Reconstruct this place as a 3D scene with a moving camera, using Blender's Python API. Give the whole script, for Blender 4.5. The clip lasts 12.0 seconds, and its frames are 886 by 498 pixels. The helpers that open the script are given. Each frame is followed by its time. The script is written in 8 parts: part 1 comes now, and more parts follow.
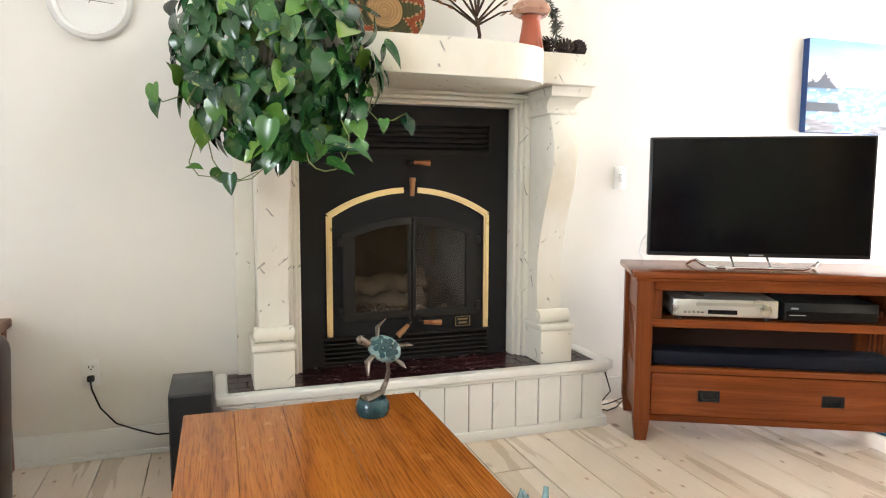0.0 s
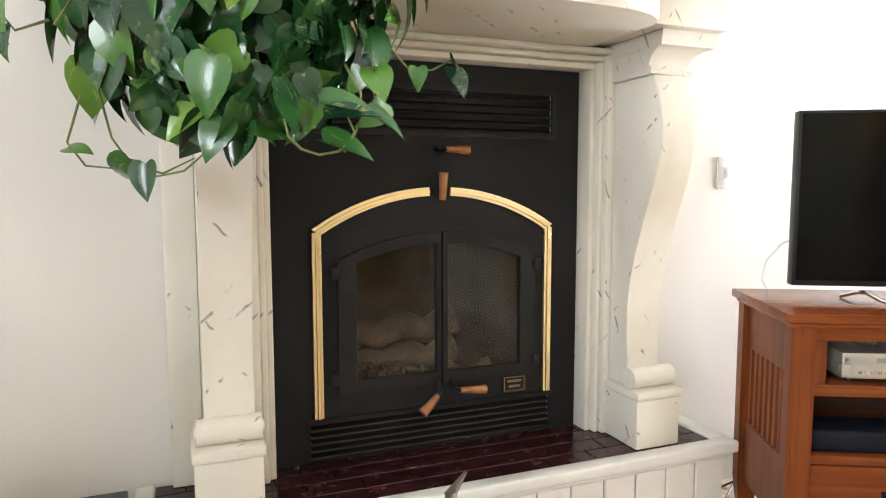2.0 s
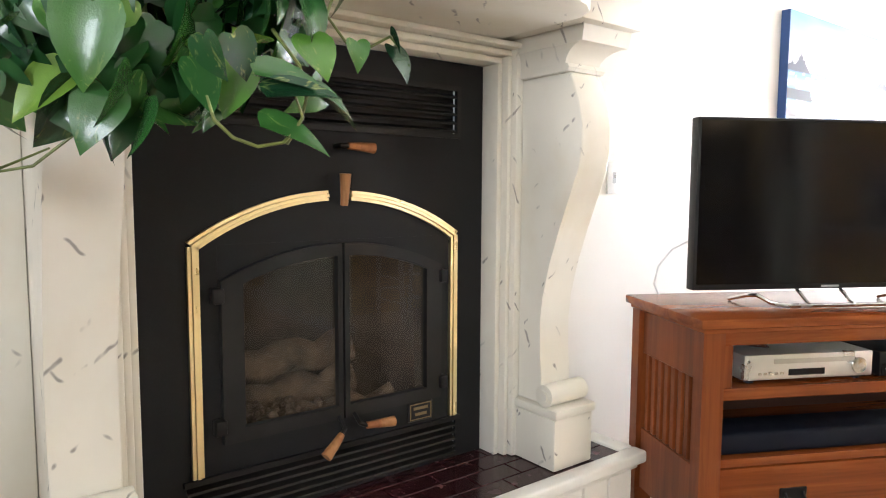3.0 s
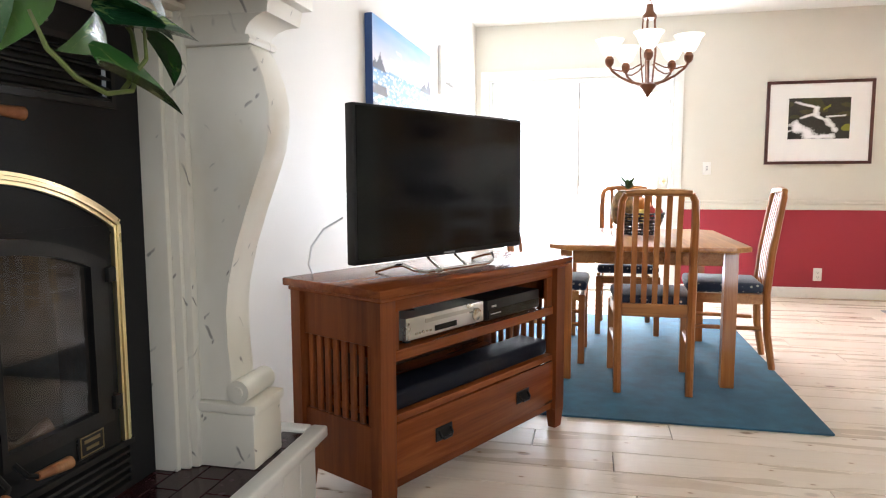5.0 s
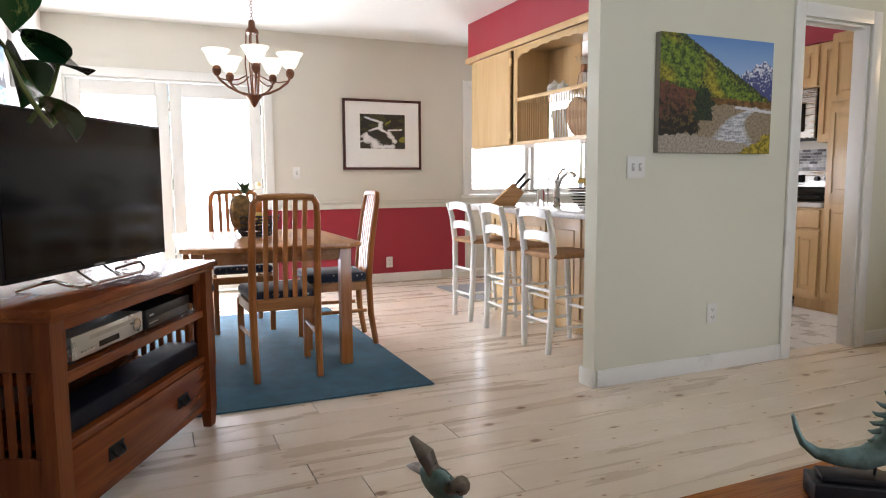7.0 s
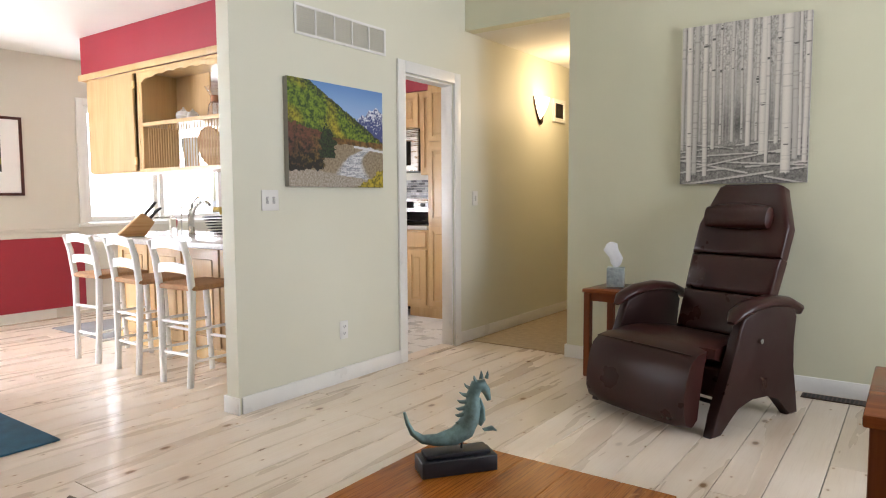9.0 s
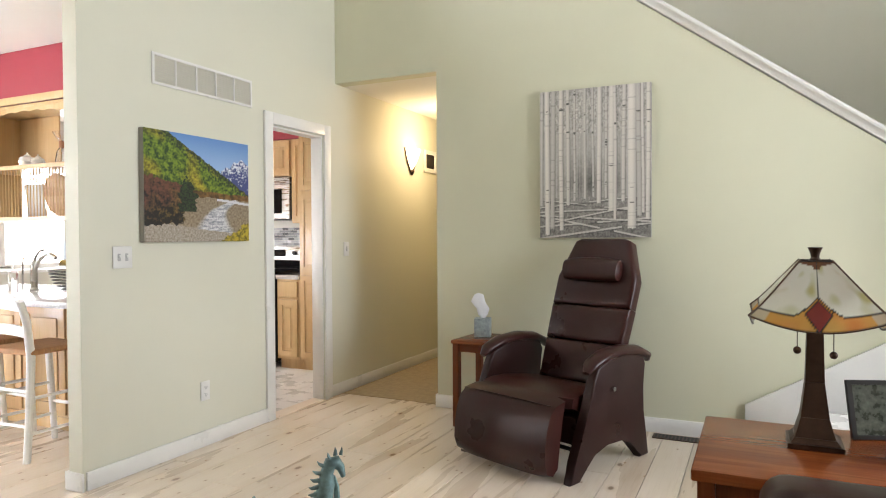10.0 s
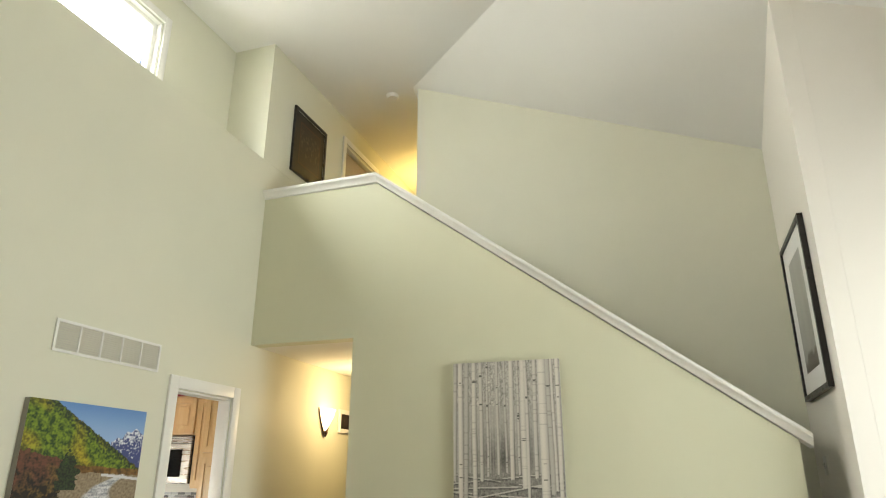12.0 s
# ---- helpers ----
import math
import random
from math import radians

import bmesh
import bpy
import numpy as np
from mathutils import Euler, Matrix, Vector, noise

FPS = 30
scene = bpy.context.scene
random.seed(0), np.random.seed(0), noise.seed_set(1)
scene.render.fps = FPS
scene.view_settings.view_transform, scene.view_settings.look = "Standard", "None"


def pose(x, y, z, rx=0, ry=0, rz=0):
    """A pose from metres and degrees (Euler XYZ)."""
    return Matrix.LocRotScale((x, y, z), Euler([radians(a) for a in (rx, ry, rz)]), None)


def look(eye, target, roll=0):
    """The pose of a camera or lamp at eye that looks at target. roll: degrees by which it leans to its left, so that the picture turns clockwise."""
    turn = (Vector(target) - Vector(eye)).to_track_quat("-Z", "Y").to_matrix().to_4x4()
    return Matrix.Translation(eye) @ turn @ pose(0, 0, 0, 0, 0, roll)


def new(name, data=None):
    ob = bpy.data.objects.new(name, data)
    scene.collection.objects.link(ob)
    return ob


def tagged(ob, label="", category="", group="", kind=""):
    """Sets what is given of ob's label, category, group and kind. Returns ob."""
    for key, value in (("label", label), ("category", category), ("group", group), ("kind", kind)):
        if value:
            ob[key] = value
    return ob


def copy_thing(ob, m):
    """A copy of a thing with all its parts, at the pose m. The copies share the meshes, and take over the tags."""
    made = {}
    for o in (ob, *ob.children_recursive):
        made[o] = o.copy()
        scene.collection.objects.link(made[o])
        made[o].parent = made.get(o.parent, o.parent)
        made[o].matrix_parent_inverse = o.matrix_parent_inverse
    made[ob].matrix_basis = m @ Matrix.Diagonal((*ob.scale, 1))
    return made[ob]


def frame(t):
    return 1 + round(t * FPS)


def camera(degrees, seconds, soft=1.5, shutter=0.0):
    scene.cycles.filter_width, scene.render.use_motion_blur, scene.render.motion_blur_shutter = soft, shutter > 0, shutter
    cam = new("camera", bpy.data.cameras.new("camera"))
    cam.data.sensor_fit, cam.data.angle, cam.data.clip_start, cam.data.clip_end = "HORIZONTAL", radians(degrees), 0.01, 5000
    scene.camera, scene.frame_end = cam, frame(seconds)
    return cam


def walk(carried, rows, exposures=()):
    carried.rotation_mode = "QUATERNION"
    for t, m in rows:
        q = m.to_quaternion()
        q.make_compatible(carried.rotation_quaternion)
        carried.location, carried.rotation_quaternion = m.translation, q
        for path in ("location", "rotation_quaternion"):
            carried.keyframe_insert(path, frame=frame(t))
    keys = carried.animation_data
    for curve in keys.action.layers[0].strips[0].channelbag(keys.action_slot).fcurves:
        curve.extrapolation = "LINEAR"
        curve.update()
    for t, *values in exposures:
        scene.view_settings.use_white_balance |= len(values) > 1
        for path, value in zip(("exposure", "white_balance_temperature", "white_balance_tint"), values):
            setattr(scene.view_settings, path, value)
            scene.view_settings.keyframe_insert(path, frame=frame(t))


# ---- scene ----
cam = camera(67.4, 12.0, 1.1)
PATH = [
    (0, (0.079, 0.231, 1.117), (0.72, 2.115, 0.923), 0.2),
    (0.5, (0.136, 0.51, 1.119), (0.772, 2.395, 0.911), 0.1),
    (1, (0.163, 0.813, 1.103), (0.784, 2.704, 0.903), 0.0),
    (1.5, (0.178, 1.069, 1.103), (0.807, 2.958, 0.906), -0.0),
    (2, (0.196, 1.278, 1.101), (0.92, 3.133, 0.917), -0.1),
    (2.5, (0.139, 1.471, 1.103), (1.103, 3.215, 0.929), 0.1),
    (2.7, (0.113, 1.543, 1.104), (1.183, 3.224, 0.931), 0.2),
    (4.3, (0.029, 1.816, 1.081), (1.746, 2.821, 0.88), 0.1),
    (4.5, (-0.007, 1.876, 1.077), (1.797, 2.716, 0.877), 0.0),
    (4.7, (-0.043, 1.959, 1.082), (1.833, 2.621, 0.887), -0.4),
    (5, (-0.111, 2.014, 1.079), (1.83, 2.451, 0.873), -0.2),
    (5.5, (-0.19, 2.115, 1.09), (1.795, 2.229, 0.878), -0.1),
    (6, (-0.232, 2.208, 1.089), (1.749, 2.033, 0.877), -0.2),
    (6.5, (-0.279, 2.299, 1.097), (1.645, 1.795, 0.886), -0.1),
    (7, (-0.339, 2.359, 1.104), (1.482, 1.56, 0.896), -0.3),
    (7.2, (-0.339, 2.387, 1.097), (1.436, 1.489, 0.89), -0.6),
    (8.8, (-0.48, 2.478, 1.166), (0.766, 0.922, 1.002), -0.3),
    (9, (-0.479, 2.479, 1.174), (0.682, 0.858, 1.019), -0.3),
    (9.5, (-0.531, 2.462, 1.215), (0.465, 0.732, 1.087), -0.3),
    (10, (-0.549, 2.454, 1.268), (0.306, 0.646, 1.228), -0.3),
    (10.5, (-0.563, 2.45, 1.336), (0.197, 0.605, 1.464), -0.2),
    (11, (-0.591, 2.452, 1.402), (0.112, 0.612, 1.747), -0.1),
    (11.5, (-0.602, 2.466, 1.429), (0.042, 0.65, 1.965), -0.1),
    (12, (-0.638, 2.456, 1.463), (-0.025, 0.671, 2.125), 0.2),
]
EXPO = [(0.0, 1.05, 6400, 10), (2.0, 1.15, 6450, 11), (2.7, 1.1, 6400, 12), (4.4, 0.55, 6250, 11), (5.5, -0.08, 6250, 11), (7.0, -0.42, 6300, 13), (9.0, 0.15, 6350, 13), (10.5, 0.38, 6550, 8), (12.0, 0.1, 7050, 2)]
walk(cam, [(t, look(eye, target, roll)) for t, eye, target, roll in PATH], EXPO)

# ---- world, sun and window light ----
world = bpy.data.worlds.new("sky")
scene.world = world
world.use_nodes = True
wn = world.node_tree.nodes
sky = wn.new("ShaderNodeTexSky")
sky.sky_type, sky.sun_disc = "NISHITA", False
sky.sun_elevation, sky.sun_rotation = radians(58), radians(180)
world.node_tree.links.new(sky.outputs[0], wn["Background"].inputs[0])
wn["Background"].inputs[1].default_value = 0.15
sun = new("sun", bpy.data.lights.new("sun", "SUN"))
sun.data.energy, sun.data.angle, sun.data.color = 3.0, radians(0.6), (1.0, 0.95, 0.88)
sun.matrix_world = look((0, -10, 16), (0, 0, 0))


def window_light(name, eye, target, w, h, power, color=(0.94, 0.95, 1.0), spread=180):
    ob = new(name, bpy.data.lights.new(name, "AREA"))
    ob.data.shape, ob.data.size, ob.data.size_y = "RECTANGLE", w, h
    ob.data.energy, ob.data.color, ob.data.spread = power, color, radians(spread)
    ob.matrix_world = look(eye, target)
    return ob


def bulb(name, at, power, color=(1.0, 0.72, 0.42), r=0.03):
    ob = new(name, bpy.data.lights.new(name, "POINT"))
    ob.data.energy, ob.data.color, ob.data.shadow_soft_size = power, color, r
    ob.location = at
    return ob


window_light("skylight_french_door", (6.66, 2.12, 1.1), (0, 1.6, 0.9), 1.7, 1.95, 235, (0.90, 0.94, 1.0))
window_light("skylight_kitchen_window", (6.66, -1.8, 1.5), (0, -1.8, 1.0), 1.6, 1.2, 60)
# fill added from the west, as if through an assumed, unseen window
window_light("west_fill_light", (-3.34, -0.55, 1.75), (0, -0.55, 1.6), 1.7, 1.8, 64, (0.90, 0.94, 1.0), spread=135)
window_light("skylight_high_window", (3.1, -0.2, 4.62), (0, -0.2, 3.4), 1.6, 0.6, 82)
bulb("hall_bulb", (2.06, -3.22, 2.13), 16, r=0.1)
bulb("upper_hall_bulb", (2.0, -4.9, 4.9), 22, (1.0, 0.66, 0.25), 0.08)

# ---- materials ----


def ramp(nt, fac, stops):
    n = nt.nodes.new("ShaderNodeValToRGB")
    while len(n.color_ramp.elements) < len(stops):
        n.color_ramp.elements.new(0.5)
    for e, (p, c) in zip(n.color_ramp.elements, stops):
        e.position, e.color = p, (*c, 1)
    nt.links.new(fac, n.inputs[0])
    return n.outputs[0]


def noise_tex(nt, vec, scale, detail=4.0, rough=0.55, dist=0.0):
    n = nt.nodes.new("ShaderNodeTexNoise")
    n.inputs["Scale"].default_value, n.inputs["Detail"].default_value = scale, detail
    n.inputs["Roughness"].default_value, n.inputs["Distortion"].default_value = rough, dist
    nt.links.new(vec, n.inputs["Vector"])
    return n.outputs[0]


def mapped(nt, scale=(1, 1, 1), rot=(0, 0, 0), shift=False):
    co = nt.nodes.new("ShaderNodeTexCoord")
    m = nt.nodes.new("ShaderNodeMapping")
    m.inputs["Scale"].default_value, m.inputs["Rotation"].default_value = scale, rot
    nt.links.new(co.outputs["Object"], m.inputs[0])
    if shift:
        info = nt.nodes.new("ShaderNodeObjectInfo")
        v = nt.nodes.new("ShaderNodeVectorMath")
        v.operation = "SCALE"
        v.inputs[0].default_value = (37.0, 61.0, 23.0)
        nt.links.new(info.outputs["Random"], v.inputs["Scale"])
        nt.links.new(v.outputs[0], m.inputs["Location"])
    return m.outputs[0]


def mix(nt, fac, a, b, mode="MIX"):
    n = nt.nodes.new("ShaderNodeMix")
    n.data_type, n.blend_type = "RGBA", mode
    for sock, val in ((n.inputs[0], fac), (n.inputs[6], a), (n.inputs[7], b)):
        if isinstance(val, (int, float)):
            sock.default_value = val
        elif isinstance(val, tuple):
            sock.default_value = (*val, 1)
        else:
            nt.links.new(val, sock)
    return n.outputs[2]


def bump(nt, height, strength, dist, bsdf):
    n = nt.nodes.new("ShaderNodeBump")
    n.inputs["Strength"].default_value, n.inputs["Distance"].default_value = strength, dist
    nt.links.new(height, n.inputs["Height"])
    nt.links.new(n.outputs[0], bsdf.inputs["Normal"])


def blank(name):
    m = bpy.data.materials.new(name)
    m.use_nodes = True
    return m, m.node_tree, m.node_tree.nodes["Principled BSDF"]


def mat(name, col, rough=0.5, metal=0.0, var=0.12, scale=6.0, fine=60.0, bmp=0.05, stretch=(1, 1, 1), coat=0.0, spec=0.5, rvar=0.1):
    """A surface with stains at one scale and grain at another."""
    m, nt, b = blank(name)
    vec = mapped(nt, stretch, shift=True)
    big, small = noise_tex(nt, vec, scale), noise_tex(nt, vec, fine, 3)
    dark, light = tuple(c * (1 - var) for c in col), tuple(min(1, c * (1 + var * 0.6)) for c in col)
    base = ramp(nt, big, [(0.3, dark), (0.7, light)])
    grain = ramp(nt, small, [(0.3, (1 - var * 0.5,) * 3), (0.7, (1, 1, 1))])
    nt.links.new(mix(nt, 1.0, base, grain, "MULTIPLY"), b.inputs["Base Color"])
    r = ramp(nt, big, [(0.3, (max(0, rough - rvar),) * 3), (0.7, (min(1, rough + rvar),) * 3)])
    nt.links.new(r, b.inputs["Roughness"])
    b.inputs["Metallic"].default_value = metal
    b.inputs["Coat Weight"].default_value, b.inputs["Coat Roughness"].default_value = coat, 0.12
    b.inputs["Specular IOR Level"].default_value = spec
    if bmp:
        bump(nt, small, bmp, 0.002, b)
    return m


def wood(name, dark, mid, light, axis=0, rough=0.35, coat=0.0, ring=9.0, bmp=0.08, rnd=0.18, pores=0.55, spec=0.4):
    """Sawn wood: long grain along one axis, flecks, and a tone of its own for each piece."""
    m, nt, b = blank(name)
    st = [9.0, 9.0, 9.0]
    st[axis] = 0.7
    vec = mapped(nt, tuple(st), shift=True)
    st2 = [110.0, 110.0, 110.0]
    st2[axis] = 3.0
    vec2 = mapped(nt, tuple(st2), shift=True)
    warp = noise_tex(nt, vec, ring / 9.0, 5, 0.6, 1.2)
    fine = noise_tex(nt, vec2, 1.0, 3)
    base = ramp(nt, warp, [(0.28, dark), (0.47, mid), (0.56, light), (0.72, mid)])
    lines = ramp(nt, fine, [(0.32, (0.62, 0.58, 0.54)), (0.52, (1, 1, 1))])
    col = mix(nt, pores, base, mix(nt, 1.0, base, lines, "MULTIPLY"))
    info = nt.nodes.new("ShaderNodeObjectInfo")
    tone = ramp(nt, info.outputs["Random"], [(0.0, (1 - rnd, 1 - rnd, 1 - rnd)), (1.0, (1, 1, 1))])
    col = mix(nt, 1.0, col, tone, "MULTIPLY")
    nt.links.new(col, b.inputs["Base Color"])
    b.inputs["Roughness"].default_value = rough
    b.inputs["Specular IOR Level"].default_value = spec
    b.inputs["Coat Weight"].default_value, b.inputs["Coat Roughness"].default_value = coat, 0.1
    if bmp:
        bump(nt, fine, bmp, 0.0015, b)
    return m


def pine_boards(name):
    """Limed pine: soft pale figure, fine pores, scattered brown knots with a halo, a tone of its own for each board."""
    m, nt, b = blank(name)
    vec = mapped(nt, (7.0, 0.8, 7.0), shift=True)
    fig = noise_tex(nt, vec, 1.1, 3, 0.5, 0.3)
    base = ramp(nt, fig, [(0.28, (0.74, 0.61, 0.48)), (0.46, (0.80, 0.69, 0.57)), (0.62, (0.83, 0.73, 0.62)), (0.78, (0.77, 0.65, 0.52))])
    pores = noise_tex(nt, mapped(nt, (150.0, 5.0, 150.0), shift=True), 1.0, 3)
    col = mix(nt, 0.15, base, mix(nt, 1.0, base, ramp(nt, pores, [(0.34, (0.66, 0.60, 0.53)), (0.5, (1, 1, 1))]), "MULTIPLY"))
    wear = ramp(nt, noise_tex(nt, mapped(nt, (1, 1, 1), shift=True), 2.2, 4), [(0.35, (0.95, 0.93, 0.90)), (0.62, (1, 1, 1))])
    col = mix(nt, 1.0, col, wear, "MULTIPLY")
    info = nt.nodes.new("ShaderNodeObjectInfo")
    col = mix(nt, 1.0, col, ramp(nt, info.outputs["Random"], [(0.0, (0.88, 0.86, 0.83)), (0.5, (0.96, 0.95, 0.94)), (1.0, (1, 1, 1))]), "MULTIPLY")
    for sc, r0, r1, tint in ((2.1, 0.035, 0.075, (0.22, 0.12, 0.055)), (4.6, 0.03, 0.06, (0.36, 0.22, 0.12))):
        vor = nt.nodes.new("ShaderNodeTexVoronoi")
        vor.voronoi_dimensions = "2D"
        vor.inputs["Scale"].default_value = sc
        nt.links.new(mapped(nt, (1.9, 1.1, 0.0), shift=True), vor.inputs["Vector"])
        halo = ramp(nt, vor.outputs["Distance"], [(r1, (0.30, 0.30, 0.30)), (r1 * 2.0, (0, 0, 0))])
        sep = nt.nodes.new("ShaderNodeSeparateColor")
        nt.links.new(vor.outputs["Color"], sep.inputs[0])
        some = ramp(nt, sep.outputs[0], [(0.62, (0, 0, 0)), (0.66, (1, 1, 1))])
        col = mix(nt, mix(nt, 1.0, halo, some, "MULTIPLY"), col, (0.58, 0.40, 0.24))
        k = ramp(nt, vor.outputs["Distance"], [(r0, (0.95, 0.95, 0.95)), (r1, (0, 0, 0))])
        col = mix(nt, mix(nt, 1.0, k, some, "MULTIPLY"), col, tint)
    nt.links.new(col, b.inputs["Base Color"])
    nt.links.new(ramp(nt, fig, [(0.3, (0.24, 0.24, 0.24)), (0.7, (0.36, 0.36, 0.36))]), b.inputs["Roughness"])
    b.inputs["Coat Weight"].default_value, b.inputs["Coat Roughness"].default_value = 0.25, 0.16
    bump(nt, pores, 0.04, 0.0012, b)
    return m


def oak_top(name):
    """Quarter-sawn varnished oak: long pores, cathedral figure and pale ray flecks; boards differ little."""
    m, nt, b = blank(name)
    vec = mapped(nt, (10.0, 0.9, 10.0), shift=True)
    fig = noise_tex(nt, vec, 0.9, 3, 0.5, 1.6)
    base = ramp(nt, fig, [(0.28, (0.27, 0.075, 0.009)), (0.45, (0.35, 0.105, 0.013)), (0.60, (0.42, 0.140, 0.020)), (0.76, (0.34, 0.100, 0.012))])
    wv = nt.nodes.new("ShaderNodeTexWave")
    wv.wave_type, wv.bands_direction = "BANDS", "X"
    wv.inputs["Scale"].default_value, wv.inputs["Distortion"].default_value = 4.5, 5.0
    wv.inputs["Detail"].default_value, wv.inputs["Detail Scale"].default_value = 2.0, 0.8
    nt.links.new(mapped(nt, (6.0, 0.55, 6.0), shift=True), wv.inputs["Vector"])
    lines = ramp(nt, wv.outputs[0], [(0.0, (0.55, 0.46, 0.40)), (0.16, (1, 1, 1))])
    where = ramp(nt, noise_tex(nt, mapped(nt, (5.0, 0.8, 5.0), shift=True), 1.0, 1), [(0.42, (0, 0, 0)), (0.58, (0.8, 0.8, 0.8))])
    col = mix(nt, where, base, mix(nt, 1.0, base, lines, "MULTIPLY"))
    pores = noise_tex(nt, mapped(nt, (220.0, 9.0, 220.0), shift=True), 1.0, 3)
    col = mix(nt, 0.6, col, mix(nt, 1.0, col, ramp(nt, pores, [(0.36, (0.42, 0.34, 0.28)), (0.50, (1, 1, 1))]), "MULTIPLY"))
    ray = ramp(nt, noise_tex(nt, mapped(nt, (34.0, 16.0, 30.0), (0, 0, 0.5), shift=True), 1.0, 2, 0.5, 1.0), [(0.60, (0, 0, 0)), (0.70, (0.55, 0.55, 0.55))])
    few = ramp(nt, noise_tex(nt, mapped(nt, (4.0, 1.2, 4.0), shift=True), 1.0, 1), [(0.48, (0, 0, 0)), (0.62, (1, 1, 1))])
    col = mix(nt, mix(nt, 1.0, ray, few, "MULTIPLY"), col, (0.55, 0.235, 0.055))
    info = nt.nodes.new("ShaderNodeObjectInfo")
    col = mix(nt, 1.0, col, ramp(nt, info.outputs["Random"], [(0.0, (0.95, 0.94, 0.93)), (1.0, (1, 1, 1))]), "MULTIPLY")
    nt.links.new(col, b.inputs["Base Color"])
    b.inputs["Roughness"].default_value = 0.26
    b.inputs["Specular IOR Level"].default_value = 0.3
    b.inputs["Coat Weight"].default_value, b.inputs["Coat Roughness"].default_value = 0.12, 0.1
    bump(nt, pores, 0.06, 0.001, b)
    return m


def glass(name, tint=(1, 1, 1), rough=0.0):
    m, nt, b = blank(name)
    b.inputs["Base Color"].default_value = (*tint, 1)
    b.inputs["Roughness"].default_value = rough
    b.inputs["Transmission Weight"].default_value = 1.0
    b.inputs["IOR"].default_value = 1.45
    return m


def glow(name, col, strength):
    m, nt, b = blank(name)
    b.inputs["Base Color"].default_value = (*col, 1)
    b.inputs["Emission Color"].default_value = (*col, 1)
    b.inputs["Emission Strength"].default_value = strength
    return m


def print_mat(name, rough=0.6):
    m, nt, b = blank(name)
    a = nt.nodes.new("ShaderNodeVertexColor")
    a.layer_name = "Col"
    vec = mapped(nt, (1, 1, 1))
    weave = noise_tex(nt, vec, 900.0, 2)
    nt.links.new(mix(nt, 0.12, a.outputs[0], mix(nt, 1.0, a.outputs[0], weave, "MULTIPLY")), b.inputs["Base Color"])
    b.inputs["Roughness"].default_value = rough
    bump(nt, weave, 0.1, 0.001, b)
    return m


def faux_marble(name, col, vein):
    """Cream paint clouded with ochre, with sparse short brushed flecks."""
    m, nt, b = blank(name)
    vec = mapped(nt, (1, 1, 0.6), (0.4, 0.5, 0.3))
    cloud = noise_tex(nt, vec, 4.0, 5)
    base = ramp(nt, cloud, [(0.3, (col[0] * 0.93, col[1] * 0.90, col[2] * 0.84)), (0.5, col), (0.75, tuple(min(1, c * 1.05) for c in col))])
    total = None
    for tilt, seed in ((0.45, 0.0), (-0.6, 4.7)):
        turn = mapped(nt, (1, 1, 1), (0, 0, 0.7854))
        for scale, rot in (((1, 1, 1), (0, tilt, 0)), ((26.0, 0.0, 5.0), (-1.5708, 0, 0))):
            mp = nt.nodes.new("ShaderNodeMapping")
            mp.inputs["Scale"].default_value, mp.inputs["Rotation"].default_value = scale, rot
            nt.links.new(turn, mp.inputs[0])
            turn = mp.outputs[0]
        bend = noise_tex(nt, vec, 14.0 + seed, 2)
        warp = nt.nodes.new("ShaderNodeVectorMath")
        warp.operation = "ADD"
        nt.links.new(turn, warp.inputs[0])
        nt.links.new(bend, warp.inputs[1])
        w = nt.nodes.new("ShaderNodeTexVoronoi")
        w.voronoi_dimensions = "2D"
        w.inputs["Scale"].default_value = 0.8
        nt.links.new(warp.outputs[0], w.inputs["Vector"])
        dash = ramp(nt, w.outputs["Distance"], [(0.028, (1, 1, 1)), (0.075, (0, 0, 0))])
        gate = ramp(nt, noise_tex(nt, vec, 7.0 + seed, 2), [(0.46, (0, 0, 0)), (0.58, (0.85, 0.85, 0.85))])
        f = mix(nt, 1.0, dash, gate, "MULTIPLY")
        total = f if total is None else mix(nt, 1.0, total, f, "LIGHTEN")
    nt.links.new(mix(nt, total, base, vein), b.inputs["Base Color"])
    b.inputs["Roughness"].default_value = 0.42
    bump(nt, cloud, 0.06, 0.003, b)
    return m


def dotted_cloth(name, col, dot):
    m, nt, b = blank(name)
    vec = mapped(nt, (1, 1, 1), shift=False)
    v = nt.nodes.new("ShaderNodeTexVoronoi")
    v.inputs["Scale"].default_value = 26.0
    v.inputs["Randomness"].default_value = 0.35
    nt.links.new(vec, v.inputs["Vector"])
    f = ramp(nt, v.outputs["Distance"], [(0.14, (1, 1, 1)), (0.2, (0, 0, 0))])
    fine = noise_tex(nt, vec, 300.0, 2)
    base = ramp(nt, fine, [(0.3, tuple(c * 0.7 for c in col)), (0.7, tuple(c * 1.3 for c in col))])
    nt.links.new(mix(nt, f, base, dot), b.inputs["Base Color"])
    b.inputs["Roughness"].default_value = 0.9
    b.inputs["Sheen Weight"].default_value = 0.3
    bump(nt, fine, 0.3, 0.002, b)
    return m


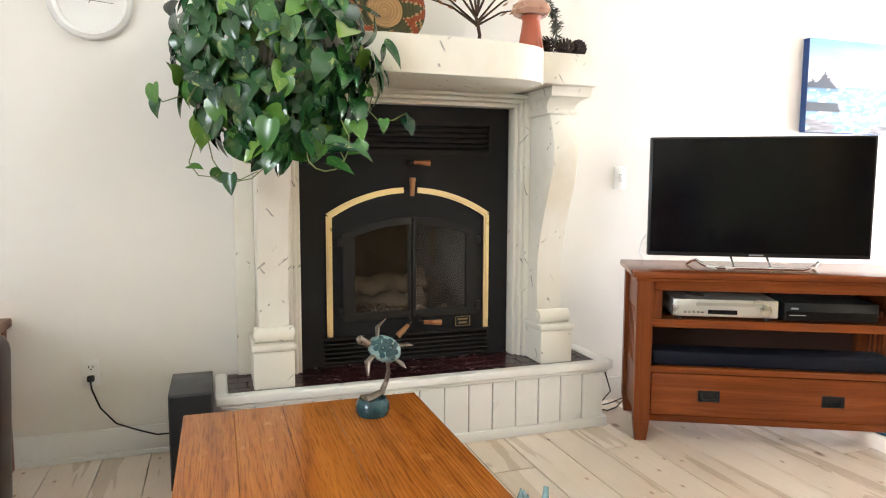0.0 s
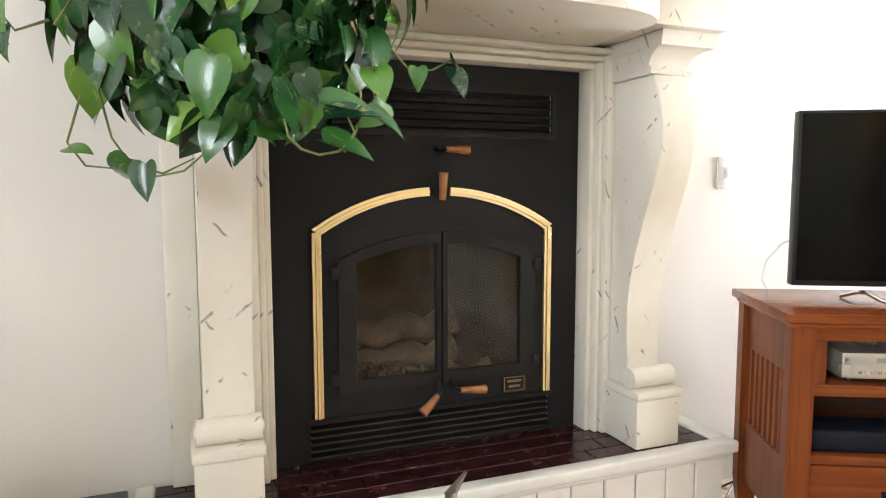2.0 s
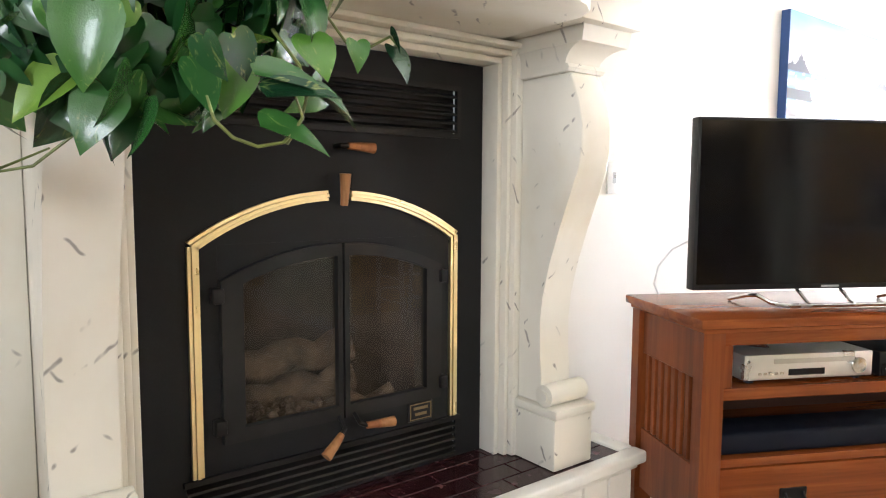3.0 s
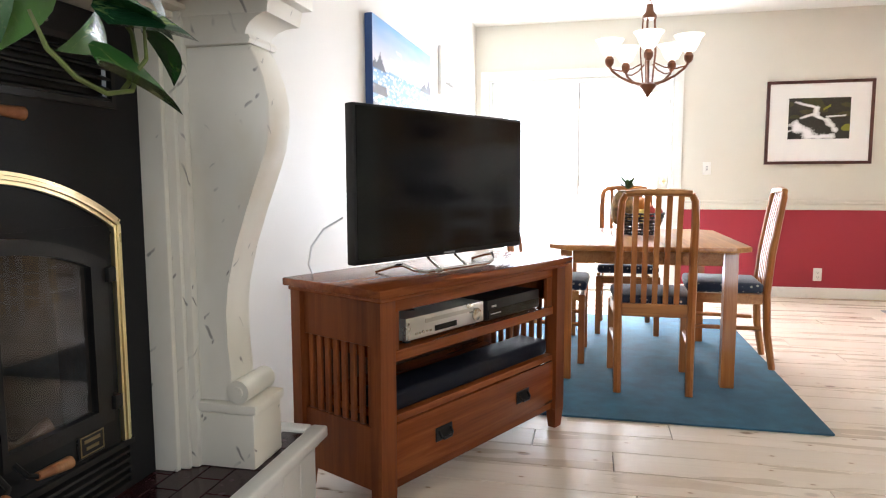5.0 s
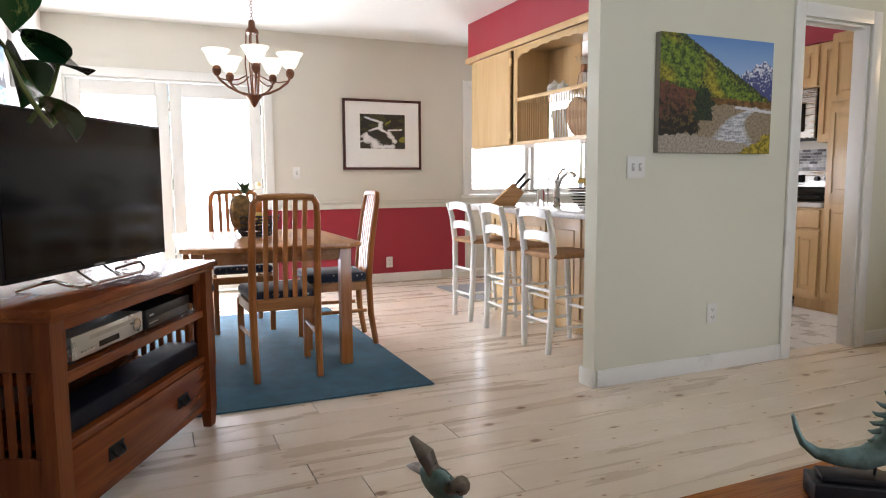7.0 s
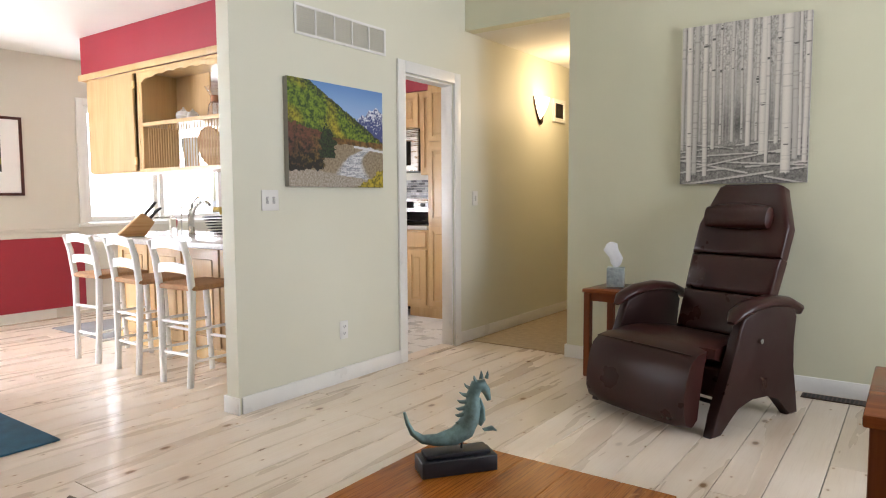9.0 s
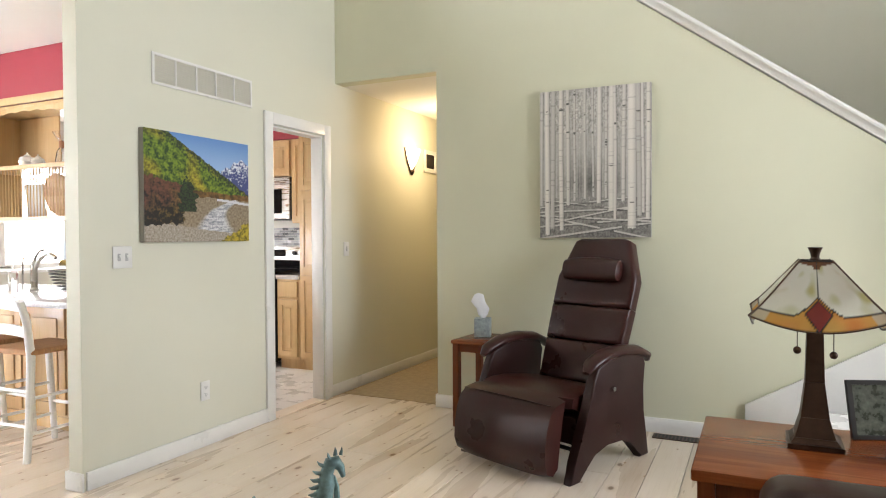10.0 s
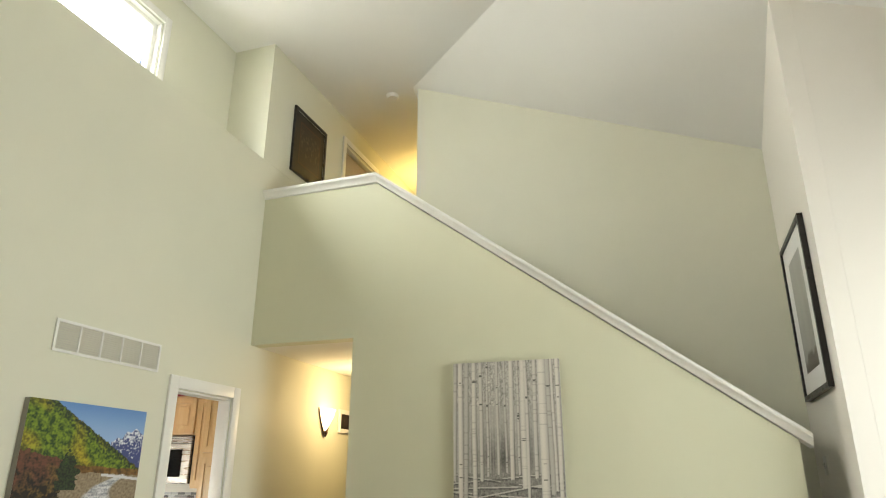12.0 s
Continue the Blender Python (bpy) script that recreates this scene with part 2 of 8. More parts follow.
def leaf_mat(name):
    m, nt, b = blank(name)
    vec = mapped(nt, (1, 1, 1), shift=True)
    info = nt.nodes.new("ShaderNodeObjectInfo")
    tone = ramp(nt, info.outputs["Random"], [(0.0, (0.010, 0.046, 0.020)), (0.45, (0.018, 0.080, 0.022)), (0.82, (0.05, 0.16, 0.028)), (0.94, (0.09, 0.22, 0.03)), (1.0, (0.20, 0.34, 0.05))])
    marb = ramp(nt, noise_tex(nt, mapped(nt, (1.0, 0.35, 1.0), (0, 0, 0.6), shift=True), 6.0, 4, 0.65, 1.0), [(0.58, (0, 0, 0)), (0.70, (0.8, 0.8, 0.8))])
    pick = ramp(nt, noise_tex(nt, vec, 1.4, 1), [(0.38, (0, 0, 0)), (0.55, (0.85, 0.85, 0.85))])
    nt.links.new(mix(nt, mix(nt, 1.0, marb, pick, "MULTIPLY"), tone, (0.30, 0.40, 0.10)), b.inputs["Base Color"])
    b.inputs["Roughness"].default_value = 0.24
    b.inputs["Coat Weight"].default_value = 0.35
    b.inputs["Subsurface Weight"].default_value = 0.0
    bump(nt, noise_tex(nt, vec, 45.0, 2), 0.15, 0.003, b)
    return m


SAGE = mat("sage_wall_paint", (0.65, 0.645, 0.48), 0.62, var=0.03, scale=1.2, fine=240, bmp=0.12)
# the same sage, lightened and greyed: cool daylight put into the colour
SAGE_LIT = mat("sage_wall_paint_daylit", (0.71, 0.70, 0.575), 0.62, var=0.03, scale=1.2, fine=240, bmp=0.12)
CREAM = mat("cream_wall_paint", (0.80, 0.765, 0.70), 0.6, var=0.03, scale=1.2, fine=240, bmp=0.12)
GREIGE = mat("greige_wall_paint", (0.68, 0.65, 0.57), 0.6, var=0.03, scale=1.2, fine=240, bmp=0.12)
RED = mat("crimson_wall_paint", (0.33, 0.018, 0.035), 0.5, var=0.05, scale=1.2, fine=240, bmp=0.12)
CEIL = mat("ceiling_paint", (0.80, 0.79, 0.75), 0.8, var=0.03, scale=1.0, fine=180, bmp=0.2)
TRIM = mat("white_trim_paint", (0.82, 0.81, 0.77), 0.35, var=0.04, scale=3, fine=90, bmp=0.03)
STOOLWHITE = mat("white_stool_paint", (0.86, 0.86, 0.85), 0.35, var=0.05, scale=9, fine=120, bmp=0.04)
PLANK = pine_boards("whitewashed_pine")
UNDER = mat("dark_subfloor", (0.10, 0.075, 0.05), 0.8)
TILEW = mat("white_floor_tile", (0.74, 0.72, 0.69), 0.3, var=0.05, scale=4)
GROUT = mat("dark_grout", (0.20, 0.17, 0.15), 0.9)
CARPET = mat("beige_carpet", (0.42, 0.33, 0.21), 0.95, var=0.15, scale=20, fine=400, bmp=0.6)
NAVY = mat("navy_stair_carpet", (0.012, 0.02, 0.045), 0.95, var=0.2, scale=30, fine=400, bmp=0.6)
RUGM = mat("blue_rug_pile", (0.040, 0.120, 0.185), 0.95, var=0.3, scale=9, fine=260, bmp=0.9)
MARBLE = faux_marble("faux_marble_paint", (0.77, 0.73, 0.63), (0.24, 0.22, 0.19))
OXBLOOD = mat("oxblood_tile", (0.045, 0.012, 0.014), 0.22, var=0.3, scale=14, fine=80, bmp=0.03)
IRON = mat("matte_black_steel", (0.012, 0.012, 0.013), 0.62, var=0.25, scale=5, fine=160, bmp=0.08, spec=0.22)
IRON2 = mat("cast_black_iron", (0.014, 0.013, 0.012), 0.5, var=0.3, scale=10, fine=220, bmp=0.15, spec=0.25)
BRASS = mat("polished_brass", (0.93, 0.77, 0.46), 0.32, 1.0, var=0.03, scale=9, fine=90, bmp=0.02)
HANDLEW = wood("turned_handle_wood", (0.22, 0.08, 0.03), (0.36, 0.14, 0.05), (0.42, 0.2, 0.08), 2, 0.4)
FIREGLASS = glass("fire_door_glass", (0.66, 0.63, 0.59))
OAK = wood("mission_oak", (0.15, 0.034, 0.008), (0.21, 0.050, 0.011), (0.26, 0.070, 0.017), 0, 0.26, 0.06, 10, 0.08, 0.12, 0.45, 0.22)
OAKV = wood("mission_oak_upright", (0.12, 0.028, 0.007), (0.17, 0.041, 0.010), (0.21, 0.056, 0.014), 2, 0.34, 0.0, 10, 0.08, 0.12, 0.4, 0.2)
COFFEE = oak_top("coffee_table_oak")
DINEX = wood("dining_oak", (0.29, 0.105, 0.028), (0.43, 0.175, 0.048), (0.51, 0.235, 0.072), 0, 0.3, 0.25, 9)
DINEV = wood("dining_oak_upright", (0.30, 0.096, 0.022), (0.39, 0.138, 0.034), (0.45, 0.18, 0.048), 2, 0.3, 0.25, 9, 0.08, 0.12, 0.35)
MAPLE = wood("maple_cabinet", (0.57, 0.365, 0.165), (0.61, 0.405, 0.19), (0.65, 0.45, 0.225), 2, 0.35, 0.2, 4, 0.03, 0.08, 0.18)
SEATCLOTH = dotted_cloth("navy_dotted_cloth", (0.016, 0.025, 0.05), (0.35, 0.33, 0.28))
RUSH = mat("woven_rush", (0.42, 0.22, 0.10), 0.8, var=0.3, scale=12, fine=120, bmp=0.8, stretch=(1, 9, 1))
LEATHER = mat("burgundy_brown_leather", (0.036, 0.0095, 0.0075), 0.30, var=0.12, scale=2.5, fine=150, bmp=0.06, rvar=0.04, spec=0.3)
LEATHERD = mat("dark_brown_leather", (0.028, 0.010, 0.008), 0.36, var=0.18, scale=5, fine=150, bmp=0.08, spec=0.25)
SCREEN = mat("black_screen_glass", (0.003, 0.003, 0.004), 0.1, var=0.1, bmp=0.0, rvar=0.02, spec=0.22)
BLACKPL = mat("black_plastic", (0.010, 0.010, 0.011), 0.38, var=0.15, spec=0.3)
SILVER = mat("brushed_silver", (0.62, 0.61, 0.58), 0.32, 0.8, var=0.06, fine=200)
CHROME = mat("satin_nickel", (0.55, 0.54, 0.51), 0.25, 1.0, var=0.05)
STEEL = mat("stainless_steel", (0.55, 0.54, 0.52), 0.3, 1.0, var=0.06, fine=120, stretch=(1, 1, 14))
PLASTIC = mat("white_plastic", (0.80, 0.79, 0.75), 0.35, var=0.03)
DARK = mat("dark_slot", (0.02, 0.018, 0.016), 0.6)
GREYC = mat("cool_grey_cord", (0.42, 0.42, 0.42), 0.5)
BRONZE = mat("oil_rubbed_bronze", (0.075, 0.042, 0.026), 0.4, 0.75, var=0.3, scale=12)
COPPERB = mat("aged_copper_bronze", (0.20, 0.085, 0.045), 0.38, 0.8, var=0.3, scale=12)
VERDI = mat("verdigris_bronze", (0.20, 0.32, 0.31), 0.55, 0.2, var=0.55, scale=22, fine=90, bmp=0.3)
TEAL = mat("teal_glaze", (0.025, 0.075, 0.085), 0.14, 0.1, var=0.5, scale=18)
FRAMEBK = mat("black_frame_wood", (0.018, 0.015, 0.013), 0.35, var=0.2)
MAHOG = mat("mahogany_frame", (0.075, 0.016, 0.012), 0.35, var=0.25)
MATBOARD = mat("white_matboard", (0.86, 0.85, 0.83), 0.8, var=0.02)
PRINT = print_mat("canvas_print")
PAPERPRINT = print_mat("paper_print", 0.35)
LEAF = leaf_mat("pothos_leaf")
STEM = mat("pothos_stem", (0.16, 0.20, 0.05), 0.5, var=0.4, scale=20)
TERRA = mat("terracotta_glaze", (0.40, 0.10, 0.05), 0.3, var=0.25, scale=14, stretch=(1, 1, 0.2))
GLASSW = glass("clear_glass")
SHADEGL = glow("frosted_lamp_shade", (1.0, 0.93, 0.82), 1.1)
SCONCEGL = glow("lit_alabaster_glass", (1.0, 0.80, 0.48), 4.5)
GRANITE = mat("pale_granite", (0.62, 0.59, 0.56), 0.14, var=0.25, scale=60, fine=200, bmp=0.0)

# ---- builders ----


def part(name, bm, material, parent, label="", smooth=35):
    """Link a bmesh as one mesh object under its parent."""
    me = bpy.data.meshes.new(name)
    bmesh.ops.recalc_face_normals(bm, faces=bm.faces)
    bm.to_mesh(me)
    bm.free()
    for m in material if isinstance(material, (list, tuple)) else (material,):
        me.materials.append(m)
    if smooth:
        me.polygons.foreach_set("use_smooth", [True] * len(me.polygons))
        me.set_sharp_from_angle(angle=radians(smooth))
    ob = new(name, me)
    ob.parent = parent
    if label:
        tagged(ob, label)
    return ob


def thing(name, label, category, m=None, group="", kind=""):
    ob = new(name)
    ob.empty_display_size = 0.1
    if m is not None:
        ob.matrix_world = m
    return tagged(ob, label, category, group, kind)


def solo(name, bm, material, label, category, m=None, group="", kind="", smooth=35):
    """A thing that is one mesh."""
    ob = part(name, bm, material, None, "", smooth)
    if m is not None:
        ob.matrix_world = m
    return tagged(ob, label, category, group, kind)


def box(bm, x0, x1, y0, y1, z0, z1, bev=0.0, seg=1, m=None, mi=0):
    before = set(bm.faces)
    r = bmesh.ops.create_cube(bm, size=1.0)
    vs = r["verts"]
    for v in vs:
        v.co = Vector((x0 + (v.co.x + 0.5) * (x1 - x0), y0 + (v.co.y + 0.5) * (y1 - y0), z0 + (v.co.z + 0.5) * (z1 - z0)))
    faces = {f for v in vs for f in v.link_faces}
    if bev:
        es = list({e for v in vs for e in v.link_edges})
        bmesh.ops.bevel(bm, geom=es, offset=bev, segments=seg, affect="EDGES", profile=0.5, clamp_overlap=True)
        faces = {f for f in bm.faces if f not in before}
        vs = list({v for f in faces for v in f.verts})
    for f in faces:
        f.material_index = mi
    if m is not None:
        bmesh.ops.transform(bm, matrix=m, verts=vs)
    return vs


def prism(bm, pts, a, b, axis="z", bev=0.0, seg=1, m=None, mi=0):
    """A polygon drawn out along an axis. axis z: pts (x, y); y: pts (x, z); x: pts (y, z)."""
    def at(p, h):
        return {"z": (p[0], p[1], h), "y": (p[0], h, p[1]), "x": (h, p[0], p[1])}[axis]
    before = set(bm.faces)
    lo, hi = [bm.verts.new(at(p, a)) for p in pts], [bm.verts.new(at(p, b)) for p in pts]
    n = len(pts)
    fs = [bm.faces.new(lo), bm.faces.new(hi)]
    fs += [bm.faces.new((lo[i], lo[(i + 1) % n], hi[(i + 1) % n], hi[i])) for i in range(n)]
    vs = lo + hi
    if bev:
        es = list({e for f in fs[:2] for e in f.edges})
        bmesh.ops.bevel(bm, geom=es, offset=bev, segments=seg, affect="EDGES", profile=0.5, clamp_overlap=True)
        fs = [f for f in bm.faces if f not in before]
        vs = list({v for f in fs for v in f.verts})
    for f in fs:
        f.material_index = mi
    if m is not None:
        bmesh.ops.transform(bm, matrix=m, verts=vs)
    return vs


def tube(bm, pts, r, n=8, mi=0, flat=1.0, closed=False):
    """A round bar along a line of points; r is one radius or one for each point."""
    pts = [Vector(p) for p in pts]
    rs = r if isinstance(r, (list, tuple)) else [r] * len(pts)
    rings, side = [], None
    for i, p in enumerate(pts):
        a, c = pts[max(i - 1, 0)], pts[min(i + 1, len(pts) - 1)]
        if closed:
            a, c = pts[i - 1], pts[(i + 1) % len(pts)]
        d = (c - a).normalized()
        if side is None:
            side = d.cross(Vector((0, 0, 1)) if abs(d.z) < 0.9 else Vector((1, 0, 0))).normalized()
        side = (side - d * side.dot(d)).normalized()
        up = d.cross(side)
        rings.append([bm.verts.new(p + (side * math.cos(k) + up * math.sin(k) * flat) * rs[i]) for k in (2 * math.pi * j / n for j in range(n))])
    pairs = list(zip(rings, rings[1:]))
    if closed:
        pairs.append((rings[-1], rings[0]))
    for a, b in pairs:
        for j in range(n):
            bm.faces.new((a[j], a[(j + 1) % n], b[(j + 1) % n], b[j])).material_index = mi
    if not closed:
        bm.faces.new(rings[0]).material_index = mi
        bm.faces.new(rings[-1]).material_index = mi
    return [v for ring in rings for v in ring]


def lathe(bm, prof, n=24, at=(0, 0, 0), mi=0, sx=1.0, sy=1.0, wob=None):
    """A turned shape from (radius, height) pairs."""
    rings = []
    for r, z in prof:
        rings.append([bm.verts.new((at[0] + sx * r * (wob(k) if wob else 1) * math.cos(k), at[1] + sy * r * (wob(k) if wob else 1) * math.sin(k), at[2] + z)) for k in (2 * math.pi * j / n for j in range(n))])
    for a, b in zip(rings, rings[1:]):
        for j in range(n):
            bm.faces.new((a[j], a[(j + 1) % n], b[(j + 1) % n], b[j])).material_index = mi
    if prof[0][0] > 1e-5:
        bm.faces.new(rings[0]).material_index = mi
    if prof[-1][0] > 1e-5:
        bm.faces.new(rings[-1]).material_index = mi
    return [v for ring in rings for v in ring]


def ball(bm, c, r, mi=0, u=12, v=8, m=None):
    """An ellipsoid; r is one radius or three."""
    rr = r if isinstance(r, (list, tuple)) else (r, r, r)
    out = bmesh.ops.create_uvsphere(bm, u_segments=u, v_segments=v, radius=1.0)
    t = Matrix.Translation(c) @ (m or Matrix()) @ Matrix.Diagonal((*rr, 1))
    bmesh.ops.transform(bm, matrix=t, verts=out["verts"])
    for f in {f for w in out["verts"] for f in w.link_faces}:
        f.material_index = mi
    return out["verts"]


def wall_mesh(bm, axis, near, far, u, w, holes=()):
    """A slab between two planes with square holes through it. axis x: u is y; axis y: u is x. w is z."""
    us = sorted({*u, *(h[0] for h in holes), *(h[1] for h in holes)})
    ws = sorted({*w, *(h[2] for h in holes), *(h[3] for h in holes)})
    us, ws = [a for a in us if u[0] <= a <= u[1]], [a for a in ws if w[0] <= a <= w[1]]
    cache = {}

    def vert(i, j, k):
        if (i, j, k) not in cache:
            p = far if k else near
            cache[i, j, k] = bm.verts.new((p, us[i], ws[j]) if axis == "x" else (us[i], p, ws[j]))
        return cache[i, j, k]

    def solid(i, j):
        if not (0 <= i < len(us) - 1 and 0 <= j < len(ws) - 1):
            return False
        cu, cw = (us[i] + us[i + 1]) / 2, (ws[j] + ws[j + 1]) / 2
        return not any(h[0] < cu < h[1] and h[2] < cw < h[3] for h in holes)

    for i in range(len(us) - 1):
        for j in range(len(ws) - 1):
            if not solid(i, j):
                continue
            for k in (0, 1):
                bm.faces.new([vert(i, j, k), vert(i + 1, j, k), vert(i + 1, j + 1, k), vert(i, j + 1, k)])
            for di, dj, a, b in ((-1, 0, (i, j), (i, j + 1)), (1, 0, (i + 1, j), (i + 1, j + 1)), (0, -1, (i, j), (i + 1, j)), (0, 1, (i, j + 1), (i + 1, j + 1))):
                if not solid(i + di, j + dj):
                    bm.faces.new([vert(*a, 0), vert(*b, 0), vert(*b, 1), vert(*a, 1)])


def wall(name, material, label, axis, near, far, u, w, holes=()):
    bm = bmesh.new()
    wall_mesh(bm, axis, near, far, u, w, holes)
    return solo(name, bm, material, label, "wall", kind="structure", smooth=0)


def slab(name, material, label, category, *b, kind="structure"):
    bm = bmesh.new()
    box(bm, *b)
    return solo(name, bm, material, label, category, kind=kind, smooth=0)


# ---- structure ----
YN, XE, YS, XD = 3.16, 2.48, -1.965, 6.47
ZC, ZF, ZT = 2.565, 2.72, 5.24
wall("wall_north", CREAM, "smooth cream painted wall behind the fireplace and television", "y", YN, YN + 0.45, (-3.3, XD + 0.15), (0, ZT + 0.1), [(0.418, 1.398, 0.29, 1.47)])
# the opening is assumed, out of view, placed to suit the west fill
wall("wall_west", CREAM, "cream painted wall with an assumed wide window", "x", -3.3, -3.45, (-1.74, YN), (0, 5.3), [(-1.5, 0.9, 0.65, 2.85)])
# living room's east wall: lower wall beside the dining opening, header above it, and the ledge
EW = XE + 0.10
wall("wall_east", SAGE_LIT, "tall sage wall, daylight in its colour, with a kitchen doorway and a dining opening", "x", XE, EW, (-7.0, YN), (0, 4.07), [(-1.79, -1.195, -1, 2.04), (0.255, YN + 1, -1, ZC), (-4.1, -3.33, ZF, 5)])
slab("plant_ledge", SAGE_LIT, "sage ledge below the high window, daylight in its colour", "ledge", EW + 0.001, 2.90, -1.879, YN, 3.95, 4.07)
wall("wall_clerestory", SAGE_LIT, "sage recessed wall with a high window, daylight in its colour", "x", 2.90, 3.05, (-1.88, YN), (3.9, ZT + 0.1), [(-0.98, 0.75, 4.27, 4.90)])
wall("wall_upper_hall_east", SAGE_LIT, "sage upper hallway wall with a door, daylight in its colour", "x", XE, 3.05, (-7.0, -1.882), (4.072, ZT + 0.1), [(-4.1, -3.33, 4.0, 4.95)])
bm = bmesh.new()
prism(bm, [(-1.29, 0), (1.588, 0), (1.588, 2.475), (XE - 0.001, 2.475), (XE - 0.001, 3.72), (1.44, 3.72), (-1.29, 1.70)], YS, YS - 0.12, "y")
solo("wall_south", bm, SAGE, "sage green half wall rising along the staircase", "wall", kind="structure", smooth=0)
wall("wall_stair_south", SAGE_LIT, "pale wall along the far side of the stairs", "y", -2.95, -3.07, (-3.3, 1.49), (0, 5.3))
wall("wall_upper_hall_west", SAGE, "pale upper hallway wall", "x", 1.37, 1.49, (-7.0, -3.071), (0, ZT + 0.1))
wall("wall_stair_west", CREAM, "cream wall beside the stair landing", "x", -1.52, -1.64, (-2.949, -1.74), (0, 5.3))
wall("wall_southwest", CREAM, "cream wall facing the living room", "y", -1.74, -1.86, (-3.3, -1.641), (0, 5.3))
wall("wall_hall_end", SAGE, "plain hallway end wall", "y", -7.0, -7.1, (1.3, 3.1), (0, ZT + 0.1))
# dining room and kitchen shell
wall("wall_dining_east", GREIGE, "greige dining wall with a french door and window", "x", XD, XD + 0.15, (-3.35, YN - 0.001), (0, ZC + 0.1), [(1.30, 3.02, 0.02, 2.04), (-2.62, -0.95, 0.93, 2.12)])
wall("wall_kitchen_south", GREIGE, "kitchen wall behind the cabinets", "y", -3.25, -3.37, (EW, XD - 0.001), (0, ZC + 0.1))
bm = bmesh.new()
box(bm, EW + 0.001, XD - 0.001, -3.249, YN - 0.001, ZC, ZC + 0.08)
solo("ceiling_dining", bm, CEIL, "flat white dining and kitchen ceiling", "ceiling", kind="structure", smooth=0)
bm = bmesh.new()
# flat field, and a slope that falls to the south-west over the stairs
flat = [(3.1, -7.1), (1.544, -7.1), (1.544, -2.95), (-3.5, 1.50), (-3.5, 3.7), (3.1, 3.7)]
prism(bm, flat, ZT, ZT + 0.1, "z")
lo = [(1.544, -2.95, ZT), (-3.5, 1.50, ZT), (-3.5, -3.1, 3.17), (1.544, -3.1, 5.17)]
vl, vh = [bm.verts.new(p) for p in lo], [bm.verts.new((p[0], p[1], p[2] + 0.1)) for p in lo]
bm.faces.new(vl), bm.faces.new(vh)
for i in range(4):
    bm.faces.new((vl[i], vl[(i + 1) % 4], vh[(i + 1) % 4], vh[i]))
solo("ceiling", bm, CEIL, "white vaulted ceiling sloping down over the stairs", "ceiling", kind="structure", smooth=0)
slab("ceiling_hall", CEIL, "flat hallway ceiling under the upper floor", "ceiling", 1.49, XE - 0.001, -6.99, YS - 0.121, 2.475, ZF)
# floors
slab("subfloor", UNDER, "dark boards under the planks", "floor", -3.5, XD + 0.2, -3.4, YN + 0.1, -0.12, -0.018)
slab("floor_hall", CARPET, "beige hallway carpet", "floor", 1.49, XE - 0.001, -6.99, YS - 0.06, -0.017, 0.004)
slab("ground", mat("pale_ground", (0.5, 0.5, 0.48), 0.9), "pale ground outside the windows", "ground", -400, 400, -400, 400, -0.6, -0.5)


# ---- trim ----
def trim_run(name, label, boxes, material=None, bev=0.004, category="trim"):
    bm = bmesh.new()
    for b in boxes:
        box(bm, *b, bev, 2)
    return solo(name, bm, material or TRIM, label, category, kind="structure")


BH, BT = 0.095, 0.015
trim_run("baseboard_north", "white painted baseboard below the cream wall", [(-3.28, 0.05, YN - BT, YN - 0.001, 0, 0.12), (1.80, XD - 0.02, YN - BT, YN - 0.001, 0, 0.12), (-3.28, 0.05, YN - BT - 0.012, YN - BT - 0.0005, 0, 0.022)])
trim_run("baseboard_east", "white painted baseboard round the wall end", [(XE - BT, XE - 0.001, -1.128, 0.24, 0, BH), (XE - BT, EW + BT, 0.2565, 0.2705, 0, BH), (EW + 0.001, EW + BT, -0.2, 0.255, 0, BH)])
trim_run("baseboard_hall", "white baseboard along the hallway wall", [(XE - BT, XE - 0.001, -6.9, -1.875, 0.004, BH)])
trim_run("baseboard_south", "white baseboard below the sage wall", [(-0.485, 1.602, YS + 0.001, YS + BT, 0, BH), (1.589, 1.602, YS - 0.12, YS, 0, BH)])
trim_run("baseboard_dining", "white baseboard below the red wainscot", [(XD - BT, XD - 0.001, -0.60, 1.20, 0, BH)])
trim_run("chair_rail", "cream chair rail between red and greige paint", [(XD - 0.016, XD - 0.001, -0.86, 1.20, 0.80, 0.855), (XD - 0.026, XD - 0.001, -0.86, 1.20, 0.856, 0.885)], GREIGE)
slab("wainscot_paint", RED, "crimson painted lower dining wall", "wall paint", XD - 0.006, XD - 0.001, -0.90, 1.20, BH, 0.80)


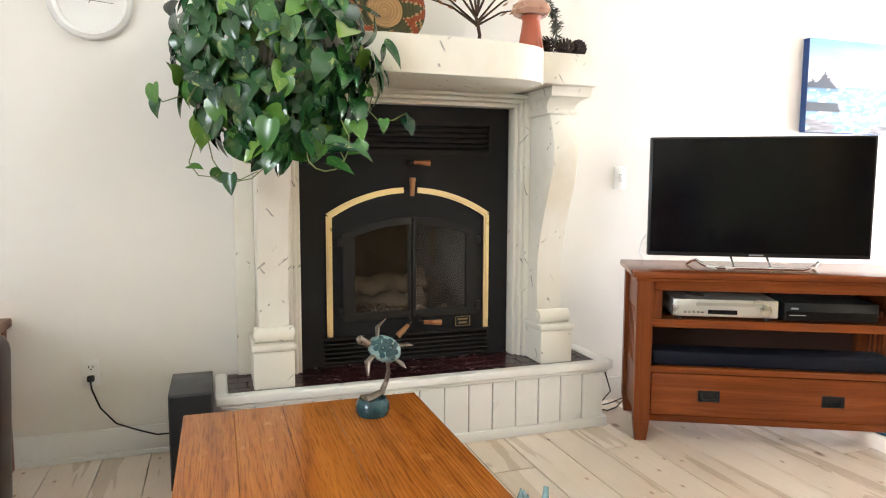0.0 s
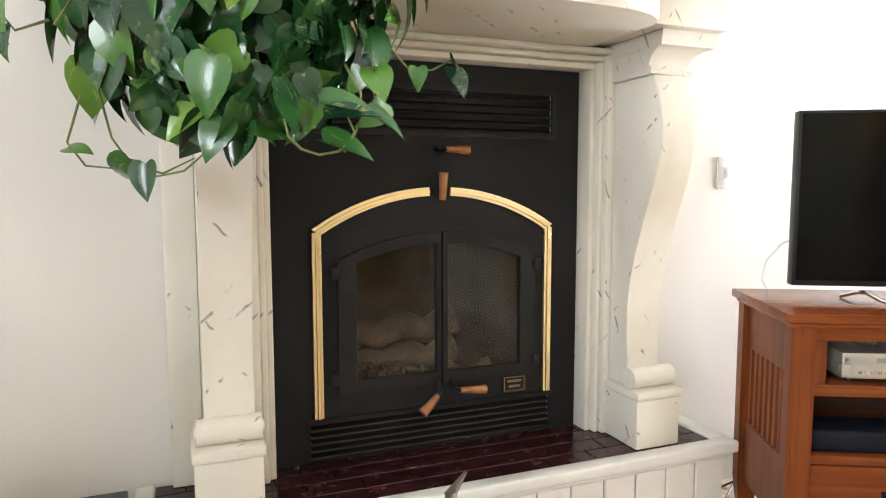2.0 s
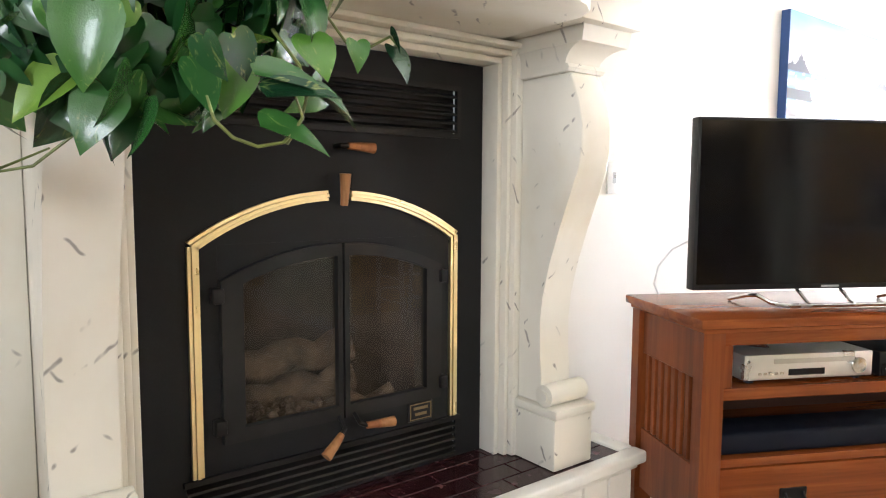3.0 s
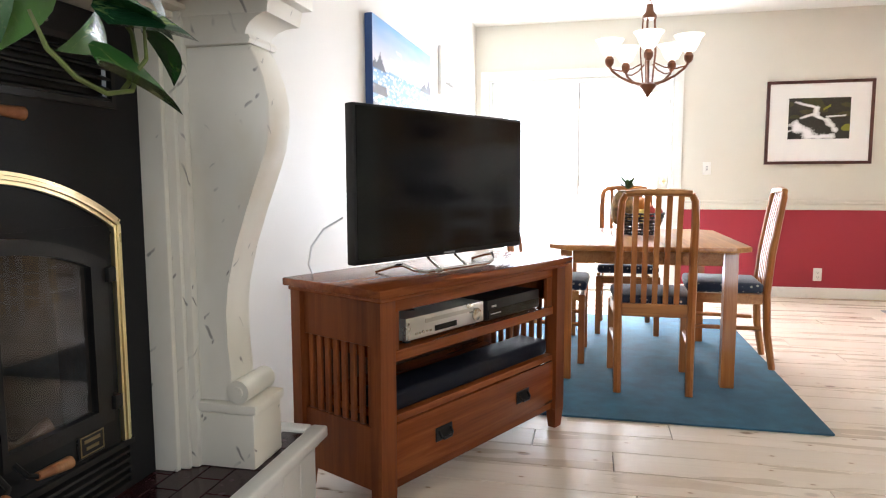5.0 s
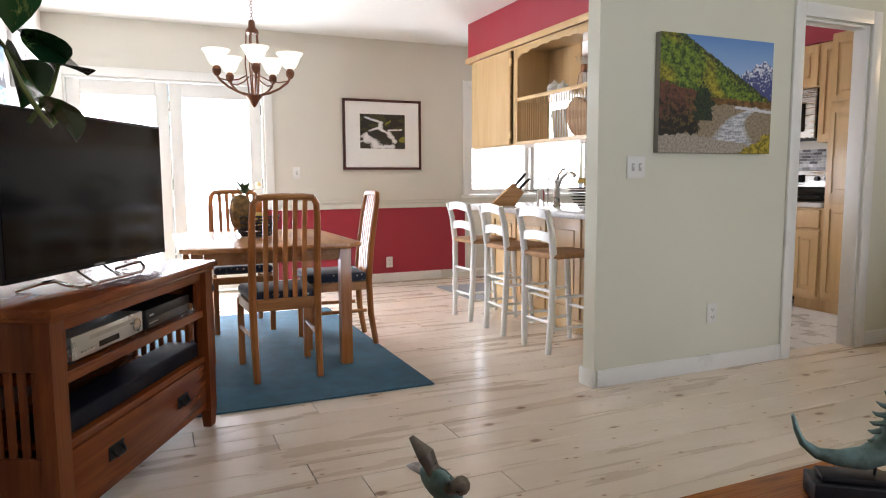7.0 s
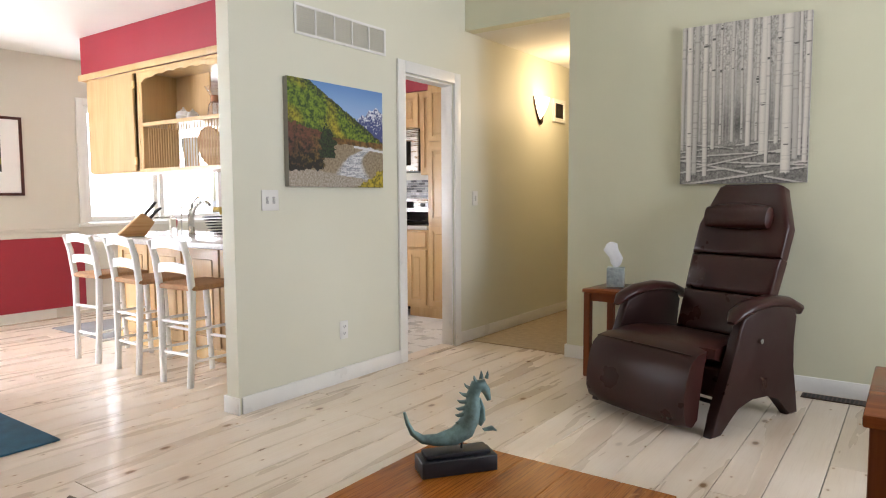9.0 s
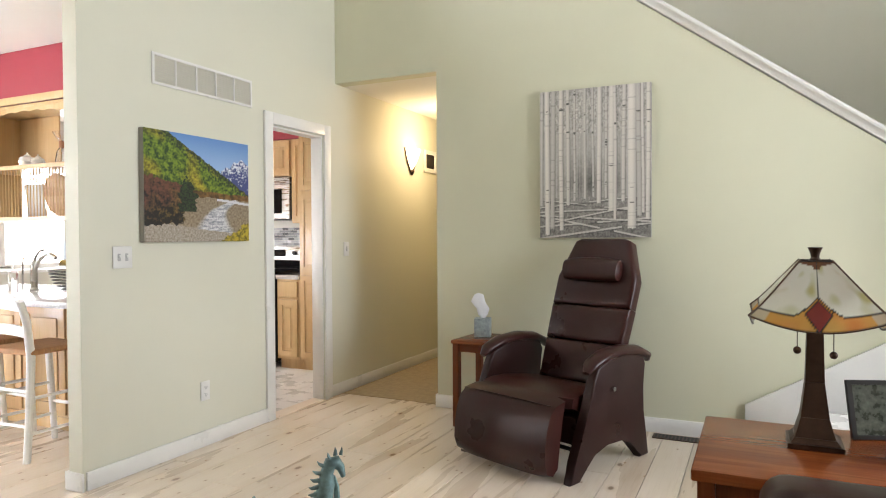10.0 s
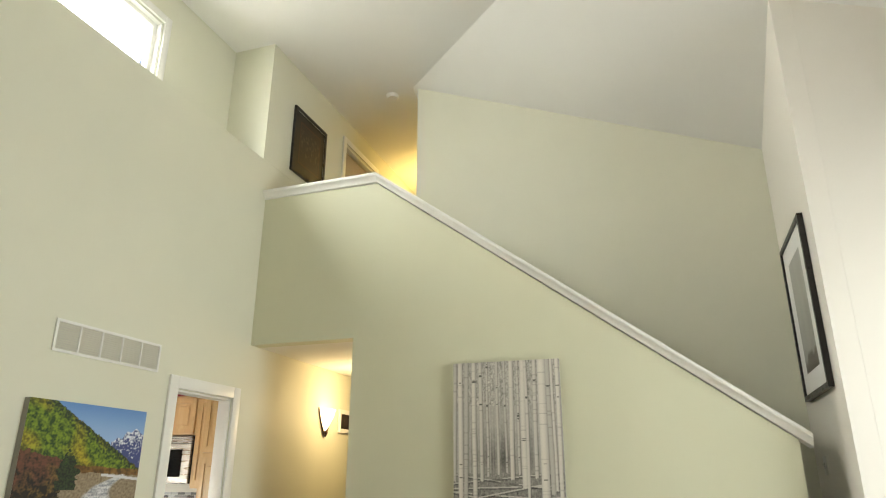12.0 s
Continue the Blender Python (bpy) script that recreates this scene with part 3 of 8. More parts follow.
def casing(name, label, axis, plane, out, u0, u1, z0, z1, w=0.085, sill=False, jamb=0.1):
    """Flat boards round an opening, and the lining of its reveal."""
    bm = bmesh.new()
    def b(a0, a1, c0, c1, d0, d1):
        box(bm, *((d0, d1, a0, a1) if axis == "x" else (a0, a1, d0, d1)), c0, c1, 0.004, 2)
    d0, d1 = sorted((plane + 0.001 * out, plane + 0.02 * out))
    b(u0 - w, u0 - 0.004, z0, z1 + w, d0, d1)
    b(u1 + 0.004, u1 + w, z0, z1 + w, d0, d1)
    b(u0 - 0.004, u1 + 0.004, z1 + 0.004, z1 + w, d0, d1)
    if sill:
        b(u0 - w - 0.02, u1 + w + 0.02, z0 - 0.035, z0 - 0.002, min(d0, d0 + 0.03 * out), max(d1, d1 + 0.03 * out))
    e0, e1 = sorted((plane - 0.001 * out, plane - jamb * out))
    b(u0 + 0.001, u0 + 0.016, z0, z1 - 0.001, e0, e1)
    b(u1 - 0.016, u1 - 0.001, z0, z1 - 0.001, e0, e1)
    b(u0 + 0.017, u1 - 0.017, z1 - 0.016, z1 - 0.001, e0, e1)
    return solo(name, bm, TRIM, label, "trim", kind="structure")


casing("doorway_trim_kitchen", "white casing round the kitchen doorway", "x", XE, -1, -1.79, -1.195, 0, 2.04)
casing("doorway_trim_upper_hall", "white casing of the upper hallway door", "x", XE, -1, -4.1, -3.33, ZF, 4.95, 0.07)


def sash(parent, axis, plane, u0, u1, z0, z1, w=0.05, t=0.04, glazed=True):
    bm = bmesh.new()
    for a0, a1, c0, c1 in ((u0, u0 + w, z0, z1), (u1 - w, u1, z0, z1), (u0 + w, u1 - w, z0, z0 + w), (u0 + w, u1 - w, z1 - w, z1)):
        box(bm, *((plane, plane + t, a0, a1) if axis == "x" else (a0, a1, plane, plane + t)), c0, c1, 0.004, 2)
    f = part("window_frame", bm, TRIM, parent)
    bm = bmesh.new()
    p = plane + t / 2
    box(bm, *((p, p + 0.005, u0 + w, u1 - w) if axis == "x" else (u0 + w, u1 - w, p, p + 0.005)), z0 + w, z1 - w)
    g = part("pane", bm, GLASSW, parent, smooth=0)
    g.visible_shadow = False
    return f


hw = thing("window_1", "narrow white framed window high in the recess", "window", kind="structure")
sash(hw, "x", 2.94, -0.97, 0.74, 4.28, 4.89, 0.045)
casing("window_trim_high", "white casing of the high window", "x", 2.90, -1, -0.98, 0.75, 4.27, 4.90, 0.07, jamb=0.14)
# assumed window, never in view, added to go with the west fill
ww = thing("window_2", "assumed wide living room window, out of view", "window", kind="structure")
for i in range(3):
    sash(ww, "x", -3.40, -0.69 + i * 1.065, 0.37 + i * 1.065, 0.66, 2.84, 0.06)
casing("window_trim_west", "white casing of the assumed wide window", "x", -3.3, 1, -1.5, 0.9, 0.65, 2.85, sill=True, jamb=0.14)
kw = thing("window_3", "white framed kitchen window with two sashes", "window", kind="structure")
sash(kw, "x", XD + 0.04, -1.765, -0.96, 0.94, 2.11, 0.055)
sash(kw, "x", XD + 0.04, -2.61, -1.785, 0.94, 2.11, 0.055)
bm = bmesh.new()
box(bm, XD + 0.02, XD + 0.04, -1.90, -1.70, 0.955, 0.975, 0.004)
tube(bm, [(XD + 0.03, -1.35, 0.975), (XD + 0.0, -1.40, 0.985), (XD - 0.01, -1.47, 0.985)], 0.006)
part("crank_handle", bm, CHROME, kw)
casing("window_trim_kitchen", "white casing and sill of the kitchen window", "x", XD, -1, -2.62, -0.95, 0.93, 2.12, 0.075, sill=True, jamb=0.14)

# french door: two leaves with one large pane each
fd = thing("door_1", "white french door with two glazed leaves", "door", kind="structure")
for j, (u0, u1) in enumerate(((1.32, 2.155), (2.165, 3.0))):
    bm = bmesh.new()
    for a0, a1, c0, c1 in ((u0, u0 + 0.11, 0.03, 2.02), (u1 - 0.11, u1, 0.03, 2.02), (u0 + 0.11, u1 - 0.11, 0.03, 0.25), (u0 + 0.11, u1 - 0.11, 1.89, 2.02)):
        box(bm, XD + 0.05, XD + 0.09, a0, a1, c0, c1, 0.004, 2)
    leaf = part("leaf", bm, TRIM, fd)
    bm = bmesh.new()
    box(bm, XD + 0.068, XD + 0.073, u0 + 0.11, u1 - 0.11, 0.25, 1.89)
    part("pane", bm, GLASSW, leaf, smooth=0).visible_shadow = False
    if j == 0:
        bm = bmesh.new()
        ball(bm, (XD + 0.0, 1.375, 1.06), 0.028)
        tube(bm, [(XD + 0.05, 1.375, 1.06), (XD + 0.01, 1.375, 1.06)], 0.011)
        lathe(bm, [(0.0, 0), (0.03, 0.002), (0.03, 0.008), (0.0, 0.01)], 16, (0, 0, 0))
        part("door_knob", bm, BRASS, leaf, "polished brass knob")
    bm = bmesh.new()
    for z in (0.3, 1.02, 1.75):
        tube(bm, [(XD + 0.045, (2.157 if j else 1.318), z), (XD + 0.045, (2.157 if j else 1.318), z + 0.1)], 0.008)
    part("hinge", bm, CHROME, leaf)
casing("door_trim_dining", "white casing round the french door", "x", XD, -1, 1.30, 3.02, 0.02, 2.04, 0.085, jamb=0.14)

# half-wall cap: moulded white rail
CAPX = [(XE - 0.002, 3.74), (1.44, 3.75), (-1.29, 1.73)]
CAPROFILE = [(0.003, -0.022), (0.014, -0.018), (0.018, -0.004), (0.026, 0.010), (0.038, 0.022), (0.044, 0.027), (0.047, 0.040), (0.043, 0.054), (0.030, 0.058)]
bm = bmesh.new()
for a, b in zip(CAPX, CAPX[1:]):
    ext = -0.07 if b is CAPX[-1] else 0.0
    sl = (b[1] - a[1]) / (b[0] - a[0])
    sect = [(YS + o, h) for o, h in CAPROFILE] + [(YS - 0.12 - o, h) for o, h in CAPROFILE[::-1]]
    ends = [[bm.verts.new((x, y, z + h)) for y, h in sect] for x, z in (a, (b[0] + ext, b[1] + ext * sl))]
    n = len(sect)
    for k in range(n):
        bm.faces.new((ends[0][k], ends[0][(k + 1) % n], ends[1][(k + 1) % n], ends[1][k]))
    bm.faces.new(ends[0]), bm.faces.new(ends[1])
solo("rail_cap", bm, TRIM, "white moulded cap on the sage half wall", "rail", kind="structure", smooth=20)
# stair panel, landing, and the flight behind the half wall
bm = bmesh.new()
prism(bm, [(-0.487, 0), (-0.487, 0.235), (-1.26, 0.69), (-1.515, 0.69), (-1.515, 0)], YS + 0.002, YS + 0.03, "y", 0.004, 2)
solo("stair_panel", bm, TRIM, "white painted stringer panel at the foot of the stairs", "stair panel", kind="structure")
bm = bmesh.new()
box(bm, -1.518, -1.291, -2.94, YS + 0.001, 0.0, 0.68)
box(bm, -1.518, -1.285, -2.94, YS + 0.05, 0.692, 0.80, 0.03, 3)
solo("stair_landing", bm, NAVY, "navy carpeted stair landing", "stair", kind="structure")
bm = bmesh.new()
n = 11
for i in range(n):
    x0 = -1.28 + i * 0.245
    box(bm, x0, x0 + 0.27, -2.94, YS - 0.125, 0.6 + i * 0.175, 0.8 + (i + 1) * 0.175, 0.012, 2)
solo("stair_flight", bm, NAVY, "navy carpeted stairs behind the half wall", "stair", kind="structure")
bm = bmesh.new()
prism(bm, [(-1.5, 0.80), (-1.5, 1.02), (-1.28, 1.10), (1.40, 3.03), (1.40, 2.80), (-1.28, 0.9)], -2.948, -2.93, "y")
solo("stair_skirt", bm, TRIM, "white skirt board along the stair wall", "trim", kind="structure")
slab("floor_upper_hall", CARPET, "carpeted upper hallway floor", "floor", 1.49, XE - 0.001, -6.99, YS - 0.121, ZF + 0.001, ZF + 0.02)
# raised tiled entry behind the end table
bm = bmesh.new()
box(bm, -3.29, -0.80, -1.73, -0.75, -0.01, 0.285)
step = solo("entry_step", bm, GROUT, "raised entry step with pale floor tiles", "step", kind="structure")
for i in range(8):
    for j in range(3):
        bm = bmesh.new()
        box(bm, -1.103 - i * 0.31, -0.805 - i * 0.31, -1.055 - j * 0.31, -0.757 - j * 0.31, 0.286, 0.296, 0.003)
        part("tile", bm, TILEW, step)
upd = thing("door_2", "half-open dark upper hallway door", "door", kind="structure")
bm = bmesh.new()
box(bm, XE + 0.06, XE + 0.10, -4.08, -3.35, ZF + 0.02, 4.93, 0.003)
part("leaf", bm, mat("grey_door_paint", (0.30, 0.26, 0.25), 0.5), upd)

# ---- fireplace ----
CX = 0.905
fs = thing("fireplace_surround", "cream faux-marble fireplace surround with scrolled pilasters", "fireplace surround")


def mirror_x(pts):
    return [(2 * CX - x, y) for x, y in pts][::-1]


# shelf: bowed middle and two square end blocks
half = [(CX, 2.625)] + [(1.14, 2.628), (1.22, 2.638), (1.29, 2.66), (1.34, 2.695), (1.368, 2.745)]
mid = half + [(1.368, 3.155)] + [(2 * CX - 1.368, 3.155)] + mirror_x(half)[:-1]
bm = bmesh.new()
prism(bm, mid, 1.525, 1.665, "z", 0.006, 2)
part("mantel_shelf", bm, MARBLE, fs)
for s in (1, -1):
    def fx(x):
        return x if s > 0 else 2 * CX - x
    def bx(bm, x0, x1, *r):
        a, b = sorted((fx(x0), fx(x1)))
        box(bm, a, b, *r)
    bm = bmesh.new()
    bx(bm, 1.370, 1.642, 2.77, 3.155, 1.537, 1.668, 0.005, 2)
    part("end_block", bm, MARBLE, fs)
    # flared capital: bead, cavetto, square abacus
    rows = []
    bm = bmesh.new()
    for z, o in ((1.424, 0.004), (1.426, 0.012), (1.436, 0.015), (1.446, 0.012), (1.4465, 0.006), (1.462, 0.009), (1.476, 0.016), (1.487, 0.027), (1.494, 0.040), (1.4945, 0.046), (1.536, 0.050)):
        a, b = sorted((fx(1.455 - o * 0.3), fx(1.585 + o)))
        rows.append([bm.verts.new(p) for p in ((a, 2.885 - o * 1.7, z), (b, 2.885 - o * 1.7, z), (b, 3.155, z), (a, 3.155, z))])
    for lo, hi in zip(rows, rows[1:]):
        for k in range(4):
            bm.faces.new((lo[k], lo[(k + 1) % 4], hi[(k + 1) % 4], hi[k]))
    bm.faces.new(rows[0]), bm.faces.new(rows[-1])
    part("capital", bm, MARBLE, fs, smooth=25)
    # corbel-shaped shaft
    prof = [(3.155, 0.485), (2.955, 0.485), (2.955, 0.56), (2.962, 0.64), (2.963, 0.73), (2.955, 0.80), (2.93, 0.90), (2.895, 1.0), (2.86, 1.09), (2.833, 1.16), (2.820, 1.22), (2.822, 1.28), (2.834, 1.34), (2.855, 1.40), (2.87, 1.424), (3.155, 1.424)]
    bm = bmesh.new()
    a, b = sorted((fx(1.465), fx(1.585)))
    prism(bm, prof, a, b, "x", 0.006, 2)
    part("pilaster", bm, MARBLE, fs, smooth=50)
    bm = bmesh.new()
    bx(bm, 1.452, 1.612, 2.885, 3.155, 0.303, 0.455, 0.006, 2)
    bx(bm, 1.446, 1.618, 2.875, 3.155, 0.456, 0.484, 0.008, 2)
    part("pedestal", bm, MARBLE, fs)
    bm = bmesh.new()
    a, b = sorted((fx(1.452), fx(1.605)))
    tube(bm, [(a, 2.93, 0.516), (b, 2.93, 0.516)], 0.032, 20)
    for e, d in ((a, -1), (b, 1)):
        tube(bm, [(e, 2.93, 0.516), (e + 0.006 * d, 2.93, 0.516)], 0.016, 14)
    part("scroll", bm, MARBLE, fs)
    bm = bmesh.new()
    bx(bm, 1.586, 1.665, 3.128, 3.155, 0.303, 1.536, 0.004, 2)
    part("side_panel", bm, MARBLE, fs)
    bm = bmesh.new()
    bx(bm, 1.400, 1.418, 3.085, 3.20, 0.303, 1.470, 0.003, 2)
    bx(bm, 1.419, 1.436, 3.062, 3.155, 0.303, 1.49, 0.005, 2)
    bx(bm, 1.437, 1.464, 3.045, 3.155, 0.303, 1.51, 0.005, 2)
    part("jamb_moulding", bm, MARBLE, fs)
bm = bmesh.new()
box(bm, 2 * CX - 1.418, 1.418, 3.086, 3.158, 1.4705, 1.489, 0.003, 2)
box(bm, 2 * CX - 1.436, 1.436, 3.062, 3.158, 1.4905, 1.508, 0.005, 2)
box(bm, 2 * CX - 1.45, 1.45, 3.03, 3.158, 1.5095, 1.5245, 0.004, 2)
part("lintel_moulding", bm, MARBLE, fs)

# raised hearth: beadboard front, moulded rim, oxblood tiles
he = thing("hearth", "raised hearth with white beadboard and dark oxblood tiles", "hearth", kind="structure")
HX0, HX1, HY = 0.07, 1.775, 2.835
bm = bmesh.new()
box(bm, HX0 + 0.02, HX1 - 0.02, HY + 0.022, YN - 0.002, 0, 0.29)
part("core", bm, GROUT, he)
nb = 15
for i in range(nb):
    w = (HX1 - HX0 - 0.03) / nb
    bm = bmesh.new()
    x = HX0 + 0.015 + i * w
    box(bm, x + 0.002, x + w - 0.002, HY + 0.012, HY + 0.0215, 0.03, 0.255, 0.003)
    part("board", bm, TRIM, he)
for i in range(3):
    bm = bmesh.new()
    y = HY + 0.024 + i * 0.098
    box(bm, HX1 - 0.0195, HX1 - 0.011, y + 0.002, y + 0.096, 0.03, 0.255, 0.003)
    part("board", bm, TRIM, he)
bm = bmesh.new()
for z0, z1, o in ((0.253, 0.272, 0.0), (0.2725, 0.310, 0.018)):
    box(bm, HX0 - o, HX1 + o, HY - o, HY + 0.035, z0, z1, 0.008, 3)
    box(bm, HX1 - 0.04, HX1 + o, HY + 0.0355, YN - 0.002, z0, z1, 0.008, 3)
    box(bm, HX0 - o, HX0 + 0.03, HY + 0.0355, YN - 0.002, z0, z1, 0.008, 3)
part("rim_moulding", bm, TRIM, he)
bm = bmesh.new()
box(bm, HX0, HX1, HY - 0.006, HY + 0.011, 0, 0.045, 0.005, 2)
box(bm, HX1 - 0.010, HX1 + 0.006, HY + 0.0115, YN - 0.02, 0, 0.045, 0.005, 2)
part("base_moulding", bm, TRIM, he)
tw, td = 0.148, 0.072
for r in range(4):
    y0 = HY + 0.037 + r * (td + 0.003)
    x0 = HX0 + 0.032 - (0.075 if r % 2 else 0)
    while x0 < HX1 - 0.045:
        a, b = max(x0, HX0 + 0.032), min(x0 + tw, HX1 - 0.043)
        if b - a > 0.02:
            bm = bmesh.new()
            box(bm, a, b, y0, min(y0 + td, YN - 0.004), 0.2905, 0.302, 0.0015)
            part("tile", bm, OXBLOOD, he)
        x0 += tw + 0.003

# steel insert
fi = thing("fireplace_insert", "black steel fireplace insert with brass arch and glass doors", "fireplace")
FY = 3.15


def arch_pts(x0, x1, z0, zs, rise, n=12, wid=0.0):
    """Outline of an arched opening, shrunk by wid."""
    x0, x1, z0, zs = x0 + wid, x1 - wid, z0 + wid, zs - wid * 0.8
    hw_ = (x1 - x0) / 2
    rise = rise * hw_ * 2 / max(1e-6, (hw_ * 2 + 2 * wid))
    r = (hw_ ** 2 + rise ** 2) / (2 * rise)
    c = zs + rise - r
    a = math.asin(hw_ / r)
    return [(x0, z0), (x1, z0)] + [((x0 + x1) / 2 + r * math.sin(a - 2 * a * i / n), c + r * math.cos(a - 2 * a * i / n)) for i in range(n + 1)]


def ring(bm, outer, inner, y0, y1, mi=0):
    """A frame between two outlines of the same number of points, in the x-z plane."""
    n = len(outer)
    v = [[bm.verts.new((p[0], y, p[1])) for p in pts] for y in (y0, y1) for pts in (outer, inner)]
    for i in range(n):
        j = (i + 1) % n
        for a, b in ((0, 1), (2, 3), (0, 2), (1, 3)):
            bm.faces.new((v[a][i], v[a][j], v[b][j], v[b][i])).material_index = mi


bm = bmesh.new()
wall_mesh(bm, "y", FY, FY + 0.01, (0.411, 1.398), (0.303, 1.469), [(0.60, 1.235, 0.50, 0.974), (0.53, 1.30, 1.265, 1.39), (0.515, 1.302, 0.312, 0.42)])
part("face_plate", bm, IRON, fi, smooth=0)
bm = bmesh.new()
wall_mesh(bm, "y", FY - 0.012, FY - 0.001, (0.508, 1.309), (0.4205, 0.4345))
part("lower_rail", bm, IRON2, fi)
for zs_, n, x0, x1 in ((0.318, 5, 0.517, 1.30), (1.270, 5, 0.533, 1.297)):
    for i in range(n):
        z = zs_ + i * (0.0205 if zs_ < 1 else 0.0245)
        bm = bmesh.new()
        prism(bm, [(FY + 0.012, z), (FY - 0.006, z - 0.002), (FY - 0.004, z + 0.004), (FY + 0.022, z + 0.014), (FY + 0.024, z + 0.010)], x0, x1, "x")
        part("louvre_slat", bm, IRON2, fi)
bm = bmesh.new()
ring(bm, [(0.518, 1.253), (1.312, 1.253), (1.312, 1.402), (0.518, 1.402)], [(0.532, 1.267), (1.298, 1.267), (1.298, 1.388), (0.532, 1.388)], FY - 0.006, FY - 0.0005)
part("vent_frame", bm, IRON2, fi)
bm = bmesh.new()
box(bm, 0.50, 1.31, FY + 0.03, FY + 0.034, 1.25, 1.41)
part("vent_backing", bm, DARK, fi)
bm = bmesh.new()
box(bm, 0.50, 1.31, FY + 0.03, FY + 0.034, 0.305, 0.43)
part("vent_backing", bm, DARK, fi)
# brass arch in two halves with uprights; ridged
for s in (0, 1):
    outer, w = arch_pts(0.528, 1.298, 0.437, 0.985, 0.118, 24), 0.023
    inner = arch_pts(0.528, 1.298, 0.437, 0.985, 0.118, 24, w)
    topo, topi = outer[2:], inner[2:]
    sel = slice(0, 12) if s == 0 else slice(13, 25)
    bm = bmesh.new()
    o, i_ = topo[sel], topi[sel]
    for f0, f1, d in ((0.0, 0.30, 0.012), (0.30, 0.36, 0.004), (0.36, 0.66, 0.016), (0.66, 0.72, 0.004), (0.72, 1.0, 0.011)):
        a = [((1 - f0) * p[0] + f0 * q[0], (1 - f0) * p[1] + f0 * q[1]) for p, q in zip(o, i_)]
        b = [((1 - f1) * p[0] + f1 * q[0], (1 - f1) * p[1] + f1 * q[1]) for p, q in zip(o, i_)]
        prism(bm, a + b[::-1], FY - d, FY - 0.0005, "y")
    part("brass_arch", bm, BRASS, fi, "polished brass arch moulding")
    bm = bmesh.new()
    x = 1.272 if s == 0 else 0.528
    for f0, f1, d in ((0.0, 0.30, 0.012), (0.30, 0.36, 0.004), (0.36, 0.66, 0.016), (0.66, 0.72, 0.004), (0.72, 1.0, 0.011)):
        box(bm, x + 0.026 * f0, x + 0.026 * f1, FY - d, FY - 0.0005, 0.437, 0.975)
    part("brass_upright", bm, BRASS, fi, "polished brass side strip")
bm = bmesh.new()
prism(bm, arch_pts(0.598, 1.237, 0.505, 0.893, 0.076, 24)[2:] + [(0.598, 0.976), (1.237, 0.976)], FY - 0.001, FY + 0.008, "y")
part("arch_plate", bm, IRON, fi, smooth=0)
# doors
for s in (0, 1):
    whole = arch_pts(0.60, 1.235, 0.505, 0.893, 0.075, 24)
    if s:
        o = [(0.9205, 0.505), (1.235, 0.505)] + [p for p in whole[2:] if p[0] > 0.925] + [(0.9205, 0.968)]
    else:
        o = [(0.9145, 0.505), (0.9145, 0.968)] + [p for p in whole[2:] if p[0] < 0.91] + [(0.60, 0.505)]
    cx_, cz_ = sum(p[0] for p in o) / len(o), sum(p[1] for p in o) / len(o)
    x0, x1 = min(p[0] for p in o), max(p[0] for p in o)
    inn = [(min(max(p[0], x0 + (0.014 if s else 0.052)), x1 - (0.052 if s else 0.014)), max(p[1] - 0.032, 0.540) if p[1] > 0.6 else 0.540) for p in o]
    bm = bmesh.new()
    ring(bm, o, inn, FY - 0.018, FY + 0.004)
    door = part("door", bm, IRON2, fi)
    bm = bmesh.new()
    vs = [bm.verts.new((p[0], FY - 0.004, p[1])) for p in inn]
    bm.faces.new(vs)
    g = part("glass_pane", bm, FIREGLASS, door, "smoky glass pane", smooth=0)
    g.visible_shadow = False
    hx = 1.238 if s else 0.590
    for z in (0.55, 0.86):
        bm = bmesh.new()
        box(bm, hx - 0.012, hx + 0.014, FY - 0.03, FY - 0.001, z - 0.018, z + 0.018, 0.004, 2)
        part("hinge", bm, IRON2, door)
    bm = bmesh.new()
    if s:
        tube(bm, [(0.945, FY - 0.02, 0.515), (0.945, FY - 0.05, 0.495), (0.965, FY - 0.055, 0.487)], 0.006)
        part("latch", bm, IRON2, door)
        bm = bmesh.new()
        tube(bm, [(0.962, FY - 0.055, 0.488), (0.99, FY - 0.056, 0.486), (1.045, FY - 0.058, 0.483)], [0.009, 0.011, 0.014], 12)
    else:
        tube(bm, [(0.90, FY - 0.02, 0.515), (0.90, FY - 0.05, 0.49), (0.885, FY - 0.055, 0.478)], 0.006)
        part("latch", bm, IRON2, door)
        bm = bmesh.new()
        tube(bm, [(0.888, FY - 0.055, 0.480), (0.868, FY - 0.062, 0.463), (0.835, FY - 0.07, 0.437)], [0.009, 0.012, 0.015], 12)
    part("handle", bm, HANDLEW, door, "turned wooden handle")
bm = bmesh.new()
tube(bm, [(0.905, FY, 1.215), (0.905, FY - 0.04, 1.215), (0.92, FY - 0.045, 1.214)], 0.006)
dk = part("damper_lever", bm, IRON2, fi)
bm = bmesh.new()
tube(bm, [(0.918, FY - 0.045, 1.214), (0.95, FY - 0.047, 1.213), (0.992, FY - 0.049, 1.211)], [0.009, 0.011, 0.014], 12)
part("handle", bm, HANDLEW, dk, "turned wooden handle")
bm = bmesh.new()
tube(bm, [(0.914, FY - 0.03, 1.065), (0.914, FY - 0.034, 1.09), (0.914, FY - 0.038, 1.145)], [0.010, 0.011, 0.015], 12)
part("top_latch", bm, HANDLEW, fi, "dark wooden arch latch")
bm = bmesh.new()
box(bm, 1.128, 1.212, FY - 0.006, FY - 0.0005, 0.443, 0.500, 0.002)
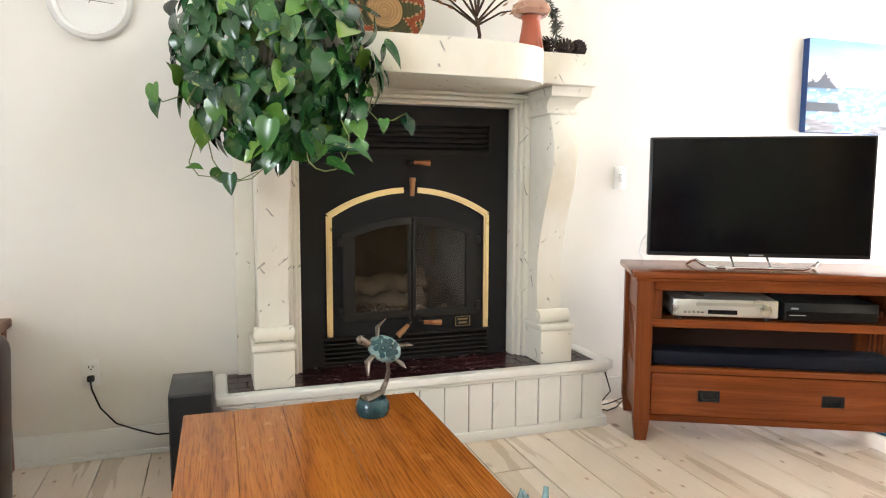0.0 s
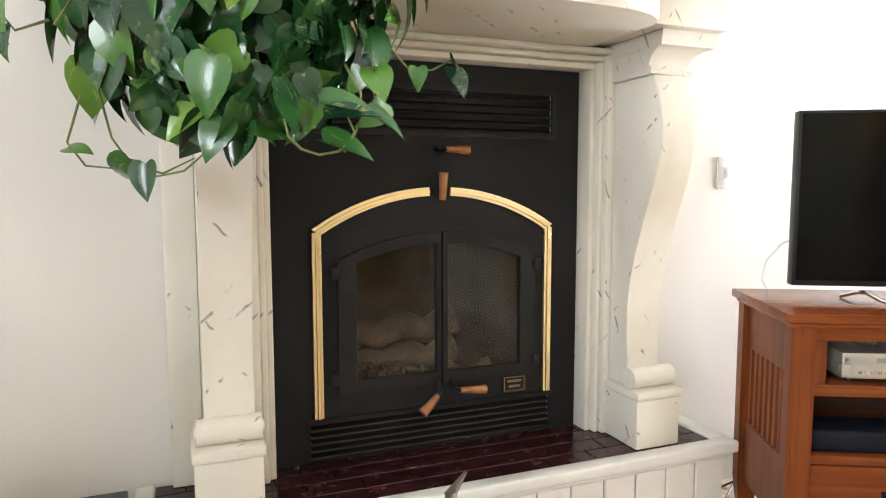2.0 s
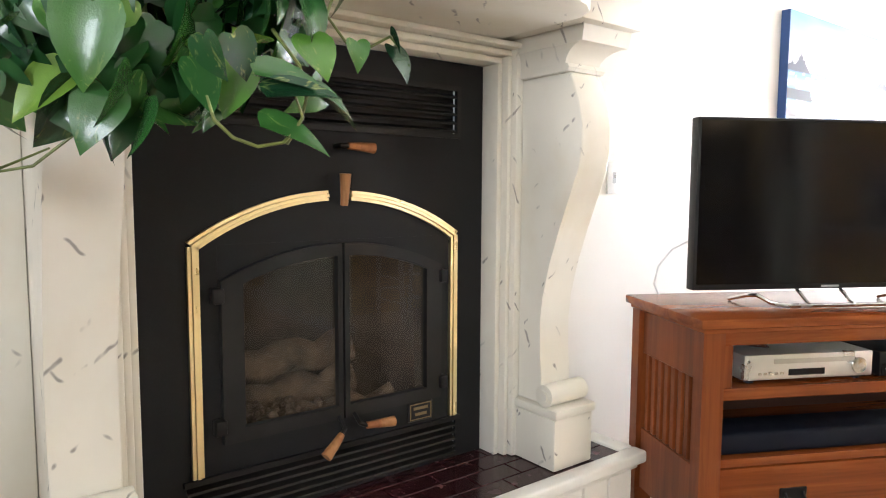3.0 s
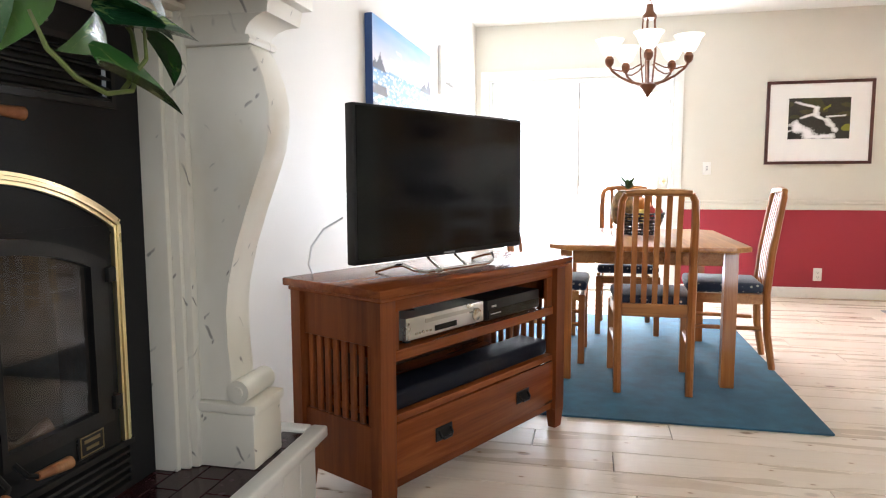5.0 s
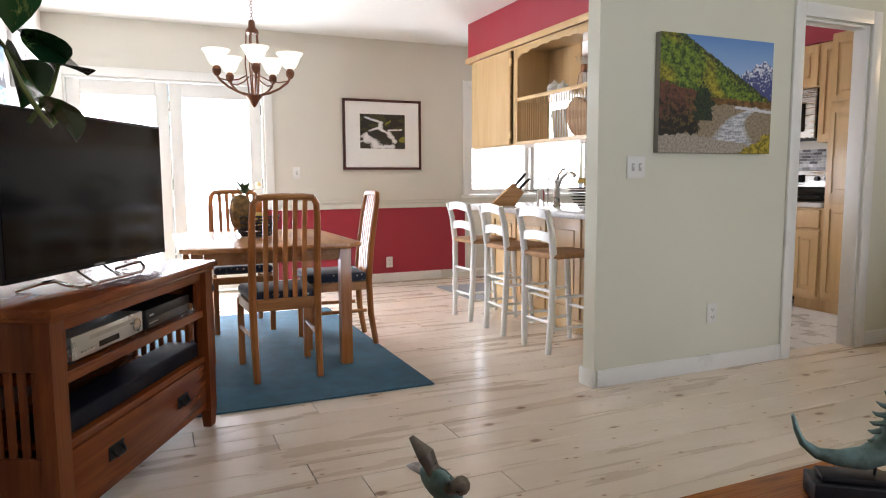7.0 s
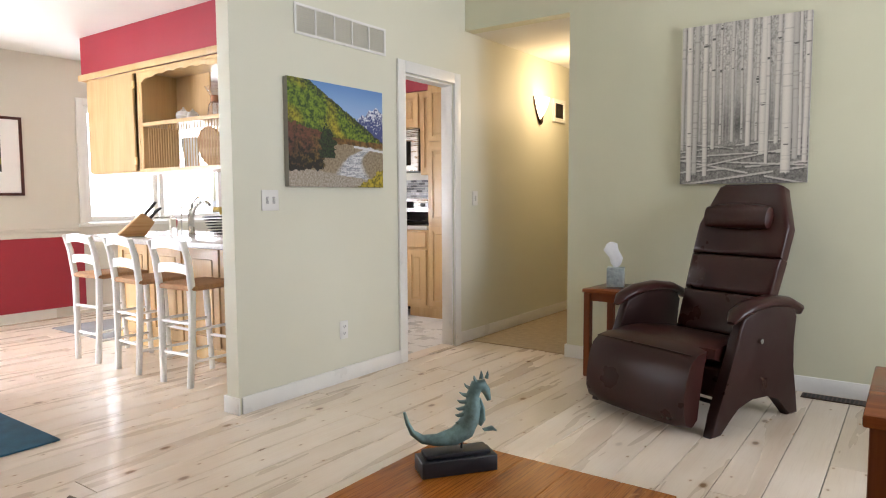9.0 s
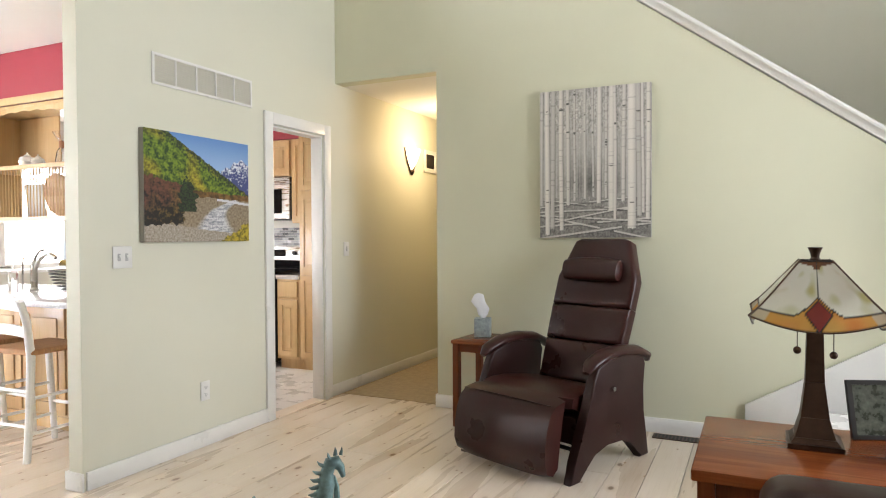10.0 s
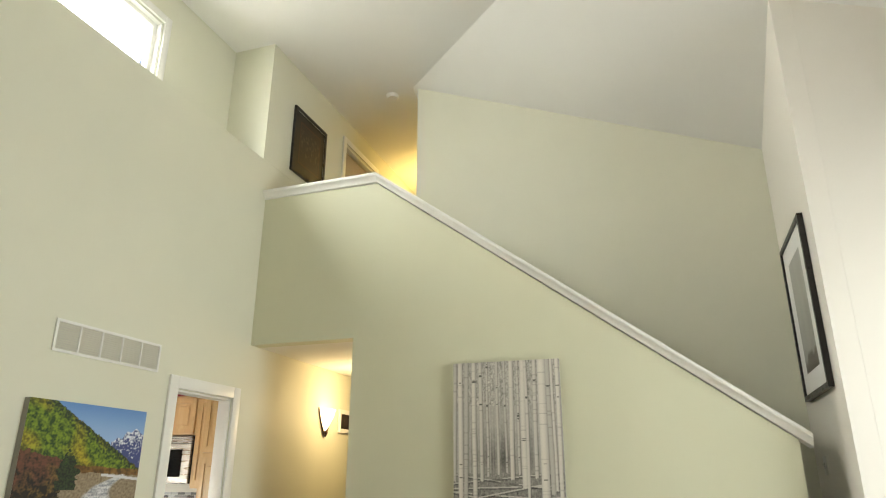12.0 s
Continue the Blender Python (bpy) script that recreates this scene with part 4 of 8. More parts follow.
np_ = part("nameplate", bm, BLACKPL, fi, "small black nameplate with worn gold script")
bm = bmesh.new()
for a, b, z in ((1.145, 1.195, 0.481), (1.150, 1.190, 0.464)):
    box(bm, a, b, FY - 0.0075, FY - 0.0062, z - 0.004, z + 0.004)
ring(bm, [(1.133, 0.448), (1.207, 0.448), (1.207, 0.495), (1.133, 0.495)], [(1.136, 0.451), (1.204, 0.451), (1.204, 0.492), (1.136, 0.492)], FY - 0.0075, FY - 0.0062)
part("script_bars", bm, mat("worn_gold", (0.25, 0.19, 0.10), 0.4, 0.7), np_)
# firebox and logs
bm = bmesh.new()
for b in ((0.50, 1.33, 3.545, 3.56, 0.42, 1.10), (0.50, 0.515, 3.162, 3.545, 0.42, 1.10), (1.315, 1.33, 3.162, 3.545, 0.42, 1.10), (0.515, 1.315, 3.162, 3.545, 0.42, 0.44), (0.515, 1.315, 3.162, 3.545, 1.085, 1.10)):
    box(bm, *b)
part("firebox", bm, mat("sooty_firebrick", (0.09, 0.07, 0.055), 0.9, var=0.4, scale=8), fi, smooth=0)
LOGM = mat("ceramic_log", (0.17, 0.115, 0.07), 0.9, var=0.6, scale=14, fine=60, bmp=0.8)
lg = thing("gas_logs", "pale ceramic gas logs on an ember bed", "gas logs")
for a, b, r in (((0.67, 3.36, 0.545), (1.02, 3.38, 0.56), 0.055), ((0.66, 3.45, 0.62), (1.04, 3.44, 0.645), 0.06), ((0.80, 3.28, 0.505), (1.12, 3.27, 0.505), 0.035)):
    bm = bmesh.new()
    pts = [Vector(a).lerp(Vector(b), t / 7) + Vector((0, 0, 0.012 * math.sin(t * 2.1))) for t in range(8)]
    tube(bm, pts, [r * (0.85 + 0.15 * math.sin(t * 1.7 + r * 50)) for t in range(8)], 12)
    part("log", bm, LOGM, lg)
bm = bmesh.new()
random.seed(4)
for i in range(420):
    u = random.uniform(0, 1)
    ball(bm, (0.64 + 0.50 * u, random.uniform(3.19, 3.34), 0.448 + random.uniform(0, 0.13 - 0.09 * u)), random.uniform(0.006, 0.014), 0, 6, 4)
part("ember_bed", bm, LOGM, lg)

# ---- television and its stand ----
SM = pose(2.2745, 2.364, 0, 0, 0, -27)
ts = thing("tv_stand", "brown mission oak television stand with slatted sides", "tv stand", SM)
HT = 0.75
bm = bmesh.new()
box(bm, -0.585, 0.585, -0.005, 0.47, HT - 0.027, HT, 0.005, 2)
box(bm, -0.57, 0.57, 0.008, 0.458, HT - 0.042, HT - 0.0275, 0.003)
part("top", bm, OAK, ts)
for x in (-0.53, 0.53):
    for y in (0.042, 0.428):
        bm = bmesh.new()
        prism(bm, [(x - 0.034, y - 0.024), (x + 0.034, y - 0.024), (x + 0.034, y + 0.024), (x - 0.034, y + 0.024)], 0.085, HT - 0.042, "z")
        s_ = 0.72
        v0 = [bm.verts.new((x + a * 0.034, y + b * 0.024, 0.0845)) for a, b in ((-1, -1), (1, -1), (1, 1), (-1, 1))]
        v1 = [bm.verts.new((x + a * 0.034 * s_, y + b * 0.024 * s_, 0.0)) for a, b in ((-1, -1), (1, -1), (1, 1), (-1, 1))]
        bm.faces.new(v0), bm.faces.new(v1)
        for i in range(4):
            bm.faces.new((v0[i], v0[(i + 1) % 4], v1[(i + 1) % 4], v1[i]))
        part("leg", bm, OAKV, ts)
for name, z0, z1, y0, y1 in (("upper_rail", 0.665, 0.707, 0.04, 0.06), ("shelf", 0.505, 0.54, 0.035, 0.445), ("lower_shelf", 0.305, 0.33, 0.035, 0.445), ("bottom_rail", 0.085, 0.115, 0.04, 0.06), ("bottom_panel", 0.10, 0.112, 0.062, 0.445)):
    bm = bmesh.new()
    box(bm, -0.495, 0.495, y0, y1, z0, z1, 0.002)
    part(name, bm, OAK, ts)
for s in (-1, 1):
    x0, x1 = (-0.547, -0.528) if s < 0 else (0.528, 0.547)
    for z0, z1 in ((0.09, 0.30), (0.56, 0.707)):
        bm = bmesh.new()
        box(bm, x0, x1, 0.067, 0.403, z0, z1, 0.002)
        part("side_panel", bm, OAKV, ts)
    for i in range(8):
        y = 0.076 + i * 0.0413
        bm = bmesh.new()
        box(bm, x0 + 0.003, x1 - 0.003, y, y + 0.022, 0.3005, 0.5595, 0.002)
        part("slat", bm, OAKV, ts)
for x in (-0.475, 0.475):
    bm = bmesh.new()
    box(bm, x - 0.02, x + 0.02, 0.042, 0.058, 0.54, 0.665, 0.001)
    part("stile", bm, OAKV, ts)
bm = bmesh.new()
box(bm, -0.495, 0.495, 0.443, 0.451, 0.10, 0.70)
part("back_panel", bm, mat("dark_back_board", (0.05, 0.018, 0.009), 0.6), ts)
bm = bmesh.new()
box(bm, -0.491, 0.491, 0.030, 0.055, 0.119, 0.302, 0.003, 2)
dr = part("drawer", bm, OAK, ts)
for x in (-0.25, 0.25):
    bm = bmesh.new()
    box(bm, x - 0.045, x + 0.045, 0.025, 0.0297, 0.185, 0.235, 0.002)
    tube(bm, [(x - 0.03, 0.024, 0.222), (x - 0.03, 0.014, 0.205), (x - 0.02, 0.010, 0.197), (x + 0.02, 0.010, 0.197), (x + 0.03, 0.014, 0.205), (x + 0.03, 0.024, 0.222)], 0.005, 8)
    part("pull", bm, IRON2, dr, "hammered black iron pull")

TVM = pose(2.322, 2.547, HT, 0, 0, -29.4)
tv = thing("television", "slim flat television with a black screen", "television", TVM)
bm = bmesh.new()
box(bm, -0.459, 0.459, -0.012, 0.03, 0.052, 0.578, 0.004, 2)
box(bm, -0.25, 0.25, 0.03, 0.055, 0.09, 0.40, 0.01, 2)
part("housing", bm, BLACKPL, tv)
bm = bmesh.new()
box(bm, -0.449, 0.449, -0.0145, -0.0125, 0.070, 0.569)
part("screen", bm, SCREEN, tv, "glossy black screen", smooth=0)
bm = bmesh.new()
box(bm, -0.03, 0.03, -0.0145, -0.0125, 0.058, 0.064)
part("badge", bm, GREYC, tv)
bm = bmesh.new()
tube(bm, [(-0.27, 0.10, 0.006), (-0.26, 0.02, 0.03), (-0.25, -0.02, 0.036), (-0.225, -0.05, 0.018), (-0.18, -0.062, 0.008), (0.18, -0.062, 0.008), (0.225, -0.05, 0.018), (0.25, -0.02, 0.036), (0.26, 0.02, 0.03), (0.27, 0.10, 0.006)], 0.0065, 10)
for x in (-0.1, 0.05):
    tube(bm, [(x, -0.06, 0.008), (x, 0.0, 0.045), (x, 0.01, 0.055)], 0.005, 8)
part("wire_stand", bm, CHROME, tv, "bent chrome wire stand")
cord = bmesh.new()
tube(cord, [SM @ Vector(p) for p in ((-0.40, 0.36, 0.95), (-0.455, 0.40, 0.91), (-0.49, 0.425, 0.85), (-0.50, 0.43, 0.79), (-0.48, 0.435, 0.754))], 0.004)
solo("cable", cord, PLASTIC, "thin white cable hanging behind the television", "cable")
# recorder, receiver and the dark bar on the shelf
vc = thing("video_recorder", "silver video recorder on the stand's shelf", "video recorder", SM @ pose(-0.19, 0.06, 0.54))
bm = bmesh.new()
box(bm, -0.215, 0.215, 0.0, 0.27, 0.012, 0.088, 0.004, 2)
part("case", bm, SILVER, vc)
bm = bmesh.new()
box(bm, -0.12, 0.15, -0.002, -0.0003, 0.060, 0.074)
part("tape_slot", bm, mat("champagne_flap", (0.45, 0.43, 0.38), 0.35, 0.5), vc)
bm = bmesh.new()
box(bm, -0.07, 0.05, -0.002, -0.0003, 0.024, 0.043)
part("display", bm, SCREEN, vc, "dark display window")
bm = bmesh.new()
lathe(bm, [(0.024, 0), (0.024, 0.006), (0.016, 0.008), (0.0, 0.008)], 24)
bmesh.ops.transform(bm, matrix=pose(0.165, -0.0005, 0.046, 90), verts=bm.verts)
part("jog_dial", bm, CHROME, vc)
bm = bmesh.new()
for i in range(5):
    box(bm, -0.17 + i * 0.018, -0.16 + i * 0.018, -0.003, -0.0003, 0.028, 0.035)
part("button_row", bm, CHROME, vc)
for x in (-0.18, 0.18):
    bm = bmesh.new()
    tube(bm, [(x, 0.03, 0), (x, 0.03, 0.0118)], 0.014, 12)
    part("foot", bm, BLACKPL, vc)
rc = thing("media_box", "flat black media box on the stand's shelf", "media box", SM @ pose(0.235, 0.06, 0.54))
bm = bmesh.new()
box(bm, -0.185, 0.185, 0.0, 0.26, 0.006, 0.083, 0.004, 2)
part("case", bm, BLACKPL, rc)
bm = bmesh.new()
box(bm, -0.16, -0.13, -0.002, -0.0003, 0.055, 0.062)
box(bm, -0.165, -0.10, -0.002, -0.0003, 0.028, 0.031)
part("mark_bars", bm, GREYC, rc)
bm = bmesh.new()
box(bm, -0.178, 0.178, -0.0015, -0.0002, 0.012, 0.046)
part("front_panel", bm, SCREEN, rc)
bm = bmesh.new()
box(bm, -0.488, 0.488, 0.06, 0.20, 0.3305, 0.395, 0.012, 3)
solo("shelf_bar", bm, mat("navy_black_grille", (0.008, 0.010, 0.018), 0.6, var=0.2, fine=300, bmp=0.3, spec=0.15), "long low navy-black sound bar on the stand", "sound bar", SM)

# loose cables between hearth and stand
for i, pts in enumerate((((1.80, 3.10, 0.30), (1.87, 3.02, 0.22), (1.90, 3.0, 0.10), (1.86, 3.05, 0.012), (1.95, 3.08, 0.008), (2.05, 3.05, 0.05)), ((1.82, 3.05, 0.006), (1.88, 2.99, 0.007), (1.95, 3.02, 0.006), (2.02, 3.06, 0.03)))):
    bm = bmesh.new()
    tube(bm, pts, 0.0035, 6)
    solo("cable", bm, BLACKPL, "loose black cable beside the stand", "cable", group="cables by the stand")

# ---- coffee table ----
ct = thing("coffee_table", "honey-brown oak coffee table with a flat top", "coffee table")
TX0, TX1, TY0, TY1, TZ = -0.03, 0.665, 0.885, 2.235, 0.45
for i in range(5):
    bm = bmesh.new()
    w = (TX1 - TX0) / 5
    box(bm, TX0 + i * w + 0.0003, TX0 + (i + 1) * w - 0.0003, TY0, TY1, TZ - 0.028, TZ, 0.0015)
    part("plank", bm, COFFEE, ct)
for x in (TX0 + 0.06, TX1 - 0.06):
    for y in (TY0 + 0.06, TY1 - 0.06):
        bm = bmesh.new()
        box(bm, x - 0.03, x + 0.03, y - 0.03, y + 0.03, 0, TZ - 0.029, 0.004, 2)
        part("leg", bm, COFFEE, ct)
for b in ((TX0 + 0.09, TX1 - 0.09, TY0 + 0.04, TY0 + 0.06), (TX0 + 0.09, TX1 - 0.09, TY1 - 0.06, TY1 - 0.04), (TX0 + 0.04, TX0 + 0.06, TY0 + 0.09, TY1 - 0.09), (TX1 - 0.06, TX1 - 0.04, TY0 + 0.09, TY1 - 0.09)):
    bm = bmesh.new()
    box(bm, *b, TZ - 0.11, TZ - 0.029, 0.003)
    part("apron", bm, COFFEE, ct)
bm = bmesh.new()
box(bm, TX0 + 0.05, TX1 - 0.05, TY0 + 0.05, TY1 - 0.05, 0.12, 0.14, 0.003)
part("shelf", bm, COFFEE, ct)

# subwoofer
sw_ = thing("subwoofer", "small black box loudspeaker beside the hearth", "loudspeaker")
bm = bmesh.new()
box(bm, -0.107, 0.045, 2.74, 3.03, 0.0, 0.36, 0.004, 2)
part("cabinet", bm, mat("charcoal_vinyl", (0.05, 0.05, 0.052), 0.45, var=0.15, fine=200), sw_)
bm = bmesh.new()
box(bm, -0.102, 0.040, 2.728, 2.7395, 0.006, 0.352, 0.004, 2)
part("grille", bm, mat("black_grille_cloth", (0.008, 0.008, 0.009), 0.8, fine=300, bmp=0.4), sw_)


def plate(name, label, m, kind_="outlet", gang=1):
    """A wall plate in its own x-z plane, facing -y."""
    t = thing(name, label, "switch" if kind_ == "switch" else "outlet", m)
    w = 0.036 + 0.023 * (gang - 1)
    bm = bmesh.new()
    box(bm, -w, w, -0.007, 0.0, -0.058, 0.058, 0.003, 2)
    part("cover", bm, PLASTIC, t)
    for g in range(gang):
        x = (g - (gang - 1) / 2) * 0.046
        if kind_ == "switch":
            bm = bmesh.new()
            box(bm, x - 0.009, x + 0.009, -0.0085, -0.0071, -0.02, 0.02)
            part("slot", bm, mat("grey_slot", (0.5, 0.5, 0.48), 0.5), t)
            bm = bmesh.new()
            box(bm, x - 0.005, x + 0.005, -0.018, -0.0086, -0.002, 0.012, 0.002)
            part("toggle", bm, PLASTIC, t)
        else:
            for z in (-0.022, 0.022):
                bm = bmesh.new()
                box(bm, -0.017, 0.017, -0.0095, -0.0071, z - 0.014, z + 0.014, 0.003)
                so = part("socket", bm, PLASTIC, t)
                bm = bmesh.new()
                box(bm, -0.009, -0.006, -0.0102, -0.0096, z - 0.004, z + 0.007)
                box(bm, 0.006, 0.009, -0.0102, -0.0096, z - 0.004, z + 0.006)
                box(bm, -0.0025, 0.0025, -0.0102, -0.0096, z - 0.011, z - 0.006)
                part("slots", bm, DARK, so)
    return t


plate("outlet", "white duplex outlet on the cream wall", pose(-0.417, YN - 0.001, 0.36))
plate("light_switch", "white light switch beside the fireplace", pose(2.022, YN - 0.001, 1.152), "switch")
plate("light_switch", "white double light switch on the sage wall", pose(XE - 0.001, 0.012, 1.163, 0, 0, -90), "switch", 2)
plate("outlet", "white duplex outlet low on the sage wall", pose(XE - 0.001, -0.556, 0.335, 0, 0, -90))
plate("light_switch", "white light switch in the hallway", pose(XE - 0.001, -2.10, 1.165, 0, 0, -90), "switch")
plate("outlet", "white duplex outlet on the crimson wainscot", pose(XD - 0.0065, 0.012, 0.215, 0, 0, -90))
plate("light_switch", "white light switch beside the french door", pose(XD - 0.001, 0.99, 1.18, 0, 0, -90), "switch")
plate("light_switch", "white light switch by the stair landing", pose(-1.519, -2.62, 1.57, 0, 0, 90), "switch")
pl = thing("power_cord", "black plug and cord running to the loudspeaker", "cord")
bm = bmesh.new()
box(bm, -0.430, -0.404, YN - 0.036, YN - 0.0115, 0.327, 0.350, 0.004, 2)
part("plug", bm, BLACKPL, pl)
bm = bmesh.new()
tube(bm, [(-0.417, YN - 0.035, 0.335), (-0.412, YN - 0.045, 0.30), (-0.385, YN - 0.04, 0.22), (-0.33, YN - 0.04, 0.15), (-0.25, YN - 0.045, 0.115), (-0.18, YN - 0.05, 0.09), (-0.13, 3.08, 0.10), (-0.10, 3.045, 0.13), (-0.06, 3.034, 0.13)], 0.0035, 8)
part("lead", bm, BLACKPL, pl)

# ---- dining room ----
bm = bmesh.new()
box(bm, 2.88, 5.25, 1.0, 2.78, 0.001, 0.012, 0.004, 2)
solo("rug", bm, RUGM, "deep blue pile rug under the dining table", "rug")

dt = thing("dining_table", "honey oak dining table with clipped corners", "dining table")
DX0, DX1, DY0, DY1, DZ, CL = 3.34, 4.62, 1.235, 2.235, 0.745, 0.09
outl = [(DX0 + CL, DY0), (DX1 - CL, DY0), (DX1, DY0 + CL), (DX1, DY1 - CL), (DX1 - CL, DY1), (DX0 + CL, DY1), (DX0, DY1 - CL), (DX0, DY0 + CL)]
bm = bmesh.new()
prism(bm, outl, DZ - 0.028, DZ, "z", 0.006, 2)
part("tabletop", bm, DINEX, dt)
for x in (DX0 + 0.13, DX1 - 0.13):
    for y in (DY0 + 0.09, DY1 - 0.09):
        bm = bmesh.new()
        prism(bm, [(x - 0.032, y - 0.032), (x + 0.032, y - 0.032), (x + 0.032, y + 0.032), (x - 0.032, y + 0.032)], 0.0125, DZ - 0.029, "z", 0.004, 2)
        part("leg", bm, DINEV, dt)
for b in ((DX0 + 0.165, DX1 - 0.165, DY0 + 0.075, DY0 + 0.097), (DX0 + 0.165, DX1 - 0.165, DY1 - 0.097, DY1 - 0.075), (DX0 + 0.115, DX0 + 0.137, DY0 + 0.125, DY1 - 0.125), (DX1 - 0.137, DX1 - 0.115, DY0 + 0.125, DY1 - 0.125)):
    bm = bmesh.new()
    box(bm, *b, DZ - 0.105, DZ - 0.029, 0.003)
    part("apron", bm, DINEX, dt)


def dining_chair(m):
    """Slat-backed chair; it faces +y, its back at y = 0."""
    t = thing("dining_chair", "oak slat-back dining chair with a navy dotted seat", "chair", m, "chairs round the dining table")
    for s in (-1, 1):
        bm = bmesh.new()
        pts = [(s * 0.172, -0.045, 0.0), (s * 0.174, -0.012, 0.2), (s * 0.176, 0.0, 0.43), (s * 0.176, -0.018, 0.65), (s * 0.174, -0.052, 0.88), (s * 0.168, -0.066, 0.965), (s * 0.150, -0.071, 0.998)]
        tube(bm, pts, [0.019, 0.021, 0.022, 0.021, 0.019, 0.018, 0.016], 8)
        part("back_post", bm, DINEV, t)
        bm = bmesh.new()
        prism(bm, [(s * 0.195 - 0.018, 0.385), (s * 0.195 + 0.018, 0.385), (s * 0.195 + 0.018, 0.421), (s * 0.195 - 0.018, 0.421)], 0.0, 0.405, "z", 0.003)
        part("front_leg", bm, DINEV, t)
        bm = bmesh.new()
        tube(bm, [(s * 0.176, 0.02, 0.23), (s * 0.195, 0.39, 0.23)], 0.012, 8)
        part("side_stretcher", bm, DINEV, t)
        bm = bmesh.new()
        prism(bm, [(s * 0.176 - 0.011, 0.021), (s * 0.176 + 0.011, 0.021), (s * 0.195 + 0.011, 0.385), (s * 0.195 - 0.011, 0.385)], 0.37, 0.425, "z")
        part("seat_rail", bm, DINEX, t)
    bm = bmesh.new()
    tube(bm, [(-0.15, -0.071, 0.998), (-0.10, -0.074, 1.004), (0, -0.080, 1.006), (0.10, -0.074, 1.004), (0.15, -0.071, 0.998)], 0.018, 8)
    part("top_rail", bm, DINEX, t)
    bm = bmesh.new()
    box(bm, -0.158, 0.158, -0.014, 0.012, 0.385, 0.45, 0.004)
    part("lower_rail", bm, DINEX, t)
    bm = bmesh.new()
    box(bm, -0.177, 0.177, 0.392, 0.414, 0.355, 0.405, 0.003)
    part("front_rail", bm, DINEX, t)
    for i in range(5):
        x = (i - 2) * 0.052
        bm = bmesh.new()
        pts = [(0.0, 0.448), (-0.012, 0.62), (-0.045, 0.84), (-0.077, 0.992)]
        prism(bm, [(y - 0.006, z) for y, z in pts] + [(y + 0.006, z) for y, z in pts[::-1]], x - 0.013, x + 0.013, "x")
        part("slat", bm, DINEV, t)
    bm = bmesh.new()
    vs = box(bm, -0.205, 0.205, 0.015, 0.43, 0.427, 0.482, 0.024, 4)
    for v in bm.verts:
        if v.co.y < 0.2:
            v.co.x *= 0.90
        if v.co.z > 0.46:
            v.co.z += 0.014 * (1 - (v.co.x / 0.21) ** 2)
    part("seat", bm, SEATCLOTH, t, "navy dotted upholstered seat", smooth=60)
    return t


ch = dining_chair(pose(3.305, 1.705, 0.0125, 0, 0, -90))
copy_thing(ch, pose(4.03, 1.045, 0.0125, 0, 0, -4))
copy_thing(ch, pose(3.98, 2.46, 0.0125, 0, 0, 178))
copy_thing(ch, pose(4.97, 1.77, 0.0125, 0, 0, 90))

# fruit basket
BA = (4.12, 1.735, DZ + 0.001)
fb = thing("fruit_basket", "dark wire basket with pineapple and fruit", "fruit basket", pose(*BA) @ Matrix.Scale(1.25, 4))
bm = bmesh.new()
for i in range(7):
    z, r = 0.006 + i * 0.016, 0.075 + 0.042 * (i / 6) ** 0.7
    tube(bm, [(r * math.cos(a), r * math.sin(a), z + 0.003 * math.sin(a * 9 + i * 3)) for a in (2 * math.pi * k / 28 for k in range(28))], 0.0055, 6, closed=True)
for k in range(22):
    a = 2 * math.pi * k / 22
    tube(bm, [((0.075 + 0.042 * (i / 6) ** 0.7) * math.cos(a + 0.05 * i), (0.075 + 0.042 * (i / 6) ** 0.7) * math.sin(a + 0.05 * i), 0.006 + i * 0.016) for i in range(7)], 0.003, 5)
lathe(bm, [(0.0, 0.001), (0.075, 0.002), (0.075, 0.006), (0.0, 0.007)], 20)
part("bowl", bm, mat("dark_woven_wire", (0.03, 0.022, 0.017), 0.5, var=0.3), fb, "dark woven bowl")
random.seed(9)
FR = [mat("red_apple", (0.42, 0.03, 0.02), 0.3, var=0.3, scale=20), mat("orange_peel", (0.65, 0.21, 0.03), 0.45, var=0.1, fine=220, bmp=0.3), mat("yellow_pear", (0.62, 0.42, 0.08), 0.4, var=0.2, scale=20)]
for i, (x, y, z, r) in enumerate(((-0.03, -0.05, 0.10, 0.038), (0.045, -0.045, 0.105, 0.037), (0.06, 0.03, 0.10, 0.036), (0.0, -0.02, 0.145, 0.036), (0.03, -0.085, 0.10, 0.032), (-0.06, -0.01, 0.09, 0.034), (0.05, -0.01, 0.15, 0.03))):
    bm = bmesh.new()
    lathe(bm, [(0.002, r * 0.82), (r * 0.4, r * 0.97), (r * 0.8, r * 0.62), (r, r * 0.05), (r * 0.85, -r * 0.55), (r * 0.4, -r * 0.92), (0.002, -r * 0.85)], 14, (x, y, z))
    part("fruit", bm, FR[i % 2 if i != 5 else 2], fb)
bm = bmesh.new()
lathe(bm, [(0.0, 0.05), (0.04, 0.06), (0.055, 0.10), (0.057, 0.15), (0.048, 0.20), (0.025, 0.225), (0.0, 0.228)], 16, (-0.02, 0.078, -0.012), wob=lambda k: 1 + 0.04 * math.sin(8 * k))
pa = part("pineapple", bm, mat("pineapple_skin", (0.30, 0.17, 0.05), 0.6, var=0.6, scale=45, bmp=0.9), fb)
bm = bmesh.new()
